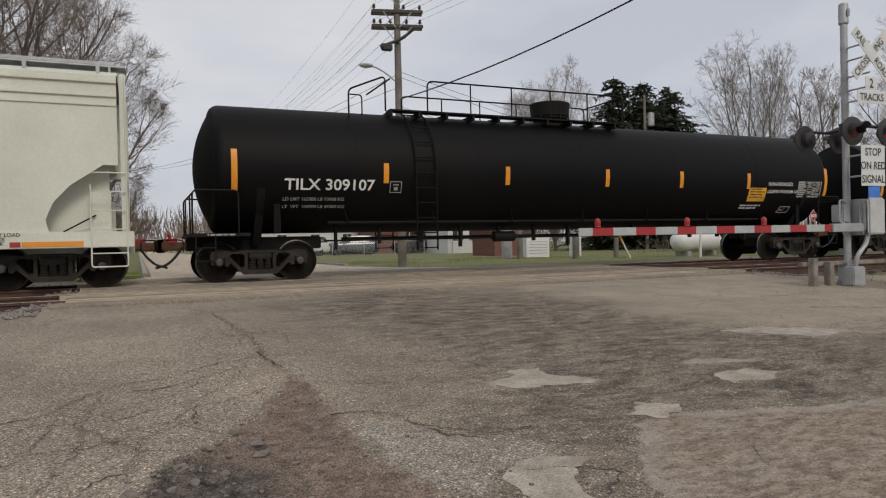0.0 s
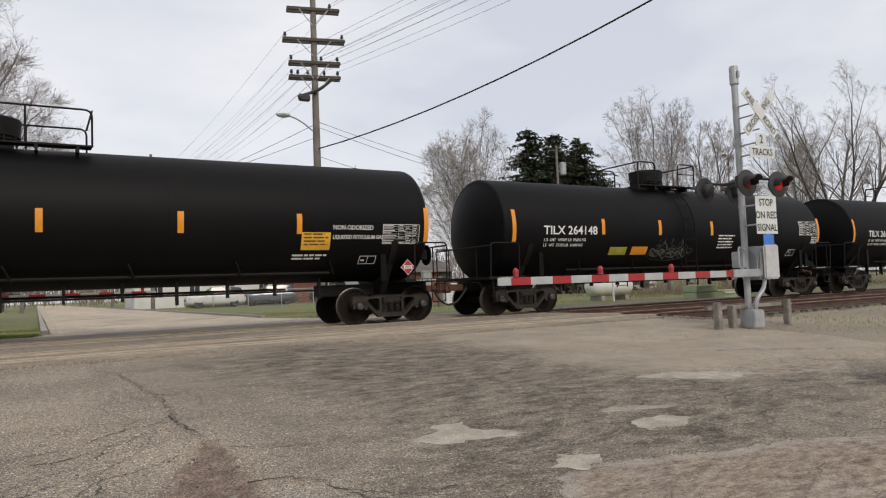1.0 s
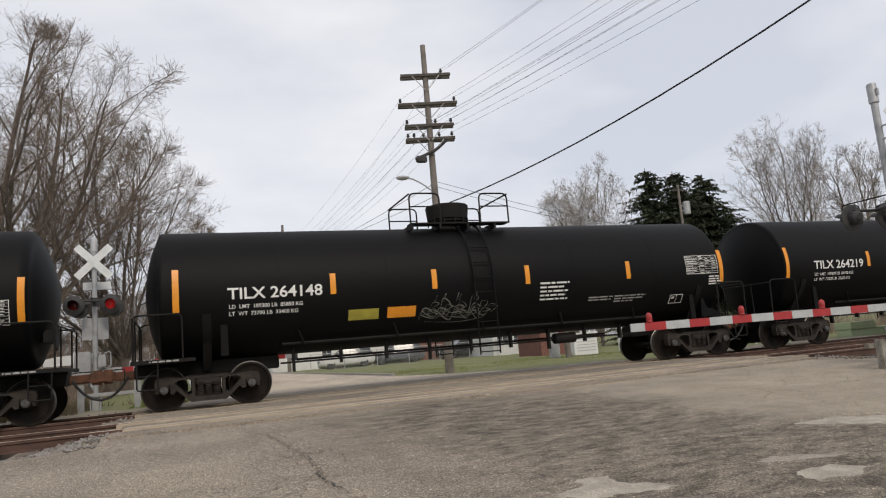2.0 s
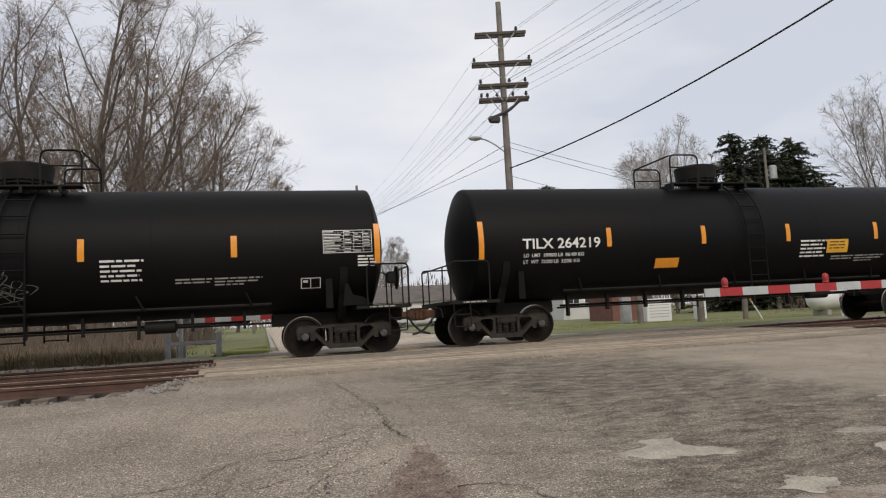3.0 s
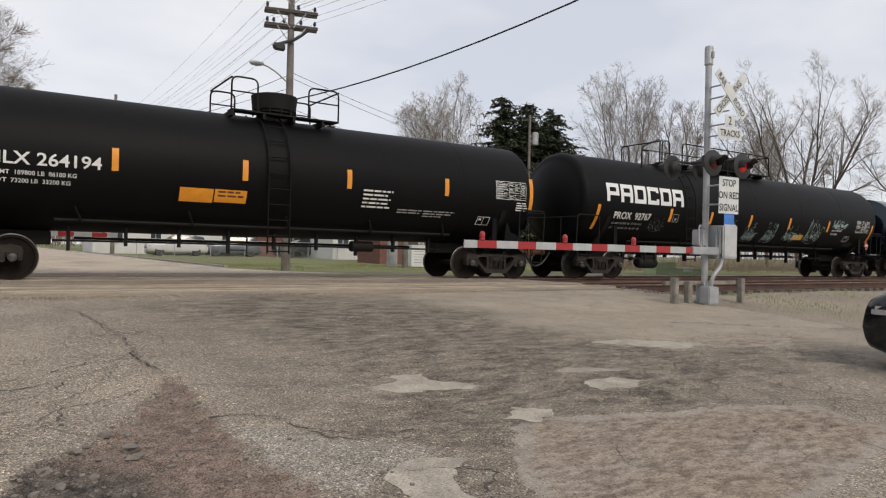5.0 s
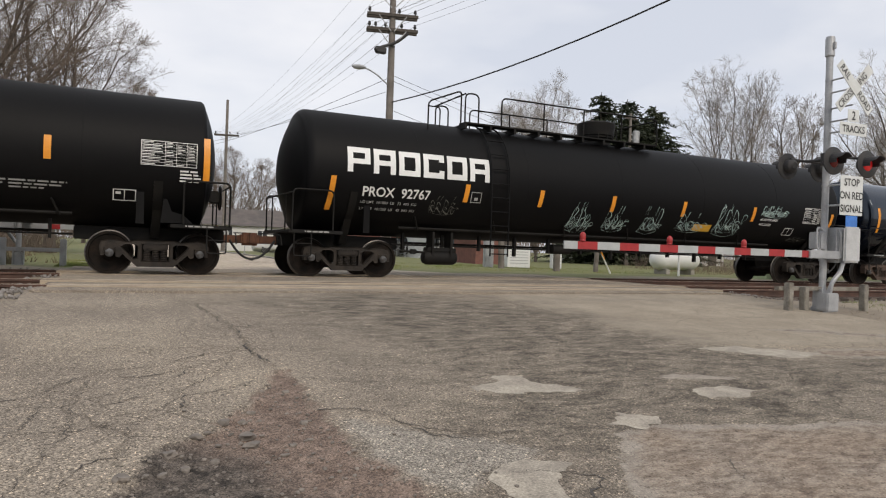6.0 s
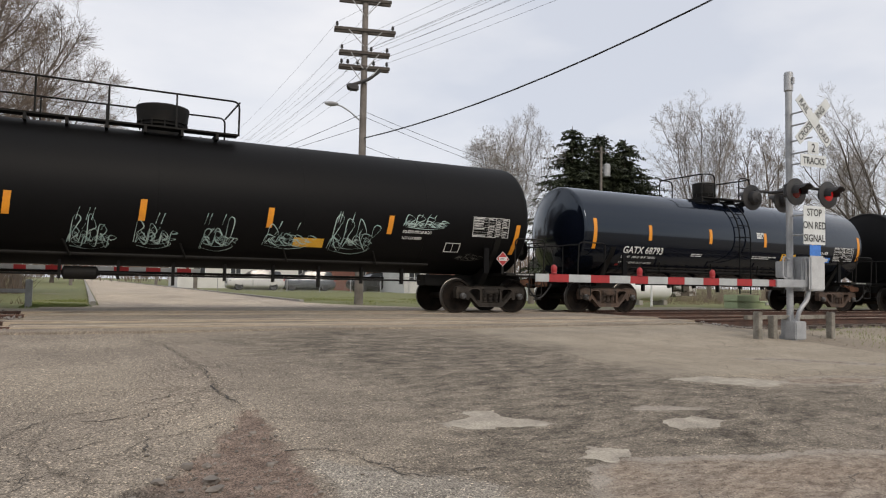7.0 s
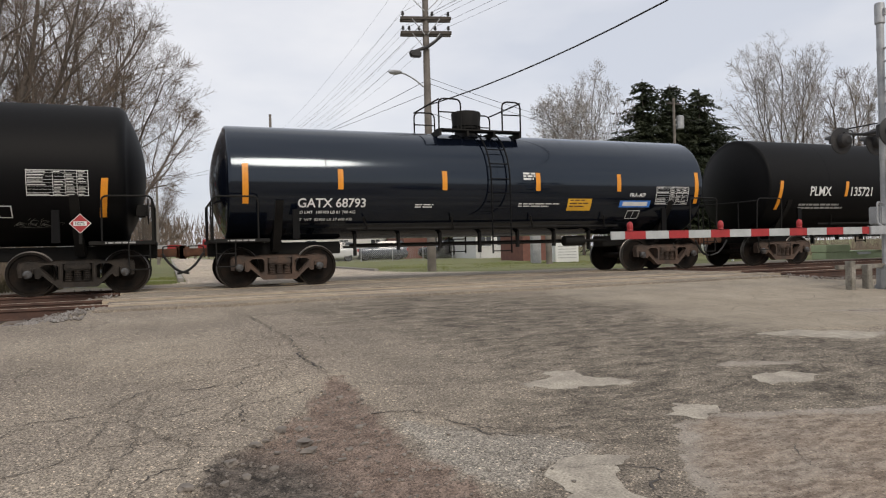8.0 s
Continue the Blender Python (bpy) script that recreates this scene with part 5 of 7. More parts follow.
def short_marks(c, number, ld, lt, block=1.9):
    words(c, "TILX " + number, -6.1, 2.27, 0.345, Z2, R2, squeeze=1.12)
    words(c, "LD  LMT  " + ld, -6.08, 2.07, 0.12, Z2, R2)
    words(c, "LT  WT  " + lt, -6.08, 1.92, 0.12, Z2, R2)
    table_mark(c, 6.08, 2.3, 1.1, 0.52, Z2, R2)
    text_bars(c, 6.85, 2.2, (0.35, 0.4, 0.42, 0.38), Z2, R2, WHITE_MARK, 0.035, 0.035)
    part("data_plate", wrap(bars([(0, 0, 0.44, 0.02), (0, 0.26, 0.44, 0.02), (0, 0, 0.02, 0.28), (0.42, 0, 0.02, 0.28), (0.21, 0, 0.015, 0.28), (0.05, 0.16, 0.1, 0.06)]), 5.58, 1.55, Z2, R2), WHITE_MARK, c, "", False)
    text_bars(c, block, 2.24, (0.85, 0.7, 0.8, 0.75, 0.8), Z2, R2, WHITE_MARK, 0.045, 0.06)
    text_bars(c, 2.95, 1.82, (0.75, 0.7), Z2, R2, GREY_MARK, 0.035, 0.04)
    text_bars(c, 3.75, 1.82, (1.0, 0.9, 0.6), Z2, R2, GREY_MARK, 0.035, 0.04)
    bm = bmesh.new()
    prism(bm, [(6.5, 1.12), (7.15, 1.12), (6.95, 1.30), (6.72, 1.36), (6.62, 1.62), (6.55, 1.62)], -1.36, -1.28)
    part("bracket", bm, TANK_MATT, c)


c = tank_car(30.47, "matt black tank car with graffiti and yellow placards", 7.42, ends=(-7.78, 7.6), stripes=strips7((-7.14, 7.30), (-3.8, -1.35, 1.15, 4.17), 2.27, 2.05), ladder_x=-0.1, dome=-0.3, platform=1.35, **SHORT)
short_marks(c, "264148", "189300 LB  85850 KG", "73700 LB  33400 KG", 1.5)
strip(c, "placard", -3.45, 1.66, 0.72, 0.27, Z2, R2, surface("placard_olive", (0.38, 0.34, 0.05), (0.30, 0.27, 0.04), 0.5, 0, 5, 60))
strip(c, "placard", -2.52, 1.66, 0.70, 0.28, Z2, R2, ORANGE)
scribble(c, -1.75, 1.5, 1.75, 0.68, 4, Z2, R2, TAG_GREY, 0.024, 9)
scribble(c, -1.55, 1.62, 1.4, 0.5, 9, Z2, R2, TAG_GREY, 0.018, 8)

c = tank_car(47.40, "matt black tank car with orange and yellow placards", 7.39, ends=(-7.55, 7.8), stripes=short_strips, ladder_x=0.40, dome=-0.15, platform=1.4, **SHORT)
short_marks(c, "264219", "189800 LB  86100 KG", "73200 LB  33200 KG")
strip(c, "placard", -2.48, 1.70, 0.68, 0.27, Z2, R2, ORANGE)
strip(c, "placard", 2.76, 1.93, 0.70, 0.37, Z2, R2, YELLOW)
text_bars(c, 2.84, 2.2, (0.5, 0.55, 0.5), Z2, R2, RUST, 0.035, 0.05, "placard_print")

c = tank_car(64.51, "matt black tank car with a pair of orange placards", 7.33, ends=(-7.8, 7.7), stripes=short_strips, ladder_x=-0.33, dome=0.05, platform=1.35, **SHORT)
short_marks(c, "264194", "189800 LB  86100 KG", "73200 LB  33200 KG")
strip(c, "placard", -2.5, 1.74, 0.72, 0.33, Z2, R2, ORANGE)
strip(c, "placard", -1.75, 1.76, 0.72, 0.31, Z2, R2, ORANGE)
text_bars(c, -1.68, 1.97, (0.5, 0.58), Z2, R2, RUST, 0.045, 0.05, "placard_print")

# car 5: long pressure car with a big white logotype, drawn as plain shapes
R5, Z5 = 1.53, 2.57
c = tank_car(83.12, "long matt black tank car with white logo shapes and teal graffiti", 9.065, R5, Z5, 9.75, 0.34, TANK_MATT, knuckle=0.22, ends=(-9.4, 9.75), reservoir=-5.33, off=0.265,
             stripes=strips7((-8.5, 8.95), (-4.97, -2.73, -0.31, 2.34, 5.28), 1.97, 1.6, 0.86, 0.46), slant=0.08, ladder_x=-4.05, long_walk=(-4.8, 1.7), dome=0.15)
for i in range(6):
    bm = bmesh.new()
    w, h_, t = 0.56, 0.60, 0.135
    x = 0.645 * i
    rows = [(x, 0, t, h_)]
    rows += [(x + t, h_ - t, w - t, t)]
    if i in (0, 1, 5):
        rows += [(x + t, 0.2, w - t, 0.12), (x + w - t, 0.32, t, h_ - t - 0.32)]
        if i:
            rows += [(x + w - t, 0, t, 0.2)]
    elif i == 3:
        rows += [(x + t, 0, w - t, t), (x + w - t, t, t, 0.06), (x + w - t, h_ - t - 0.06, t, 0.06)]
    else:
        rows += [(x + t, 0, w - t, t), (x + w - t, t, t, h_ - 2 * t)]
    part("logo_shape", wrap(bars(rows, bm), -8.12, 2.5, Z5, R5), PAINT_WHITE, c, "", False)
words(c, "PROX  92767", -7.72, 1.97, 0.33, Z5, R5, squeeze=0.94)
words(c, "LD LMT  161800  LB   73  400  KG", -7.72, 1.80, 0.10, Z5, R5, GREY_MARK)
words(c, "LT  WT  101200  LB   45  900  KG", -7.72, 1.65, 0.10, Z5, R5, GREY_MARK)
for k, (x, z, w, h_) in enumerate(((-1.7, 1.4, 0.8, 0.85), (-0.45, 1.45, 0.75, 0.75), (0.85, 1.45, 0.75, 0.8), (2.2, 1.55, 1.1, 0.6), (3.75, 1.5, 1.1, 0.95), (5.62, 2.15, 1.15, 0.33))):
    scribble(c, x, z, w, h_, k + 20, Z5, R5, TAG_TEAL, 0.02, 6)
    scribble(c, x + 0.05, z + h_ * 0.1, w * 0.85, h_ * 0.5, k + 40, Z5, R5, TAG_TEAL, 0.013, 7)
scribble(c, -5.95, 1.65, 0.75, 0.45, 61, Z5, R5, TAG_GREY, 0.012, 9)
scribble(c, 7.3, 1.42, 0.75, 0.22, 62, Z5, R5, TAG_GREY, 0.012, 6)
strip(c, "placard", 2.95, 1.58, 0.72, 0.25, Z5, R5, YELLOW)
words(c, "LIQUEFIED PETROLEUM GAS", 5.65, 2.02, 0.10, Z5, R5, squeeze=0.62)
words(c, "NOT-ODORIZED", 5.65, 1.87, 0.10, Z5, R5, squeeze=0.7)
part("data_plate", wrap(bars([(0, 0, 0.44, 0.02), (0, 0.26, 0.44, 0.02), (0, 0, 0.02, 0.28), (0.42, 0, 0.02, 0.28), (0.21, 0, 0.015, 0.28)]), 6.9, 1.6, Z5, R5), WHITE_MARK, c, "", False)
table_mark(c, 7.62, 2.02, 1.1, 0.52, Z5, R5)
part("test_mark", wrap(bars([(0, 0, 0.3, 0.02), (0, 0.26, 0.3, 0.02), (0, 0, 0.02, 0.28), (0.28, 0, 0.02, 0.28), (0.1, 0.06, 0.1, 0.08)]), -4.82, 1.97, Z5, R5), GREY_MARK, c, "", False)
placard_diamond(c, 8.55, 1.46, Z5, R5, -1.48)

# car 6: glossy car with a tan truck
R6, Z6 = 1.36, 2.43
c = tank_car(101.08, "glossy black tank car mirroring the pale sky", 6.32, R6, Z6, 6.85, 0.30, TANK_GLOSS, TRUCK_RUST,
             stripes=strips7((-6.17, 6.3), (-4.04, -1.45, 1.15, 3.65), 2.2, 1.88, 0.9), ladder_x=0.02, dome=-0.25, platform=1.15, dome_r=0.4)
words(c, "GATX 68793", -5.03, 1.80, 0.31, Z6, R6, squeeze=0.95)
words(c, "LD LMT  180100 LB 81 700 KG", -5.02, 1.66, 0.105, Z6, R6)
words(c, "LT  WT  82900 LB 37 600 KG", -5.02, 1.50, 0.105, Z6, R6)
strip(c, "red_tag", -5.1, 1.43, 0.13, 0.07, Z6, R6, RED)
strip(c, "emergency_placard", 2.08, 1.70, 0.74, 0.34, Z6, R6, YELLOW)
text_bars(c, 2.14, 1.95, (0.5, 0.6, 0.45), Z6, R6, RUST, 0.035, 0.05, "placard_print")
text_bars(c, -2.2, 1.84, (0.48, 0.45), Z6, R6, WHITE_MARK, 0.03, 0.03)
text_bars(c, 0.62, 1.86, (1.2, 0.9), Z6, R6, WHITE_MARK, 0.03, 0.035)
text_bars(c, 0.72, 2.62, (0.35, 0.35, 0.3), Z6, R6, WHITE_MARK, 0.05, 0.02)
table_mark(c, 4.9, 1.86, 1.12, 0.5, Z6, R6)
strip(c, "blue_tape", 3.72, 1.78, 1.02, 0.2, Z6, R6, BLUE)
strip(c, "blank_label", 3.82, 1.82, 0.82, 0.12, Z6, R6, WHITE_MARK, 0.008)
words(c, "FRA-AIP", 4.02, 2.06, 0.15, Z6, R6)
part("data_plate", wrap(bars([(0, 0, 0.42, 0.02), (0, 0.26, 0.42, 0.02), (0, 0, 0.02, 0.28), (0.40, 0, 0.02, 0.28), (0.2, 0, 0.015, 0.28)]), 4.05, 1.48, Z6, R6), WHITE_MARK, c, "", False)

# car 7
R7, Z7 = 1.46, 2.5
c = tank_car(117.45, "dark satin tank car following in the train", 7.4, R7, Z7, 7.7, 0.30, TANK_MATT, TRUCK_RUST,
             stripes=strips7((-7.0, 7.0), (-4.2, -1.5, 1.5, 4.3), 2.1, 1.7, 0.9), slant=0.1, ladder_x=0.3, dome=-0.2)
words(c, "PLMX", -5.75, 2.12, 0.40, Z7, R7, squeeze=0.9)
words(c, "135721", -4.05, 2.12, 0.40, Z7, R7, squeeze=0.9)
text_bars(c, -6.1, 1.82, (1.7, 1.9), Z7, R7, GREY_MARK, 0.06, 0.05)


def hopper_car(X, half_hub):
    """A pale covered hopper with curved side sheets, end ladder and walkway."""
    car = empty("hopper_car", pose(X, YT, 0), "pale grey-green covered hopper car with orange reflector strip", "hopper car")
    CARS.append((car, X))
    tx = half_hub - AXLE / 2
    for s in (-1, 1):
        adopt(PROTO_TRUCKS["truck_grey_dirt"], car, pose(s * tx, 0, 0))
        for q in (-1, 1):
            w = adopt(PROTO_WS, car, pose(s * tx + q * AXLE / 2, 0, 0.457))
            WHEELSETS.append((w, s * tx + q * AXLE / 2))
    end = half_hub + 0.62
    top, roof = 4.30, 4.62
    # side sheets with the sloping cut-out at each end
    for y, s in ((-1.52, -1), (1.46, 1)):
        out = []
        e = end - 0.22
        curve = [(e - 0.05, 2.50), (e - 0.32, 2.50), (e - 0.52, 2.36), (e - 0.92, 2.08), (e - 1.22, 1.74), (e - 1.36, 1.40), (e - 1.30, 1.15)]
        out = [(e - 0.05, top)] + curve + [(-x, z) for x, z in curve[::-1]] + [(-(e - 0.05), top)]
        bm = bmesh.new()
        prism(bm, out, y, y + 0.06)
        bmesh.ops.recalc_face_normals(bm, faces=bm.faces[:])
        part("side_sheet", bm, HOPPER, car, "", False)
        bm = bmesh.new()
        box(bm, -end, y - 0.05, 0.84, end, y + 0.10, 1.16, 0.012)
        part("side_sill", bm, HOPPER, car)
        bm = bmesh.new()
        for k, z in enumerate((top - 0.62, top - 0.44, top - 0.16)):
            box(bm, -e + 0.05, y - 0.03 - 0.012 * k, z, e - 0.05, y + 0.07, z + 0.07, 0.012)
        part("top_chord", bm, HOPPER, car)
    # curved roof
    bm = bmesh.new()
    prof = [(-1.52, top), (-1.3, top + 0.12), (-0.7, top + 0.26), (0, roof - 0.04), (0.7, top + 0.26), (1.3, top + 0.12), (1.52, top)]
    a = [bm.verts.new((-end + 0.25, y, z)) for y, z in prof]
    b = [bm.verts.new((end - 0.25, y, z)) for y, z in prof]
    for i in range(len(a) - 1):
        bm.faces.new((a[i], b[i], b[i + 1], a[i + 1]))
    bm.faces.new(a)
    bm.faces.new(b[::-1])
    bmesh.ops.recalc_face_normals(bm, faces=bm.faces[:])
    part("roof", bm, HOPPER, car)
    bm = bmesh.new()
    box(bm, -end + 0.1, -0.85, roof + 0.02, end - 0.1, -0.35, roof + 0.06)
    box(bm, -end + 0.1, 0.35, roof + 0.02, end - 0.1, 0.85, roof + 0.06)
    for k in range(12):
        x = -end + 0.4 + k * (2 * end - 0.8) / 11
        box(bm, x - 0.02, -0.9, roof - 0.2, x + 0.02, 0.9, roof + 0.02)
    part("roof_walk", bm, ALU, car)
    bm = bmesh.new()
    for y in (-1.40, 1.40):
        box(bm, -end + 0.3, y - 0.02, top + 0.24, end - 0.3, y + 0.02, top + 0.30)
        for k in range(14):
            x = -end + 0.6 + k * (2 * end - 1.2) / 13
            box(bm, x - 0.035, y - 0.03, top, x + 0.035, y + 0.03, top + 0.28)
    part("roof_rail", bm, ALU, car)
    for s in (-1, 1):
        # slope sheet, end posts, end frame
        bm = bmesh.new()
        bend_ = [(0.34, top), (0.36, 2.62), (0.58, 2.54), (0.82, 2.42), (1.24, 2.14), (1.56, 1.78), (1.72, 1.40), (1.76, 1.0)]
        prof = [(s * (end - dx), z) for dx, z in bend_] + [(s * (end - dx - 0.04), z + 0.02) for dx, z in bend_[::-1]]
        prism(bm, prof, -1.455, 1.455)
        bmesh.ops.recalc_face_normals(bm, faces=bm.faces[:])
        part("slope_sheet", bm, HOPPER, car, "", False)
        bm = bmesh.new()
        for y in (-1.46, 1.46):
            box(bm, s * (end - 0.16) - 0.06, y - 0.06, 1.1, s * (end - 0.16) + 0.06, y + 0.06, top + 0.05, 0.01)
        box(bm, s * (end - 0.16) - 0.05, -1.46, 2.25, s * (end - 0.16) + 0.05, 1.46, 2.36, 0.01)
        part("end_post", bm, HOPPER, car)
        # tapered bracket and pipe behind the ladder
        bm = bmesh.new()
        prism(bm, [(s * (end - 0.72), 1.12), (s * (end - 0.36), 1.12), (s * (end - 0.36), 1.82), (s * (end - 0.60), 1.82)], -0.5, -0.42)
        bmesh.ops.recalc_face_normals(bm, faces=bm.faces[:])
        part("bracket", bm, HOPPER, car, "", False)
        bm = bmesh.new()
        pipe(bm, [(s * (end - 0.95), -0.9, 1.15), (s * (end - 0.5), -0.7, 2.2)], 0.03)
        pipe(bm, [(s * (end - 1.3), -1.3, 1.16), (s * (end - 0.7), -1.3, 1.5)], 0.015)
        part("brake_pipe", bm, STEEL_BLACK, car)
        bm = bmesh.new()
        a, b = sorted((s * end, s * (end - 0.9)))
        box(bm, a, -1.5, 0.95, b, 1.5, 1.12, 0.01)
        box(bm, min(s * end, s * (tx - 1)), -0.25, 0.7, max(s * end, s * (tx - 1)), 0.25, 1.0, 0.02)
        part("end_sill", bm, HOPPER, car)
        bm = bmesh.new()
        lx0, lx1 = s * (end - 0.12), s * (end - 0.78)
        for x in (lx0, lx1):
            pipe(bm, [(x, -1.58, 0.95), (x, -1.58, 2.1 if x == lx1 else 4.3)], 0.016, 6)
        for k in range(4):
            z = 1.2 + k * 0.38
            pipe(bm, [(lx0, -1.58, z), (lx1, -1.58, z)], 0.014, 6)
        pipe(bm, bend([(lx0, -1.57, 0.95), (lx0, -1.58, 0.45), (lx1, -1.58, 0.45), (lx1, -1.57, 0.95)], 0.05), 0.016, 6)
        pipe(bm, [(lx0, -1.58, 0.72), (lx1, -1.58, 0.72)], 0.014, 6)
        pipe(bm, [(lx1, -1.55, 1.25), (s * (end - 1.3), -1.3, 1.12)], 0.012, 6)
        part("ladder", bm, HOPPER, car)
        coupler(car, s * end, s)
    for s in (-1, 1):
        bm = bmesh.new()
        a, b = sorted((s * (end - 0.45), s * (end - 2.4)))
        box(bm, a, -1.05, 1.1, b, -1.0, 2.5)
        part("bulkhead", bm, HOPPER, car, "", False)
        bm = bmesh.new()
        a, b = sorted((s * (end - 0.42), s * (end - 0.8)))
        box(bm, a, -1.25, 1.12, b, -1.06, 2.0, 0.02)
        part("brake_housing", bm, HOPPER, car)
    # discharge hoppers under the body
    for k in range(3):
        x = (k - 1) * 4.2
        bm = bmesh.new()
        r = bmesh.ops.create_cone(bm, cap_ends=True, segments=4, radius1=0.5, radius2=2.6, depth=1.2, matrix=pose(x, 0, 0.95, 0, 0, 45))
        part("discharge_hopper", bm, HOPPER, car, "", False)
    yf = -1.575
    bm = bmesh.new()
    box(bm, end - 1.98, yf - 0.003, 0.87, end - 0.92, yf, 0.97)
    part("reflector_strip", bm, ORANGE, car)
    bm = bmesh.new()
    box(bm, end - 2.18, yf - 0.003, 0.87, end - 2.0, yf, 0.97)
    part("red_reflector", bm, RED, car)
    for i, tx_ in enumerate(("EMPTY LOAD", "1 X ADJ", "BLOCK")):
        t = letters(tx_, 0.10)
        bmesh.ops.translate(t, vec=(end - 2.6, yf - 0.004, 1.08 - i * 0.085), verts=t.verts[:])
        part("lettering", t, SIGN_BLACK, car, "", False)
    t = bars([(end - 3.2, 1.62, 0.5, 0.04), (end - 3.2, 1.54, 0.42, 0.04), (end - 3.2, 1.46, 0.3, 0.04)])
    bmesh.ops.translate(t, vec=(0, -1.526, 0), verts=t.verts[:])
    part("small_print", t, SIGN_BLACK, car, "", False)
    return car


hopper_car(-8.95, 8.33)
for proto in (PROTO_WS, *PROTO_TRUCKS.values()):
    for o in (*proto.children_recursive, proto):
        bpy.data.objects.remove(o)


# ---- crossing signals ----
def flasher(parent, x, y, z, facing, lit):
    """A black-backed signal lamp with its hood; facing is the heading in degrees in which it shines."""
    lamp = empty("signal_lamp", pose(x, y, z, 0, 0, facing))
    lamp.scale = (0.88, 0.88, 0.88)
    lamp.parent = parent
    bm = bmesh.new()
    lathe(bm, [(-0.03, 0.29), (-0.02, 0.305), (0.0, 0.305), (0.012, 0.28), (0.012, 0.17)], "y", 28)
    lathe(bm, [(-0.005, 0.10), (0.0, 0.16), (0.14, 0.15), (0.2, 0.08)], "y", 16)
    bmesh.ops.recalc_face_normals(bm, faces=bm.faces[:])
    part("background", bm, LAMP_BLACK, lamp)
    bm = bmesh.new()
    n = 14
    rings = []
    for r in (0.165, 0.155):
        row = []
        for k in range(n + 1):
            a = radians(-20 + 220 * k / n)
            front = -0.34 if 0.15 < k / n < 0.85 else -0.2
            row.append((bm.verts.new((r * math.cos(a), -0.03, r * math.sin(a))), bm.verts.new((r * math.cos(a) * 0.96, front, r * math.sin(a) * 0.96))))
        for p, q in zip(row, row[1:]):
            bm.faces.new((p[0], p[1], q[1], q[0]))
        rings.append(row)
    for p, q, p2, q2 in zip(rings[0], rings[0][1:], rings[1], rings[1][1:]):
        bm.faces.new((p[1], q[1], q2[1], p2[1]))
    part("hood", bm, LAMP_BLACK, lamp, "", False)
    bm = bmesh.new()
    lathe(bm, [(-0.075, 0.02), (-0.07, 0.08), (-0.045, 0.135), (-0.028, 0.15)], "y", 20)
    bmesh.ops.recalc_face_normals(bm, faces=bm.faces[:])
    part("lens", bm, LENS_LIT if lit else LENS_DARK, lamp, "glowing red lens" if lit else "dark red lens")
    return lamp


def crossbuck(parent, z, y, facing, worded):
    cb = empty("crossbuck", pose(0, y, z, 0, 0, facing))
    cb.parent = parent
    for i, (a, d) in enumerate(((45, 0.0), (-45, 0.012))):
        bm = bmesh.new()
        box(bm, -0.61, -0.006, -0.10, 0.61, 0.006, 0.10)
        bl = part("blade", bm, SIGN_WHITE, cb, "", False, pose(0, -0.012 - d, 0, 0, -a, 0))
        if worded:
            for txt, x in ((("CROSS", -0.56), ("ING", 0.14)) if i == 0 else (("RAIL", -0.54), ("ROAD", 0.12))):
                t = letters(txt, 0.19, 0.82)
                bmesh.ops.translate(t, vec=(x, -0.009, -0.06), verts=t.verts[:])
                part("lettering", t, SIGN_BLACK, bl, "", False)
    return cb


def sign_plate(parent, x, y, z, w, h_, lines, size, facing=0):
    bm = bmesh.new()
    box(bm, -w / 2, -0.004, -h_ / 2, w / 2, 0.004, h_ / 2)
    s = part("sign_plate", bm, SIGN_WHITE, parent, "white sign plate with black capitals", False, pose(x, y, z, 0, 0, facing))
    for i, t in enumerate(lines):
        bm = letters(t, size, 0.86)
        xs = [v.co.x for v in bm.verts]
        dz = h_ / 2 - (h_ / len(lines)) * (i + 0.5) - size * 0.34
        bmesh.ops.translate(bm, vec=(-(min(xs) + max(xs)) / 2, -0.008, dz), verts=bm.verts[:])
        part("lettering", bm, SIGN_BLACK, s, "", False)
    return s


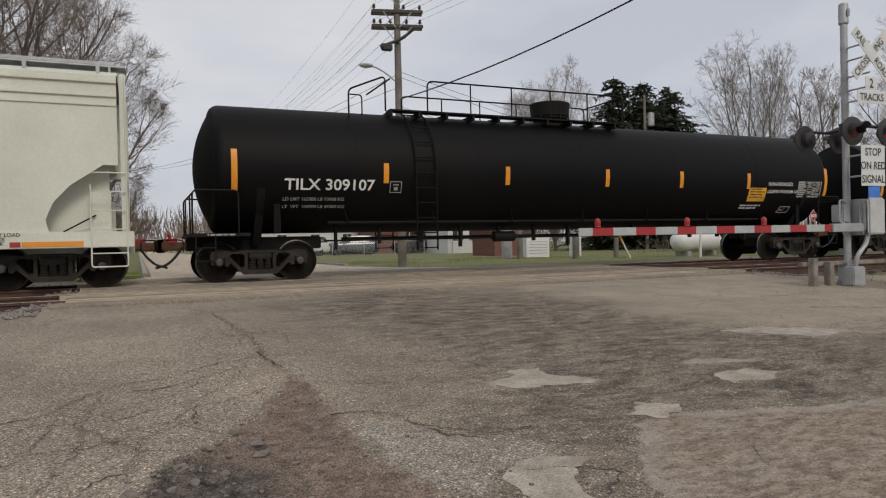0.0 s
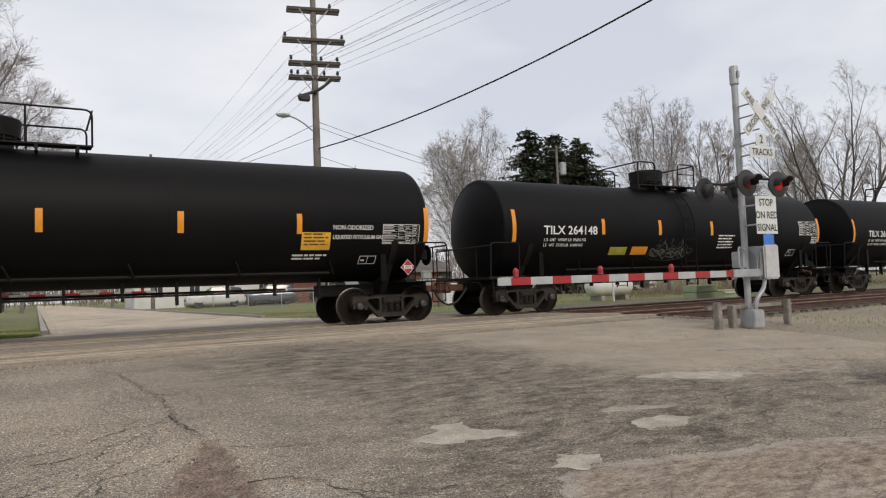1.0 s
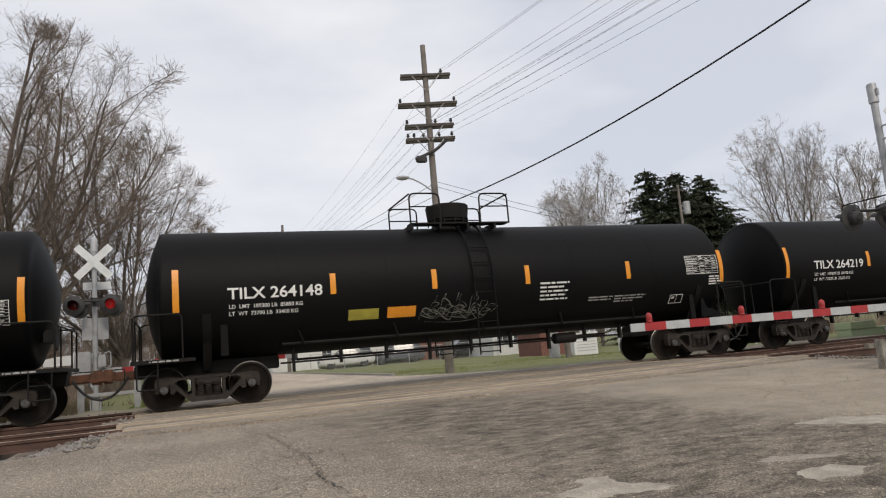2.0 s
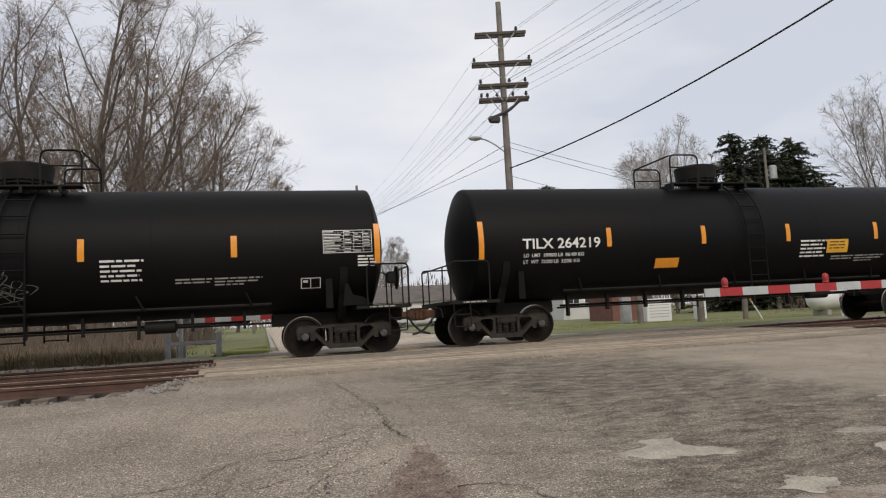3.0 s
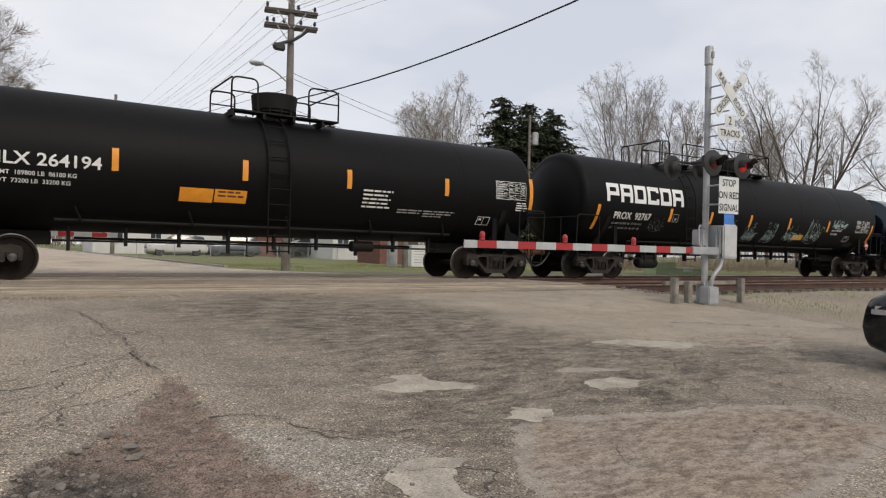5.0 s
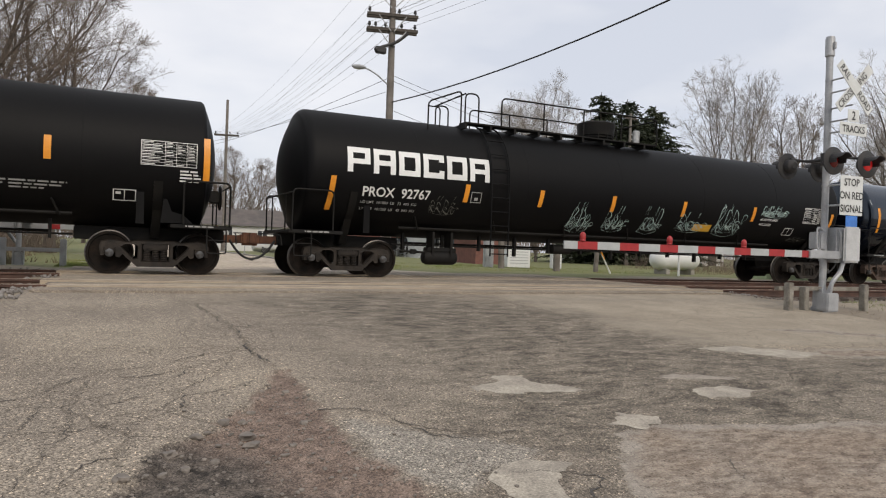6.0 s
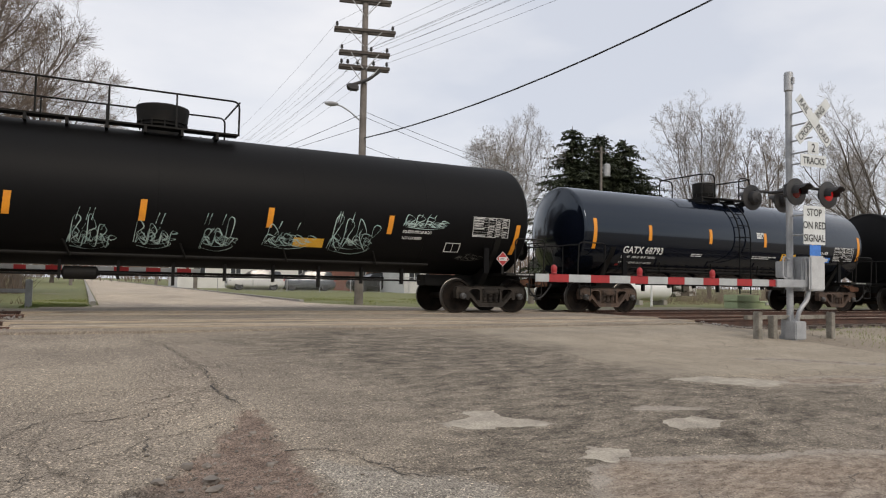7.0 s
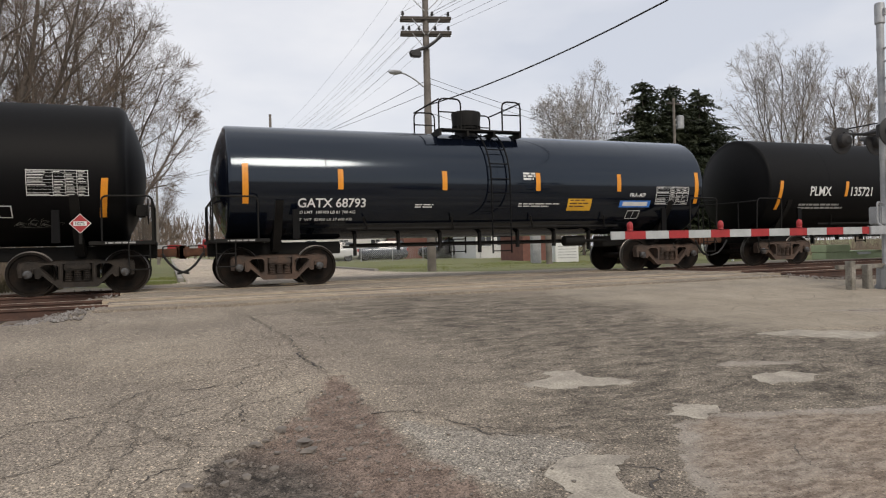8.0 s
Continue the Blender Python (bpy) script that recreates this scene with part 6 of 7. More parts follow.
def signal(x, y, zg, turn, label, worded, arm_len, lit_pair, height=5.45, buck=4.30):
    """A mast with crossbuck, flashing lamps, gate mechanism and lowered arm."""
    sg = empty("crossing_signal", pose(x, y, zg, 0, 0, turn), label, "crossing signal", "crossing signals")
    bm = bmesh.new()
    cyl(bm, (0, 0, 0.1), (0, 0, height - 0.35), 0.066, None, 20)
    part("mast", bm, ALU, sg)
    bm = bmesh.new()
    lathe(bm, [(height - 0.42, 0.075), (height - 0.40, 0.09), (height - 0.06, 0.09), (height - 0.02, 0.08), (height, 0.03)], "z", 20)
    box(bm, -0.03, -0.13, height - 0.28, 0.03, -0.09, height - 0.14, 0.01)
    part("bell", bm, ALU, sg)
    bm = bmesh.new()
    box(bm, -0.15, -0.15, -0.15, 0.15, 0.15, 0.03, 0.02)
    for a in (-1, 1):
        box(bm, a * 0.12 - 0.015, -0.11, 0.03, a * 0.12 + 0.015, 0.11, 0.40, 0.005)
    box(bm, -0.09, -0.09, 0.02, 0.09, 0.09, 0.36, 0.02)
    part("base", bm, ALU, sg)
    crossbuck(sg, buck, -0.55 if worded else 0.12, 0 if worded else 180, worded)
    for z in (4.55, 4.3, 3.98, 3.72, 3.5, 2.45, 2.05):
        bm = bmesh.new()
        cyl(bm, (0, 0, z), (0, -0.54, z), 0.018, None, 8)
        lathe(bm, [(z - 0.02, 0.072), (z + 0.02, 0.072)], "z", 16)
        part("sign_bracket", bm, ALU, sg)
    if worded:
        sign_plate(sg, 0, -0.56, 3.76, 0.30, 0.24, ("2",), 0.24)
        sign_plate(sg, 0, -0.565, 3.50, 0.72, 0.24, ("TRACKS",), 0.19)
        sign_plate(sg, 0, -0.57, 2.22, 0.60, 0.76, ("STOP", "ON RED", "SIGNAL"), 0.20)
        bm = bmesh.new()
        box(bm, -0.13, -0.576, 1.62, 0.17, -0.566, 1.83)
        part("blue_plate", bm, BLUE, sg, "small blue notice plate")
    else:
        sign_plate(sg, 0, -0.56, 3.5, 0.72, 0.22, (), 0.19)
        bm = bmesh.new()
        box(bm, -0.33, -0.10, 1.95, 0.33, -0.085, 2.55)
        part("sign_back", bm, ALU, sg)
    # lamp arms and four lamps
    bm = bmesh.new()
    for yy in (-0.42, 0.42):
        cyl(bm, (-0.5, yy, 2.98), (0.5, yy, 2.98), 0.03, None, 10)
    cyl(bm, (0, -0.42, 2.98), (0, 0.42, 2.98), 0.035, None, 10)
    lathe(bm, [(2.86, 0.11), (3.1, 0.11)], "z", 16)
    part("lamp_arm", bm, LAMP_BLACK, sg)
    for i, a in enumerate((-0.45, 0.45)):
        flasher(sg, a, -0.52, 2.86, 0, lit_pair == i)
        flasher(sg, a, 0.52, 2.86, 180, lit_pair == i + 5)
    # gate mechanism, conduit, counterweight and arm
    bm = bmesh.new()
    box(bm, 0.10, -0.22, 0.92, 0.50, 0.22, 1.62, 0.03)
    box(bm, 0.14, -0.26, 1.0, 0.46, -0.22, 1.54, 0.015)
    part("gate_mechanism", bm, ALU, sg)
    bm = bmesh.new()
    box(bm, 0.18, -0.33, 0.93, 0.62, -0.265, 1.64, 0.03)
    part("counterweight", bm, ALU_PALE, sg, "pale rounded housing door")
    bm = bmesh.new()
    pipe(bm, bend([(0.05, -0.12, 0.1), (-0.02, -0.2, 0.5), (0.2, -0.24, 0.75), (0.3, -0.2, 0.95)], 0.15), 0.045)
    part("conduit", bm, ALU, sg)
    bm = bmesh.new()
    pipe(bm, bend([(-0.2, -0.15, 1.55), (-0.36, -0.15, 1.62), (-0.38, -0.15, 1.2), (-0.15, -0.15, 1.1)], 0.08), 0.02, 6)
    box(bm, -0.26, -0.14, 1.18, -0.08, 0.14, 1.52, 0.02)
    part("arm_bracket", bm, ALU, sg)
    arm = empty("gate_arm", pose(-0.2, -0.2, 1.07))
    arm.parent = sg
    bm = bmesh.new()
    box(bm, -0.45, -0.05, -0.08, 0.35, 0.05, 0.08, 0.01)
    part("arm_root", bm, ALU, arm)
    x0, i = -arm_len, 0
    while x0 < -0.36:
        x1 = min(x0 + (0.26 if i == 0 else 0.39 if i % 2 else 0.45), -0.35)
        bm = bmesh.new()
        box(bm, x0, -0.014, -0.066, x1, 0.014, 0.066, 0.003)
        part("red_stripe" if i % 2 else "white_stripe", bm, RED if i % 2 else ARM_WHITE, arm)
        x0, i = x1, i + 1
    for xl in (-arm_len + 0.36, -arm_len + 2.15, -arm_len + 3.85):
        bm = bmesh.new()
        lathe(bm, [(0.066, 0.03), (0.078, 0.05), (0.10, 0.045), (0.11, 0.05), (0.18, 0.05), (0.205, 0.038), (0.225, 0.012)], "z", 14, (xl, 0, 0))
        part("gate_lamp", bm, RED, arm, "small red gate lamp")
    if not worded:
        bm = bmesh.new()
        prism(bm, [(0.05, 1.30), (1.30, 1.30), (1.30, 1.50), (0.9, 1.56), (0.05, 1.58)], -0.30, -0.24)
        bmesh.ops.recalc_face_normals(bm, faces=bm.faces[:])
        part("counterweight_arm", bm, PAINT_WHITE, sg, "white counterweight arm of the gate")
    return sg


right = signal(12.75, 9.22, -0.17, -4, "grey crossing signal mast with lowered red and white gate arm", True, 5.92, 1)
TIMBER_GREY = surface("weathered_timber", (0.27, 0.255, 0.22), (0.16, 0.145, 0.12), 0.9, 0, 4, 40, 0.003, 0.06, 0.3)
right_guard = empty("guard_rail", pose(12.75, 9.22, -0.18), "weathered timber guard rail round the signal mast", "guard rail")
for x, y, h_ in ((-1.1, -0.1, 0.52), (-0.66, -0.1, 0.44), (1.15, -0.1, 0.5)):
    bm = bmesh.new()
    box(bm, x - 0.065, y - 0.065, -0.1, x + 0.065, y + 0.065, h_, 0.012)
    part("post", bm, TIMBER_GREY, right_guard)
bm = bmesh.new()
box(bm, -1.3, -0.03, 0.36, 1.2, 0.07, 0.44, 0.01)
part("rail", bm, TIMBER_GREY, right_guard)
bm = bmesh.new()
box(bm, -0.35, -0.3, 0, -0.02, -0.05, 0.36, 0.02)
tagged(part("junction_box", bm, ALU, None, "", True, pose(12.62, 9.05, -0.2)), "small grey metal junction box at the mast foot", "junction box")

left = signal(-2.35, 21.4, -0.05, 180, "far crossing signal mast seen from behind with pale crossbuck", False, 5.2, 5, 4.8, 4.10)
left_guard = empty("guard_rail", pose(-1.8, 21.3, -0.06), "weathered timber guard rail by the far mast", "guard rail")
for x in (-0.9, 0.5):
    bm = bmesh.new()
    box(bm, x - 0.08, -0.08, -0.1, x + 0.08, 0.08, 0.75, 0.015)
    part("post", bm, ALU, left_guard)
bm = bmesh.new()
box(bm, -0.9, -0.05, 0.40, 0.5, 0.0, 0.50, 0.01)
part("rail", bm, ALU, left_guard)

gb = empty("battery_box", pose(24.75, 20.75, -0.2), "long pale green metal battery box with raised end", "equipment box")
bm = bmesh.new()
box(bm, 0, -0.35, 0.08, 3.3, 0.35, 0.42, 0.02)
part("body", bm, GREEN_BOX, gb)
bm = bmesh.new()
box(bm, -0.02, -0.37, 0.43, 1.36, 0.37, 0.72, 0.02)
part("lid", bm, GREEN_BOX, gb)
bm = bmesh.new()
box(bm, 1.38, -0.38, 0.423, 3.33, 0.38, 0.46, 0.01)
part("lid", bm, GREEN_BOX, gb)
bm = bmesh.new()
box(bm, 1.75, -0.42, 0.30, 2.5, -0.352, 0.40, 0.01)
part("name_plate", bm, SIGN_WHITE, gb)
for x in (0.3, 3.0):
    bm = bmesh.new()
    box(bm, x - 0.08, -0.3, -0.05, x + 0.08, 0.3, 0.08, 0.01)
    part("leg", bm, CONCRETE, gb)


# ---- poles and wires ----
def utility_pole(x, y, height, arms, turn, label, lamp=False):
    up = empty("utility_pole", pose(x, y, -0.1), label, "utility pole", "utility poles")
    bm = bmesh.new()
    n = 14
    prof = [(0, 0.17)] + [(height * k / n, 0.165 - 0.065 * k / n + 0.004 * noise.noise((x, y, k * 1.3))) for k in range(1, n + 1)]
    lathe(bm, prof, "z", 14)
    part("shaft", bm, WOOD, up)
    for z, length, pins in arms:
        a = empty("crossarm", pose(0, 0, z, 0, 0, turn))
        a.parent = up
        bm = bmesh.new()
        for y_ in (-0.17, 0.12):
            box(bm, -length / 2, y_, -0.06, length / 2, y_ + 0.09, 0.06, 0.012)
        part("beam", bm, WOOD_DARK, a)
        bm = bmesh.new()
        for s in (-1, 1):
            cyl(bm, (s * 0.05, -0.18, -0.62), (s * length * 0.27, -0.18, -0.04), 0.018, None, 6)
        part("brace", bm, ALU, a)
        for px in pins:
            bm = bmesh.new()
            lathe(bm, [(0.06, 0.02), (0.14, 0.02), (0.15, 0.055), (0.2, 0.06), (0.22, 0.045), (0.26, 0.05), (0.29, 0.03)], "z", 10, (px, 0, 0))
            part("insulator", bm, LAMP_BLACK, a)
    if lamp:
        la = empty("street_light", pose(0, 0, 7.25, 0, 0, 172))
        la.parent = up
        bm = bmesh.new()
        pipe(bm, bend([(0, 0, -0.42), (0.5, 0, -0.02), (0.85, 0, 0.16), (1.1, 0, 0.2)], 0.4, 6), 0.03)
        part("bracket", bm, ALU, la)
        bm = bmesh.new()
        lathe(bm, [(0.95, 0.05), (1.02, 0.09), (1.2, 0.13), (1.38, 0.10), (1.46, 0.03)], "x", 14, (0, 0, 0.22))
        for v in bm.verts:
            v.co.z = 0.22 + (v.co.z - 0.22) * (0.55 if v.co.z > 0.22 else 0.9)
        part("luminaire", bm, ALU, la)
        bm = bmesh.new()
        pipe(bm, bend([(-0.75, -0.3, 8.05), (-0.35, -0.2, 8.25), (0.1, -0.2, 8.45), (0.55, -0.25, 8.85)], 0.2), 0.06)
        box(bm, -0.72, -0.32, 7.95, -0.3, -0.12, 8.2, 0.04)
        part("cable_fitting", bm, LAMP_BLACK, up)
    return up


def transformer_pole(x, y, height):
    up = empty("utility_pole", pose(x, y, -0.1), "slim grey utility pole carrying a small can transformer", "utility pole", "utility poles")
    bm = bmesh.new()
    lathe(bm, [(0, 0.15), (height * 0.5, 0.13), (height, 0.10)], "z", 12)
    part("shaft", bm, WOOD, up)
    bm = bmesh.new()
    lathe(bm, [(height - 2.5, 0.26), (height - 2.45, 0.30), (height - 1.5, 0.30), (height - 1.42, 0.24), (height - 1.38, 0.05)], "z", 18, (0.52, -0.1, 0))
    part("transformer", bm, ALU, up)
    bm = bmesh.new()
    box(bm, -0.7, -0.08, height - 0.5, 0.7, 0.02, height - 0.38, 0.01)
    part("crossarm", bm, WOOD_DARK, up)
    bm = bmesh.new()
    box(bm, 0.05, -0.05, height - 2.2, 0.3, 0.02, height - 2.1)
    box(bm, 0.05, -0.05, height - 1.8, 0.3, 0.02, height - 1.7)
    part("bracket", bm, ALU, up)


transformer_pole(38.1, 45.0, 12.6)
PX, PY, ARM_TURN = 9.04, 24.17, -15
ARMS = [(11.50, 1.95, (0.62,)), (10.34, 2.3, (-1.05, 1.05)), (9.47, 1.9, (-0.85, 0.25, 0.85)), (8.93, 1.9, (-0.85, -0.62, -0.25, 0.35, 0.85))]
utility_pole(PX, PY, 12.78, ARMS, ARM_TURN, "tall weathered wooden utility pole with four crossarms", True)
utility_pole(7.85, 57.8, 12.3, ARMS[2:3], ARM_TURN, "distant wooden utility pole with crossarms")
utility_pole(7.9, 92, 11.6, ARMS[2:3], ARM_TURN, "distant wooden utility pole with crossarms")
utility_pole(-1.2, 80, 9.5, ARMS[3:3], ARM_TURN, "distant wooden utility pole beside the street")


def wire(name, a, b, sag, r, label):
    bm = bmesh.new()
    a, b = Vector(a), Vector(b)
    n = 20
    pipe(bm, [a.lerp(b, k / n) - Vector((0, 0, sag * 4 * (k / n) * (1 - k / n))) for k in range(n + 1)], r, 5)
    tagged(part(name, bm, CABLE), label, "cable", "overhead cables")


ct, st_ = math.cos(radians(ARM_TURN)), math.sin(radians(ARM_TURN))
for z, length, pins in ARMS:
    for px in pins:
        p = Vector((PX + px * ct, PY + px * st_, z + 0.16))
        wire("power_line", p, (p.x + 7.5, p.y - 50, p.z + 0.2), 0.9, 0.0045, "thin dark overhead power line")
        wire("power_line", p, (7.85 + px * ct, 57.8 + px * st_, 9.5), 0.7, 0.004, "thin dark overhead power line")
wire("feed_cable", (PX, PY, 6.15), (17, -4, 12.5), 1.6, 0.024, "thick black overhead feed cable")
for z0, z1, sg_ in ((7.2, 5.9, 0.4), (7.0, 5.7, 0.5), (5.9, 4.6, 0.6)):
    wire("service_cable", (PX, PY, z0), (34.5, 40.0, z1 + 1.8), sg_, 0.009, "thin overhead service cable")
wire("service_cable", (38.1, 45, 10.9), (72, 45, 10.9), 0.5, 0.016, "thin overhead service cable")
wire("service_cable", (PX, PY, 6.6), (-3, 60, 6.5), 0.6, 0.009, "thin overhead service cable")
wire("service_cable", (PX, PY, 7.1), (2, 60, 7.3), 0.6, 0.010, "thin overhead service cable")


# ---- trees ----
def tree_meshes(name, seed, height, spread, trunk, twig_mat, kids, droop=0.0, base=0.3, crown=None):
    """A bare tree: trunk and limbs in one mesh, fine twigs with buds in another. crown: the rounded outline, (half width, lowest, top)."""
    rg = random.Random(seed)
    wood_v, wood_f, twig_v, twig_f = [], [], [], []

    def tube(vs, fs, pts, r0, r1, seg):
        base_i = len(vs)
        n = len(pts)
        for i, p in enumerate(pts):
            d = (pts[min(i + 1, n - 1)] - pts[max(i - 1, 0)]).normalized()
            u = d.orthogonal().normalized()
            w = d.cross(u)
            r = r0 + (r1 - r0) * i / (n - 1)
            for k in range(seg):
                a = 2 * math.pi * k / seg
                vs.append(p + r * (math.cos(a) * u + math.sin(a) * w))
        for i in range(n - 1):
            for k in range(seg):
                a, b = base_i + i * seg + k, base_i + i * seg + (k + 1) % seg
                fs.append((a, b, b + seg, a + seg))

    def outside(q):
        wide, low, high = crown
        k = (q.z - (low + high) / 2) / ((high - low) / 2)
        edge = 1 + 0.16 * noise.noise((q.x * 0.3, q.y * 0.3, q.z * 0.3 + seed))
        return (q.x * q.x + q.y * q.y) / (wide * wide) + k * k > edge * edge and q.z > low

    def grow(p, d, length, r, level):
        n = (4, 8, 6, 4, 2)[level]
        pts = [p]
        q, e = p.copy(), d.copy()
        wild = (0.03, 0.07, 0.12, 0.14, 0.16)[level]
        lift = (0, 0.05, 0.07, 0.07, 0.05)[level] - droop * level * 0.05
        for i in range(n):
            e = (e + Vector((rg.gauss(0, wild), rg.gauss(0, wild), rg.gauss(lift, wild * 0.7)))).normalized()
            q = q + e * length / n
            pts.append(q)
            if crown and level and outside(q):
                break
        n = len(pts) - 1
        fine = level >= 3
        tube(twig_v if fine else wood_v, twig_f if fine else wood_f, pts, r, r * (0.8, 0.22, 0.3, 0.4, 0.4)[level], (8, 7, 5, 3, 3)[level])
        if level == 4:
            sprays(pts)
            return
        for k in range(kids[level]):
            if level == 0:
                t = 0.7 + 0.3 * k / kids[0]
                ang = (0.08 + 0.92 * ((k + rg.random() * 0.6) / kids[0])) * spread
                nl = height * (0.80 - 0.16 * (ang / spread) + rg.uniform(-0.05, 0.03)) - (0.3 * pts[-1].z if trunk > 3 else 0)
                nr = r * (rg.uniform(0.30, 0.46) if kids[0] > 9 else rg.uniform(0.42, 0.6))
            else:
                t = (0.26, 0.2, 0.15)[level - 1] + (0.74, 0.8, 0.85)[level - 1] * (k + rg.random() * 0.9) / kids[level]
                t = min(t, 0.99)
                ang = rg.uniform(0.5, 0.95) * (1.1 - 0.5 * t)
                nl = length * ((0.40, 0.44, 0.5)[level - 1] * (1.15 - 0.55 * t)) * rg.uniform(0.7, 1.25)
                nr = max(r * (1 - 0.72 * t) * 0.55, (0.024, 0.009, 0.0048)[level - 1])
            i = min(int(t * n), n - 1)
            s = pts[i].lerp(pts[i + 1], t * n - i)
            ax = (pts[i + 1] - pts[i]).normalized()
            side = ax.orthogonal().normalized()
            side.rotate(Matrix.Rotation(k * 2.4 + rg.random() * 1.0, 3, ax).to_quaternion())
            nd = (ax * math.cos(ang) + side * math.sin(ang)).normalized()
            grow(s, nd, nl, nr, level + 1)

    def sprays(pts):
        """Twiglets and swelling buds along the last shoots."""
        for k in range(8):
            i = rg.randrange(len(pts) - 1)
            p = pts[i].lerp(pts[i + 1], rg.random())
            ax = (pts[i + 1] - pts[i]).normalized()
            d = (ax + Vector((rg.gauss(0, 0.6), rg.gauss(0, 0.6), rg.gauss(0.15, 0.5)))).normalized()
            ln = rg.uniform(0.2, 0.62)
            w = d.cross(Vector((rg.gauss(0, 1), rg.gauss(0, 1), 0.3))).normalized() * 0.0042
            b0 = len(twig_v)
            e = p + d * ln
            twig_v.extend((p + w * 0.8, p - w * 0.8, e - w * 1.3, e + w * 1.3))
            twig_f.append((b0, b0 + 1, b0 + 2, b0 + 3))
            if k % 3 == 0:
                # a swelling bud cluster at the tip
                u = Vector((rg.gauss(0, 1), rg.gauss(0, 1), rg.gauss(0, 1))).normalized() * 0.017
                b0 = len(twig_v)
                twig_v.extend((e - u, e + d * 0.05 + w * 2, e + u))
                twig_f.append((b0, b0 + 1, b0 + 2))

    grow(Vector((0, 0, -0.2)), Vector((0.03, 0.02, 1)).normalized(), trunk, base, 0)
    out = []
    for nm, v, f in (("trunk", wood_v, wood_f), ("crown", twig_v, twig_f)):
        me = bpy.data.meshes.new(name + "_" + nm)
        me.from_pydata([tuple(p) for p in v], [], f)
        me.materials.append(BARK if nm == "trunk" else twig_mat)
        out.append(me)
    return out


def plant(meshes, x, y, scale, turn, label, name="bare_tree", z=-0.1):
    t = empty(name, Matrix.Translation((x, y, z)) @ pose(0, 0, 0, 0, 0, turn), label, "tree", "bare trees")
    t.scale = (scale, scale, scale)
    for nm, me in zip(("trunk", "crown"), meshes):
        o = new(nm, me)
        o.parent = t
    return t


MAPLE = tree_meshes("maple", 3, 16, 1.15, 2.4, TWIG, (12, 10, 8, 5), 0.0, 0.36, (7.2, 3.0, 15.4))
MAPLE_B = tree_meshes("maple_b", 8, 18, 1.28, 1.7, TWIG, (15, 11, 7, 5), 0.0, 0.42, (9.2, 2.0, 16.2))
BIRCH = tree_meshes("birch", 14, 17.5, 0.5, 3.2, TWIG_PALE, (7, 11, 7, 4), 0.1, 0.18, (5.2, 3.5, 17.6))
SHRUB = tree_meshes("shrub", 21, 17, 0.40, 0.8, TWIG_PALE, (14, 11, 6, 4), 0.0, 0.16, (4.6, 1.0, 16.0))
POPLAR = tree_meshes("poplar", 30, 15, 0.7, 3.0, TWIG, (6, 8, 6, 4), 0.0, 0.26, (3.4, 4.0, 15.2))
OAK = tree_meshes("oak", 41, 18, 1.0, 3.2, TWIG_PALE, (7, 9, 6, 4), 0.0, 0.34, (8.2, 4.0, 18.6))
L1 = "large bare spring maple with fine twigs and buds"
L2 = "bare pale birch behind the railway"
L3 = "bare multi-stemmed tree with upright branches"
for m, x, y, s, r, lb in (
        (MAPLE_B, -6.9, 33, 1.0, 20, L1), (MAPLE, -2.9, 39, 0.85, 75, L1), (MAPLE, -14.2, 36, 1.05, 200, L1), (MAPLE_B, -21, 36, 1.0, 260, L1),
        (SHRUB, 33.2, 51, 1.0, 40, L3), (BIRCH, 45.2, 40, 1.0, 10, L2), (POPLAR, 52.3, 40, 1.0, 140, L3), (OAK, 56.8, 32, 1.0, 70, L1),
        (BIRCH, 62, 38, 0.9, 40, L2), (OAK, 68, 26, 0.9, 300, L1),
        (MAPLE, 13.5, 95, 0.85, 10, L1), (POPLAR, 19, 105, 0.9, 100, L3), (MAPLE_B, -4, 110, 0.8, 250, L1), (MAPLE, -8, 90, 0.8, 60, L1)):
    plant(m, x, y, s, r, lb)


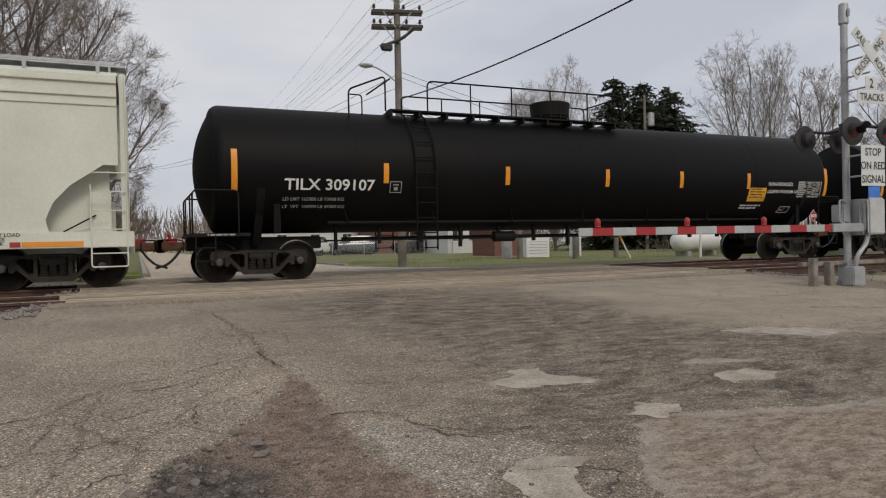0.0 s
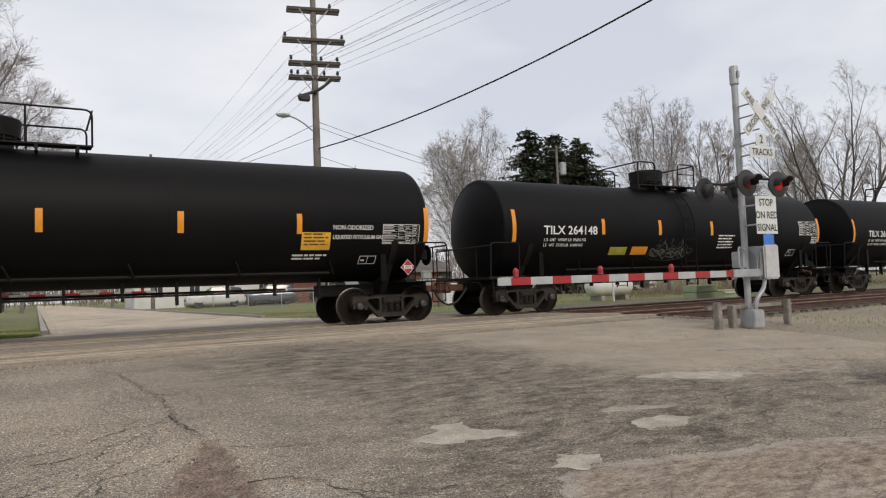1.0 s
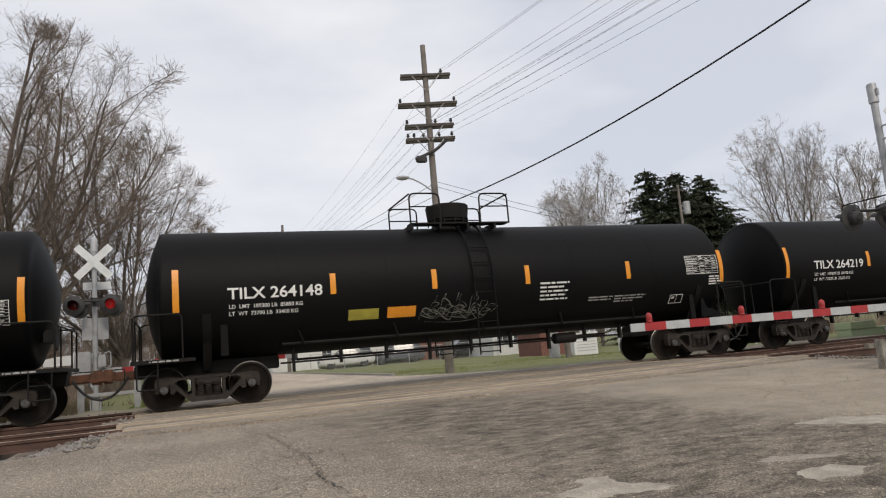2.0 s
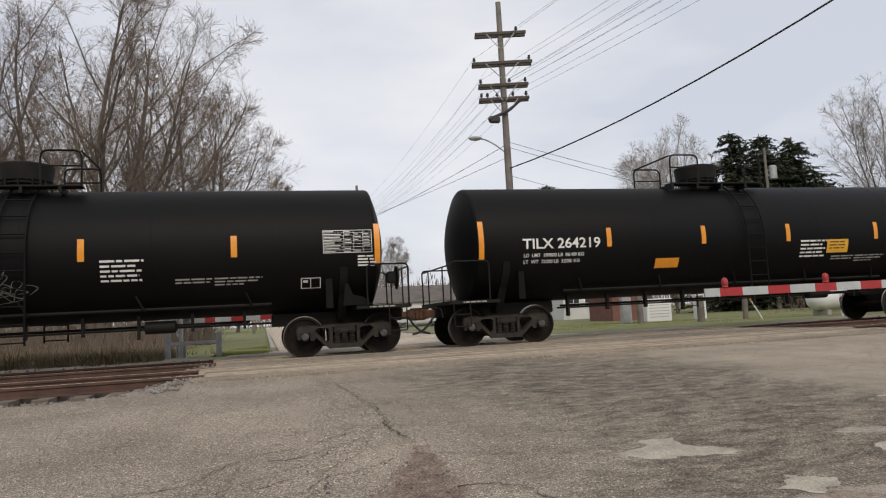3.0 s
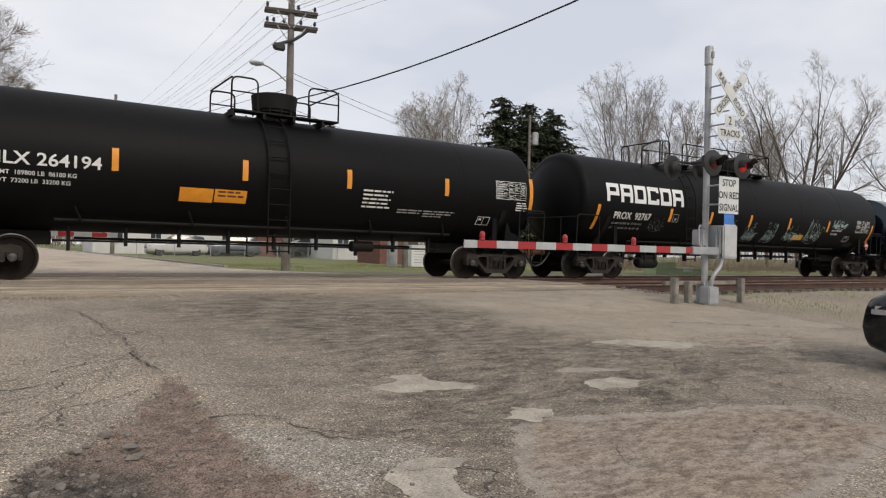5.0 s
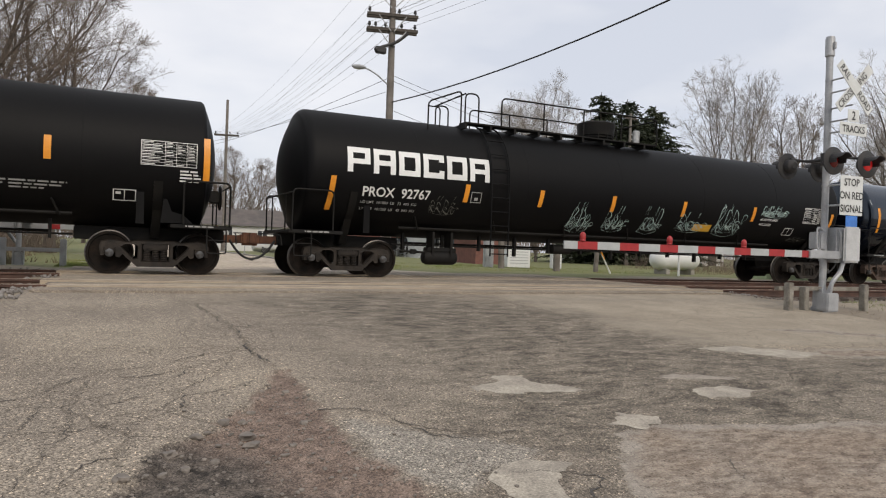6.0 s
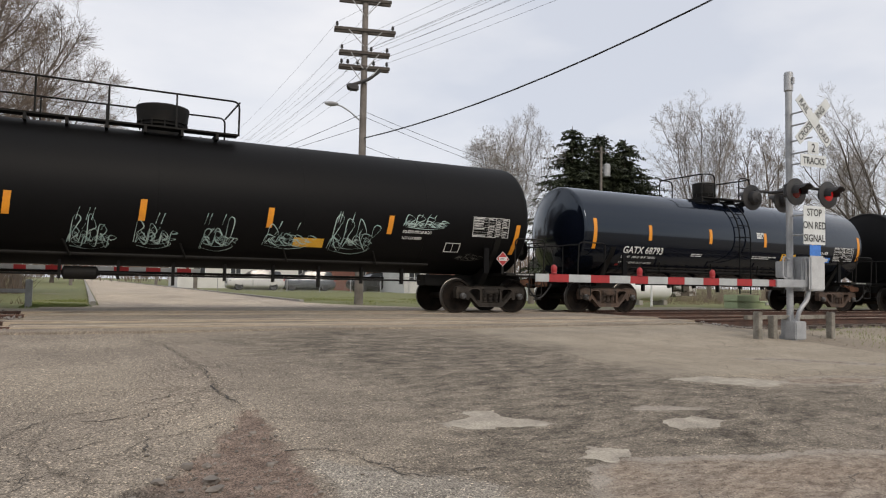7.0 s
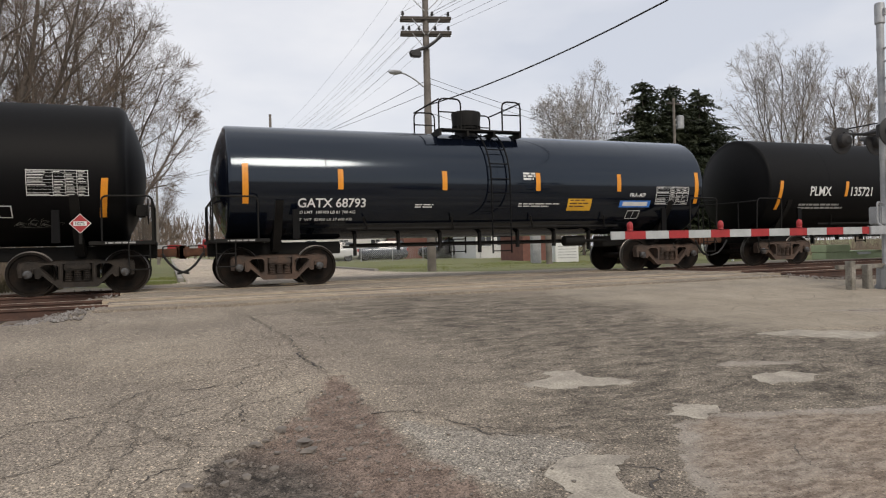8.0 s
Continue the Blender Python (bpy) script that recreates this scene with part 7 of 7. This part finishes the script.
def spruce_meshes(seed, height, radius):
    """A spruce: trunk, drooping boughs and needle sprays as many small blades."""
    rg = random.Random(seed)
    bm = bmesh.new()
    cyl(bm, (0, 0, 0), (0, 0, height), 0.2, 0.02, 8)
    trunk = bpy.data.meshes.new("spruce_trunk")
    bm.to_mesh(trunk)
    bm.free()
    trunk.materials.append(BARK)
    v, f = [], []
    z = 0.6
    while z < height * 0.99:
        t = z / height
        reach = radius * (1 - t) ** 0.5 * (0.75 + 0.45 * abs(noise.noise((z * 0.9, seed, 0)))) * rg.uniform(0.7, 1.15) + 0.1
        nb = max(int(10 * (1 - t) + 6), 6)
        for k in range(nb):
            a = rg.uniform(0, 2 * math.pi)
            ln = reach * rg.uniform(0.55, 1.1)
            dirv = Vector((math.cos(a), math.sin(a), 0))
            side = Vector((-dirv.y, dirv.x, 0))
            n = max(int(ln / 0.16), 3)
            for i in range(n):
                s = (i + rg.random()) / n
                p = Vector((0, 0, z)) + dirv * ln * s + Vector((0, 0, -0.28 * ln * s * s + 0.14 * ln * s ** 3 + rg.uniform(-0.08, 0.08)))
                for q in range(3):
                    wv = (side * rg.uniform(-1, 1) + dirv * rg.uniform(0.1, 0.9) + Vector((0, 0, rg.uniform(-0.75, 0.25)))).normalized()
                    l_ = rg.uniform(0.22, 0.5) * (1.1 - 0.4 * s)
                    up = wv.cross(Vector((rg.uniform(-1, 1), rg.uniform(-1, 1), 1))).normalized() * l_ * 0.22
                    b0 = len(v)
                    v += [tuple(p + up), tuple(p - up), tuple(p + wv * l_ - up * 0.3), tuple(p + wv * l_ + up * 0.3)]
                    f.append((b0, b0 + 1, b0 + 2, b0 + 3))
        z += rg.uniform(0.16, 0.30)
    me = bpy.data.meshes.new("spruce_crown")
    me.from_pydata(v, [], f)
    me.materials.append(NEEDLES)
    return [trunk, me]


SPRUCE = spruce_meshes(2, 14, 6.2)
SPRUCE_B = spruce_meshes(7, 12, 6.4)
for m, x, y, s, r in ((SPRUCE, 37.4, 48.0, 1.06, 0), (SPRUCE_B, 40.4, 48.2, 1.22, 100), (SPRUCE_B, 43.4, 48.0, 1.2, 200), (SPRUCE_B, 46.2, 48.5, 0.9, 300), (SPRUCE, 28.0, 64.3, 0.98, 80), (SPRUCE_B, 33.5, 69.0, 1.0, 10)):
    plant(m, x, y, s, r, "dark green spruce with drooping ragged boughs", "spruce_tree")

# distant belt of woods
v, f = [], []
rg = random.Random(77)
for k in range(30000):
    a = radians(rg.uniform(-75, 40))
    d = rg.uniform(120, 170)
    x, y = -math.sin(a) * d, math.cos(a) * d
    if abs(x - 4) < 2 and y < 140:
        continue
    top = 6.5 + 3.5 * noise.noise((x * 0.05, y * 0.05, 0)) + 2 * noise.noise((x * 0.25, y * 0.25, 4))
    z = rg.random() ** 0.8 * top
    w, h_ = rg.uniform(0.03, 0.10), rg.uniform(0.8, 2.2)
    t = rg.uniform(-0.6, 0.6)
    b0 = len(v)
    v += [(x - w, y, z), (x + w, y, z), (x + w * 0.3 + t, y, z + h_), (x - w * 0.3 + t, y, z + h_)]
    f.append((b0, b0 + 1, b0 + 2, b0 + 3))
me = bpy.data.meshes.new("far_woods")
me.from_pydata(v, [], f)
me.materials.append(TWIG)
tagged(new("far_woods", me), "distant grey-brown belt of bare woods", "woods", kind="stuff")


# brush and dry weeds behind the tracks
def brush(name, spans, n, hmax, mt, seed, label):
    rg = random.Random(seed)
    v, f = [], []
    for k in range(n):
        x0, x1, y0, y1 = rg.choice(spans)
        x, y = rg.uniform(x0, x1), rg.uniform(y0, y1)
        dens = noise.noise((x * 0.35, y * 0.35, seed))
        if dens < -0.15:
            continue
        hgt = hmax * rg.uniform(0.35, 1.0) * (0.7 + 0.6 * dens)
        z = land(x, y) - 0.02
        p = Vector((x, y, z))
        d = Vector((rg.gauss(0, 0.3), rg.gauss(0, 0.3), 1)).normalized()
        w = rg.uniform(0.006, 0.016)
        b0 = len(v)
        for i in range(4):
            t = i / 3
            q = p + d * hgt * t + Vector((d.x, d.y, -0.3)) * hgt * 0.4 * t * t
            v += [(q.x - w * (1 - 0.8 * t), q.y, q.z), (q.x + w * (1 - 0.8 * t), q.y, q.z)]
        f += [(b0 + 2 * i, b0 + 2 * i + 1, b0 + 2 * i + 3, b0 + 2 * i + 2) for i in range(3)]
    me = bpy.data.meshes.new(name)
    me.from_pydata(v, [], f)
    me.materials.append(mt)
    return tagged(new(name, me), label, "brush", kind="stuff")


brush("dry_brush", ((-22, -3, 24, 34), (-16, -2.2, 20.5, 25), (-9, -1.6, 20.5, 24), (26, 60, 23, 32)), 17000, 0.62, BRUSH, 4, "dry tan brush and weeds behind the tracks")
brush("bramble", ((-22, -4, 27, 36), (30, 62, 26, 36)), 9000, 2.2, TWIG, 6, "thicket of bare thin stems under the trees")
brush("thicket", ((-26, -2.6, 35, 46),), 7000, 3.4, TWIG, 16, "tall brown thicket behind the trees")
brush("grass_tufts", ((-1.5, 0.1, 21, 27), (7.8, 24, 24, 32), (13.4, 26, 5, 11), (8, 20, 28, 36)), 16000, 0.14, GRASS, 8, "short spring grass on the verges")
brush("weed_tufts", ((12.2, 22, 6.5, 11), (13.2, 24, 4, 10)), 900, 0.12, BRUSH, 9, "short dry weeds on bare dirt by the signal")


# ---- things behind the tracks ----
lp = empty("propane_tank", pose(23.3, 24.2, -0.05, 0, 0, 0), "white horizontal propane tank on concrete feet", "propane tank")
bm = bmesh.new()
lathe(bm, [(-1.35, 0.03), (-1.32, 0.18), (-1.22, 0.34), (-1.05, 0.44), (-0.9, 0.47), (0.9, 0.47), (1.05, 0.44), (1.22, 0.34), (1.32, 0.18), (1.35, 0.03)], "x", 28, (0, 0, 0.68))
part("vessel", bm, PAINT_WHITE, lp)
bm = bmesh.new()
lathe(bm, [(1.12, 0.2), (1.30, 0.2), (1.34, 0.12)], "z", 16)
part("valve_cover", bm, ALU, lp)
for s in (-1, 1):
    bm = bmesh.new()
    box(bm, s * 0.75 - 0.12, -0.4, 0, s * 0.75 + 0.12, 0.4, 0.24, 0.02)
    part("foot", bm, CONCRETE, lp)


def post(x, y, h_, r, mt, label, z=-0.1):
    bm = bmesh.new()
    cyl(bm, (0, 0, -0.2), (0, 0, h_), r, r * 0.92, 12)
    tagged(part("post", bm, mt, None, "", True, pose(x, y, z, 1.5, -1, x * 40)), label, "post")


post(17.6, 25.4, 1.15, 0.16, WOOD, "thick weathered wooden post behind the tracks")
post(16.6, 28.5, 1.5, 0.15, WOOD, "thick brown wooden post")
post(20.6, 26.5, 1.0, 0.12, WOOD, "weathered wooden fence post")
post(22.0, 22.6, 1.0, 0.05, PAINT_WHITE, "thin white marker post")
bm = bmesh.new()
cyl(bm, (0, 0, 0), (-0.55, 0, 0.95), 0.035, None, 10)
cyl(bm, (-0.35, 0, 0.62), (-0.56, 0, 0.97), 0.038, None, 10, 1)
tagged(part("marker_stake", bm, (PAINT_WHITE, ORANGE), None, "", True, pose(19.6, 24.2, -0.06)), "leaning white and orange plastic marker stake", "marker stake")


def cabinet(x, y, w, d, h_, mt, label, vents=True):
    cb = empty("utility_cabinet", pose(x, y, -0.05, 0, 0, -8), label, "cabinet")
    bm = bmesh.new()
    box(bm, -w / 2, -d / 2, 0, w / 2, d / 2, h_, 0.03)
    part("body", bm, mt, cb)
    if vents:
        for k in range(5):
            bm = bmesh.new()
            box(bm, -w * 0.4, -d / 2 - 0.012, h_ * (0.2 + 0.13 * k), w * 0.4, -d / 2, h_ * (0.2 + 0.13 * k) + 0.03)
            part("vent", bm, ALU, cb)
    bm = bmesh.new()
    box(bm, -w / 2 - 0.04, -d / 2 - 0.04, h_ - 0.05, w / 2 + 0.04, d / 2 + 0.04, h_ + 0.02, 0.015)
    part("lid", bm, mt, cb)


cabinet(18.6, 30.5, 1.25, 0.9, 1.1, PAINT_WHITE, "white metal utility cabinet on the verge")
cabinet(20.6, 29.8, 0.5, 0.4, 1.2, PAINT_WHITE, "narrow white meter cabinet on the verge")
cabinet(16.6, 29.8, 0.45, 0.35, 1.75, ALU, "tall grey metal meter cabinet")


def house(x, y, w, d, h_, roof_h, wall, label, turn=0, windows=3):
    """A single-storey building with gable roof, windows with frames and a door."""
    hs = empty("house", pose(x, y, -0.1, 0, 0, turn), label, "house", "far buildings")
    bm = bmesh.new()
    box(bm, -w / 2, -d / 2, 0, w / 2, d / 2, h_)
    part("wall", bm, wall, hs, "", False)
    bm = bmesh.new()
    k = 0.25
    while k < h_:
        box(bm, -w / 2 - 0.012, -d / 2 - 0.015, k, w / 2 + 0.012, -d / 2, k + 0.02)
        k += 0.25
    part("siding_lap", bm, wall, hs, "", False)
    bm = bmesh.new()
    o = 0.35
    vs = [(-w / 2 - o, -d / 2 - o, h_ - 0.05), (w / 2 + o, -d / 2 - o, h_ - 0.05), (w / 2 + o, d / 2 + o, h_ - 0.05), (-w / 2 - o, d / 2 + o, h_ - 0.05), (-w / 2 - o, 0, h_ + roof_h), (w / 2 + o, 0, h_ + roof_h)]
    q = [bm.verts.new(p) for p in vs]
    for t in ((0, 1, 5, 4), (2, 3, 4, 5), (0, 4, 3), (1, 2, 5), (3, 2, 1, 0)):
        bm.faces.new([q[i] for i in t])
    bmesh.ops.recalc_face_normals(bm, faces=bm.faces[:])
    part("roof", bm, ROOF, hs, "", False)
    for i in range(windows):
        wx = -w / 2 + w * (i + 0.6) / (windows + 0.4)
        wi = empty("window", pose(wx, -d / 2, 1.0))
        wi.parent = hs
        bm = bmesh.new()
        for a, b, c_, e in ((-0.55, 0, 0.55, 0.08), (-0.55, 1.12, 0.55, 1.2), (-0.55, 0.08, -0.47, 1.12), (0.47, 0.08, 0.55, 1.12), (-0.02, 0.08, 0.02, 1.12)):
            box(bm, a, -0.05, b, c_, 0.0, e)
        part("frame", bm, PAINT_WHITE, wi, "", False)
        bm = bmesh.new()
        box(bm, -0.47, -0.03, 0.08, 0.47, -0.02, 1.12)
        part("pane", bm, GLASS, wi, "", False)
    bm = bmesh.new()
    box(bm, w * 0.42 - 0.45, -d / 2 - 0.05, 0, w * 0.42 + 0.45, -d / 2, 2.05, 0.01)
    part("door", bm, WOOD_DARK, hs)
    return hs


house(15.5, 75, 15, 8, 2.6, 1.8, SIDING, "low white-sided house far behind the tracks", 0, 4)
house(26.2, 55, 5, 6, 2.5, 1.4, SIDING, "low white-sided building with dark windows", -4, 3)
house(20.9, 38.4, 2.4, 3, 2.0, 0.7, BRICK_RED, "small red brick shed behind the tracks", 0, 0)
house(25.0, 68, 7, 6, 3.2, 1.4, BRICK_RED, "red-brown brick house behind the utility pole", 0, 1)
house(52, 60, 16, 9, 2.8, 1.6, SIDING, "long pale building behind the trees", -20, 4)


def chain_fence(x0, x1, y, h_):
    fe = empty("wire_fence", pose(0, y, -0.06), "grey chain-link fence along the far lots", "fence")
    n = int((x1 - x0) / 2.4)
    for k in range(n + 1):
        x = x0 + (x1 - x0) * k / n
        bm = bmesh.new()
        cyl(bm, (x, 0, -0.1), (x, 0, h_ + 0.05), 0.03, None, 8)
        part("post", bm, ALU, fe)
    bm = bmesh.new()
    pipe(bm, [(x0, 0, h_), (x1, 0, h_)], 0.022, 6)
    part("top_rail", bm, ALU, fe)
    bm = bmesh.new()
    k = x0
    while k < x1:
        for s in (-1, 1):
            e = k + s * h_
            if x0 <= e <= x1:
                box_pts = [bm.verts.new(p) for p in ((k - 0.006, 0, 0), (k + 0.006, 0, 0), (e + 0.006, 0, h_), (e - 0.006, 0, h_))]
                bm.faces.new(box_pts)
        k += 0.16
    part("mesh", bm, ALU, fe, "", False)


chain_fence(8.6, 34, 52, 1.3)


# ---- vehicles ----
def vehicle(x, y, z, turn, paint, label, tall=1.0, scale=1.0):
    """A sport utility car, front towards +y, built from lofted side sections."""
    vh = empty("parked_car", pose(x, y, z, 0, 0, turn), label, "car", "cars")
    L, Wd = 4.75 * scale, 1.88
    prof = [(-2.37, 0.45, 0.95), (-2.33, 0.36, 1.10), (-1.9, 0.30, 1.14), (-0.8, 0.28, 1.12), (0.6, 0.28, 1.10), (1.0, 0.28, 1.08), (1.7, 0.30, 1.05), (2.15, 0.33, 1.0), (2.33, 0.36, 0.92), (2.38, 0.42, 0.78)]
    bm = bmesh.new()
    rings = []
    for py, z0, z1 in prof:
        taper = 1 - 0.10 * max(0, (abs(py) - 1.6) / 0.78) ** 2
        hw = Wd / 2 * taper
        ring = [(-hw * 0.86, z0), (-hw * 0.985, z0 + 0.16), (-hw, (z0 + z1) / 2), (-hw * 0.97, z1 - 0.08), (-hw * 0.88, z1), (0, z1 + 0.03), (hw * 0.88, z1), (hw * 0.97, z1 - 0.08), (hw, (z0 + z1) / 2), (hw * 0.985, z0 + 0.16), (hw * 0.86, z0)]
        rings.append([bm.verts.new((a, py * scale, b)) for a, b in ring])
    n = len(rings[0])
    for a, b in zip(rings, rings[1:]):
        for k in range(n):
            bm.faces.new((a[k], a[(k + 1) % n], b[(k + 1) % n], b[k]))
    bm.faces.new(rings[0])
    bm.faces.new(rings[-1][::-1])
    bmesh.ops.recalc_face_normals(bm, faces=bm.faces[:])
    bmesh.ops.subdivide_edges(bm, edges=bm.edges[:], cuts=1, use_grid_fill=True, smooth=0.6)
    part("body", bm, paint, vh)
    bm = bmesh.new()
    rings = []
    for py, hw, zt in ((-2.2, 0.70, 1.16), (-2.0, 0.64, 1.60 * tall), (-1.2, 0.66, 1.70 * tall), (0.1, 0.66, 1.68 * tall), (0.45, 0.64, 1.58 * tall), (1.15, 0.76, 1.10)):
        rings.append([bm.verts.new(p) for p in ((-0.86, py * scale, 1.05), (-hw, py * scale, zt), (hw, py * scale, zt), (0.86, py * scale, 1.05))])
    for a, b in zip(rings, rings[1:]):
        for k in range(3):
            bm.faces.new((a[k], a[k + 1], b[k + 1], b[k]))
    bmesh.ops.recalc_face_normals(bm, faces=bm.faces[:])
    part("glasshouse", bm, GLASS, vh)
    bm = bmesh.new()
    box(bm, -0.60, -1.95 * scale, 1.60 * tall, 0.60, 0.35 * scale, 1.72 * tall, 0.05)
    part("roof_panel", bm, paint, vh)
    for s in (-1, 1):
        for yy in (-1.42, 1.45):
            w = empty("wheel", pose(s * 0.82, yy * scale, 0.36))
            w.parent = vh
            bm = bmesh.new()
            lathe(bm, [(-0.11, 0.24), (-0.12, 0.33), (-0.08, 0.36), (0.08, 0.36), (0.12, 0.33), (0.11, 0.24)], "x", 28)
            part("tyre", bm, RUBBER, w)
            bm = bmesh.new()
            lathe(bm, [(-0.095, 0.02), (-0.10, 0.22), (-0.115, 0.24), (0.115, 0.24), (0.10, 0.22), (0.095, 0.02)], "x", 20)
            part("rim", bm, ALU, w)
        bm = bmesh.new()
        box(bm, s * 0.78 - 0.14, 2.05 * scale, 0.72, s * 0.78 + 0.10, 2.27 * scale, 0.86, 0.04)
        part("headlight", bm, CLEAR, vh, "clear headlight")
        bm = bmesh.new()
        box(bm, s * 0.80 - 0.1, -2.38 * scale, 0.8, s * 0.80 + 0.1, -2.2 * scale, 1.05, 0.03)
        part("taillight", bm, RED, vh, "red taillight")
        bm = bmesh.new()
        box(bm, s * 1.02 - 0.12, 0.75 * scale, 1.02, s * 1.02 + 0.10, 0.9 * scale, 1.18, 0.04)
        part("door_mirror", bm, paint, vh)
    bm = bmesh.new()
    box(bm, -0.55, 2.3 * scale, 0.48, 0.55, 2.385 * scale, 0.74, 0.02)
    part("grille", bm, LAMP_BLACK, vh)
    return vh


vehicle(9.55, 1.72, rise(1.72) + 0.02, 0, CAR_BLACK, "black sport utility car waiting at the lowered gate")
CAR_GREY = surface("car_grey", (0.10, 0.11, 0.13), (0.14, 0.15, 0.17), 0.2, 0.3, 2, 20, 0, 0.05, 0.05)
CAR_WHITE = surface("car_white", (0.6, 0.6, 0.6), (0.55, 0.55, 0.55), 0.2, 0, 2, 20, 0, 0.05, 0.05)
vehicle(17.6, 60, -0.05, 82, CAR_GREY, "dark grey car parked far behind the tracks")
vehicle(23.3, 58.5, -0.05, 95, CAR_BLACK, "black car parked by the wire fence")
vehicle(13.0, 60.0, -0.05, 88, CAR_WHITE, "white car parked far behind the tracks")


# ---- what moves ----
def motions():
    for car, X in CARS:
        walk(car, [(k * 0.5, pose(X - run(k * 0.5), YT, 0)) for k in range(17)])
    for ws, x in WHEELSETS:
        rows = []
        for k in range(241):
            t = k / 30
            rows.append((t, pose(x, 0, 0.457, 0, -math.degrees(run(t) / 0.457), 0)))
        walk(ws, rows)


motions()
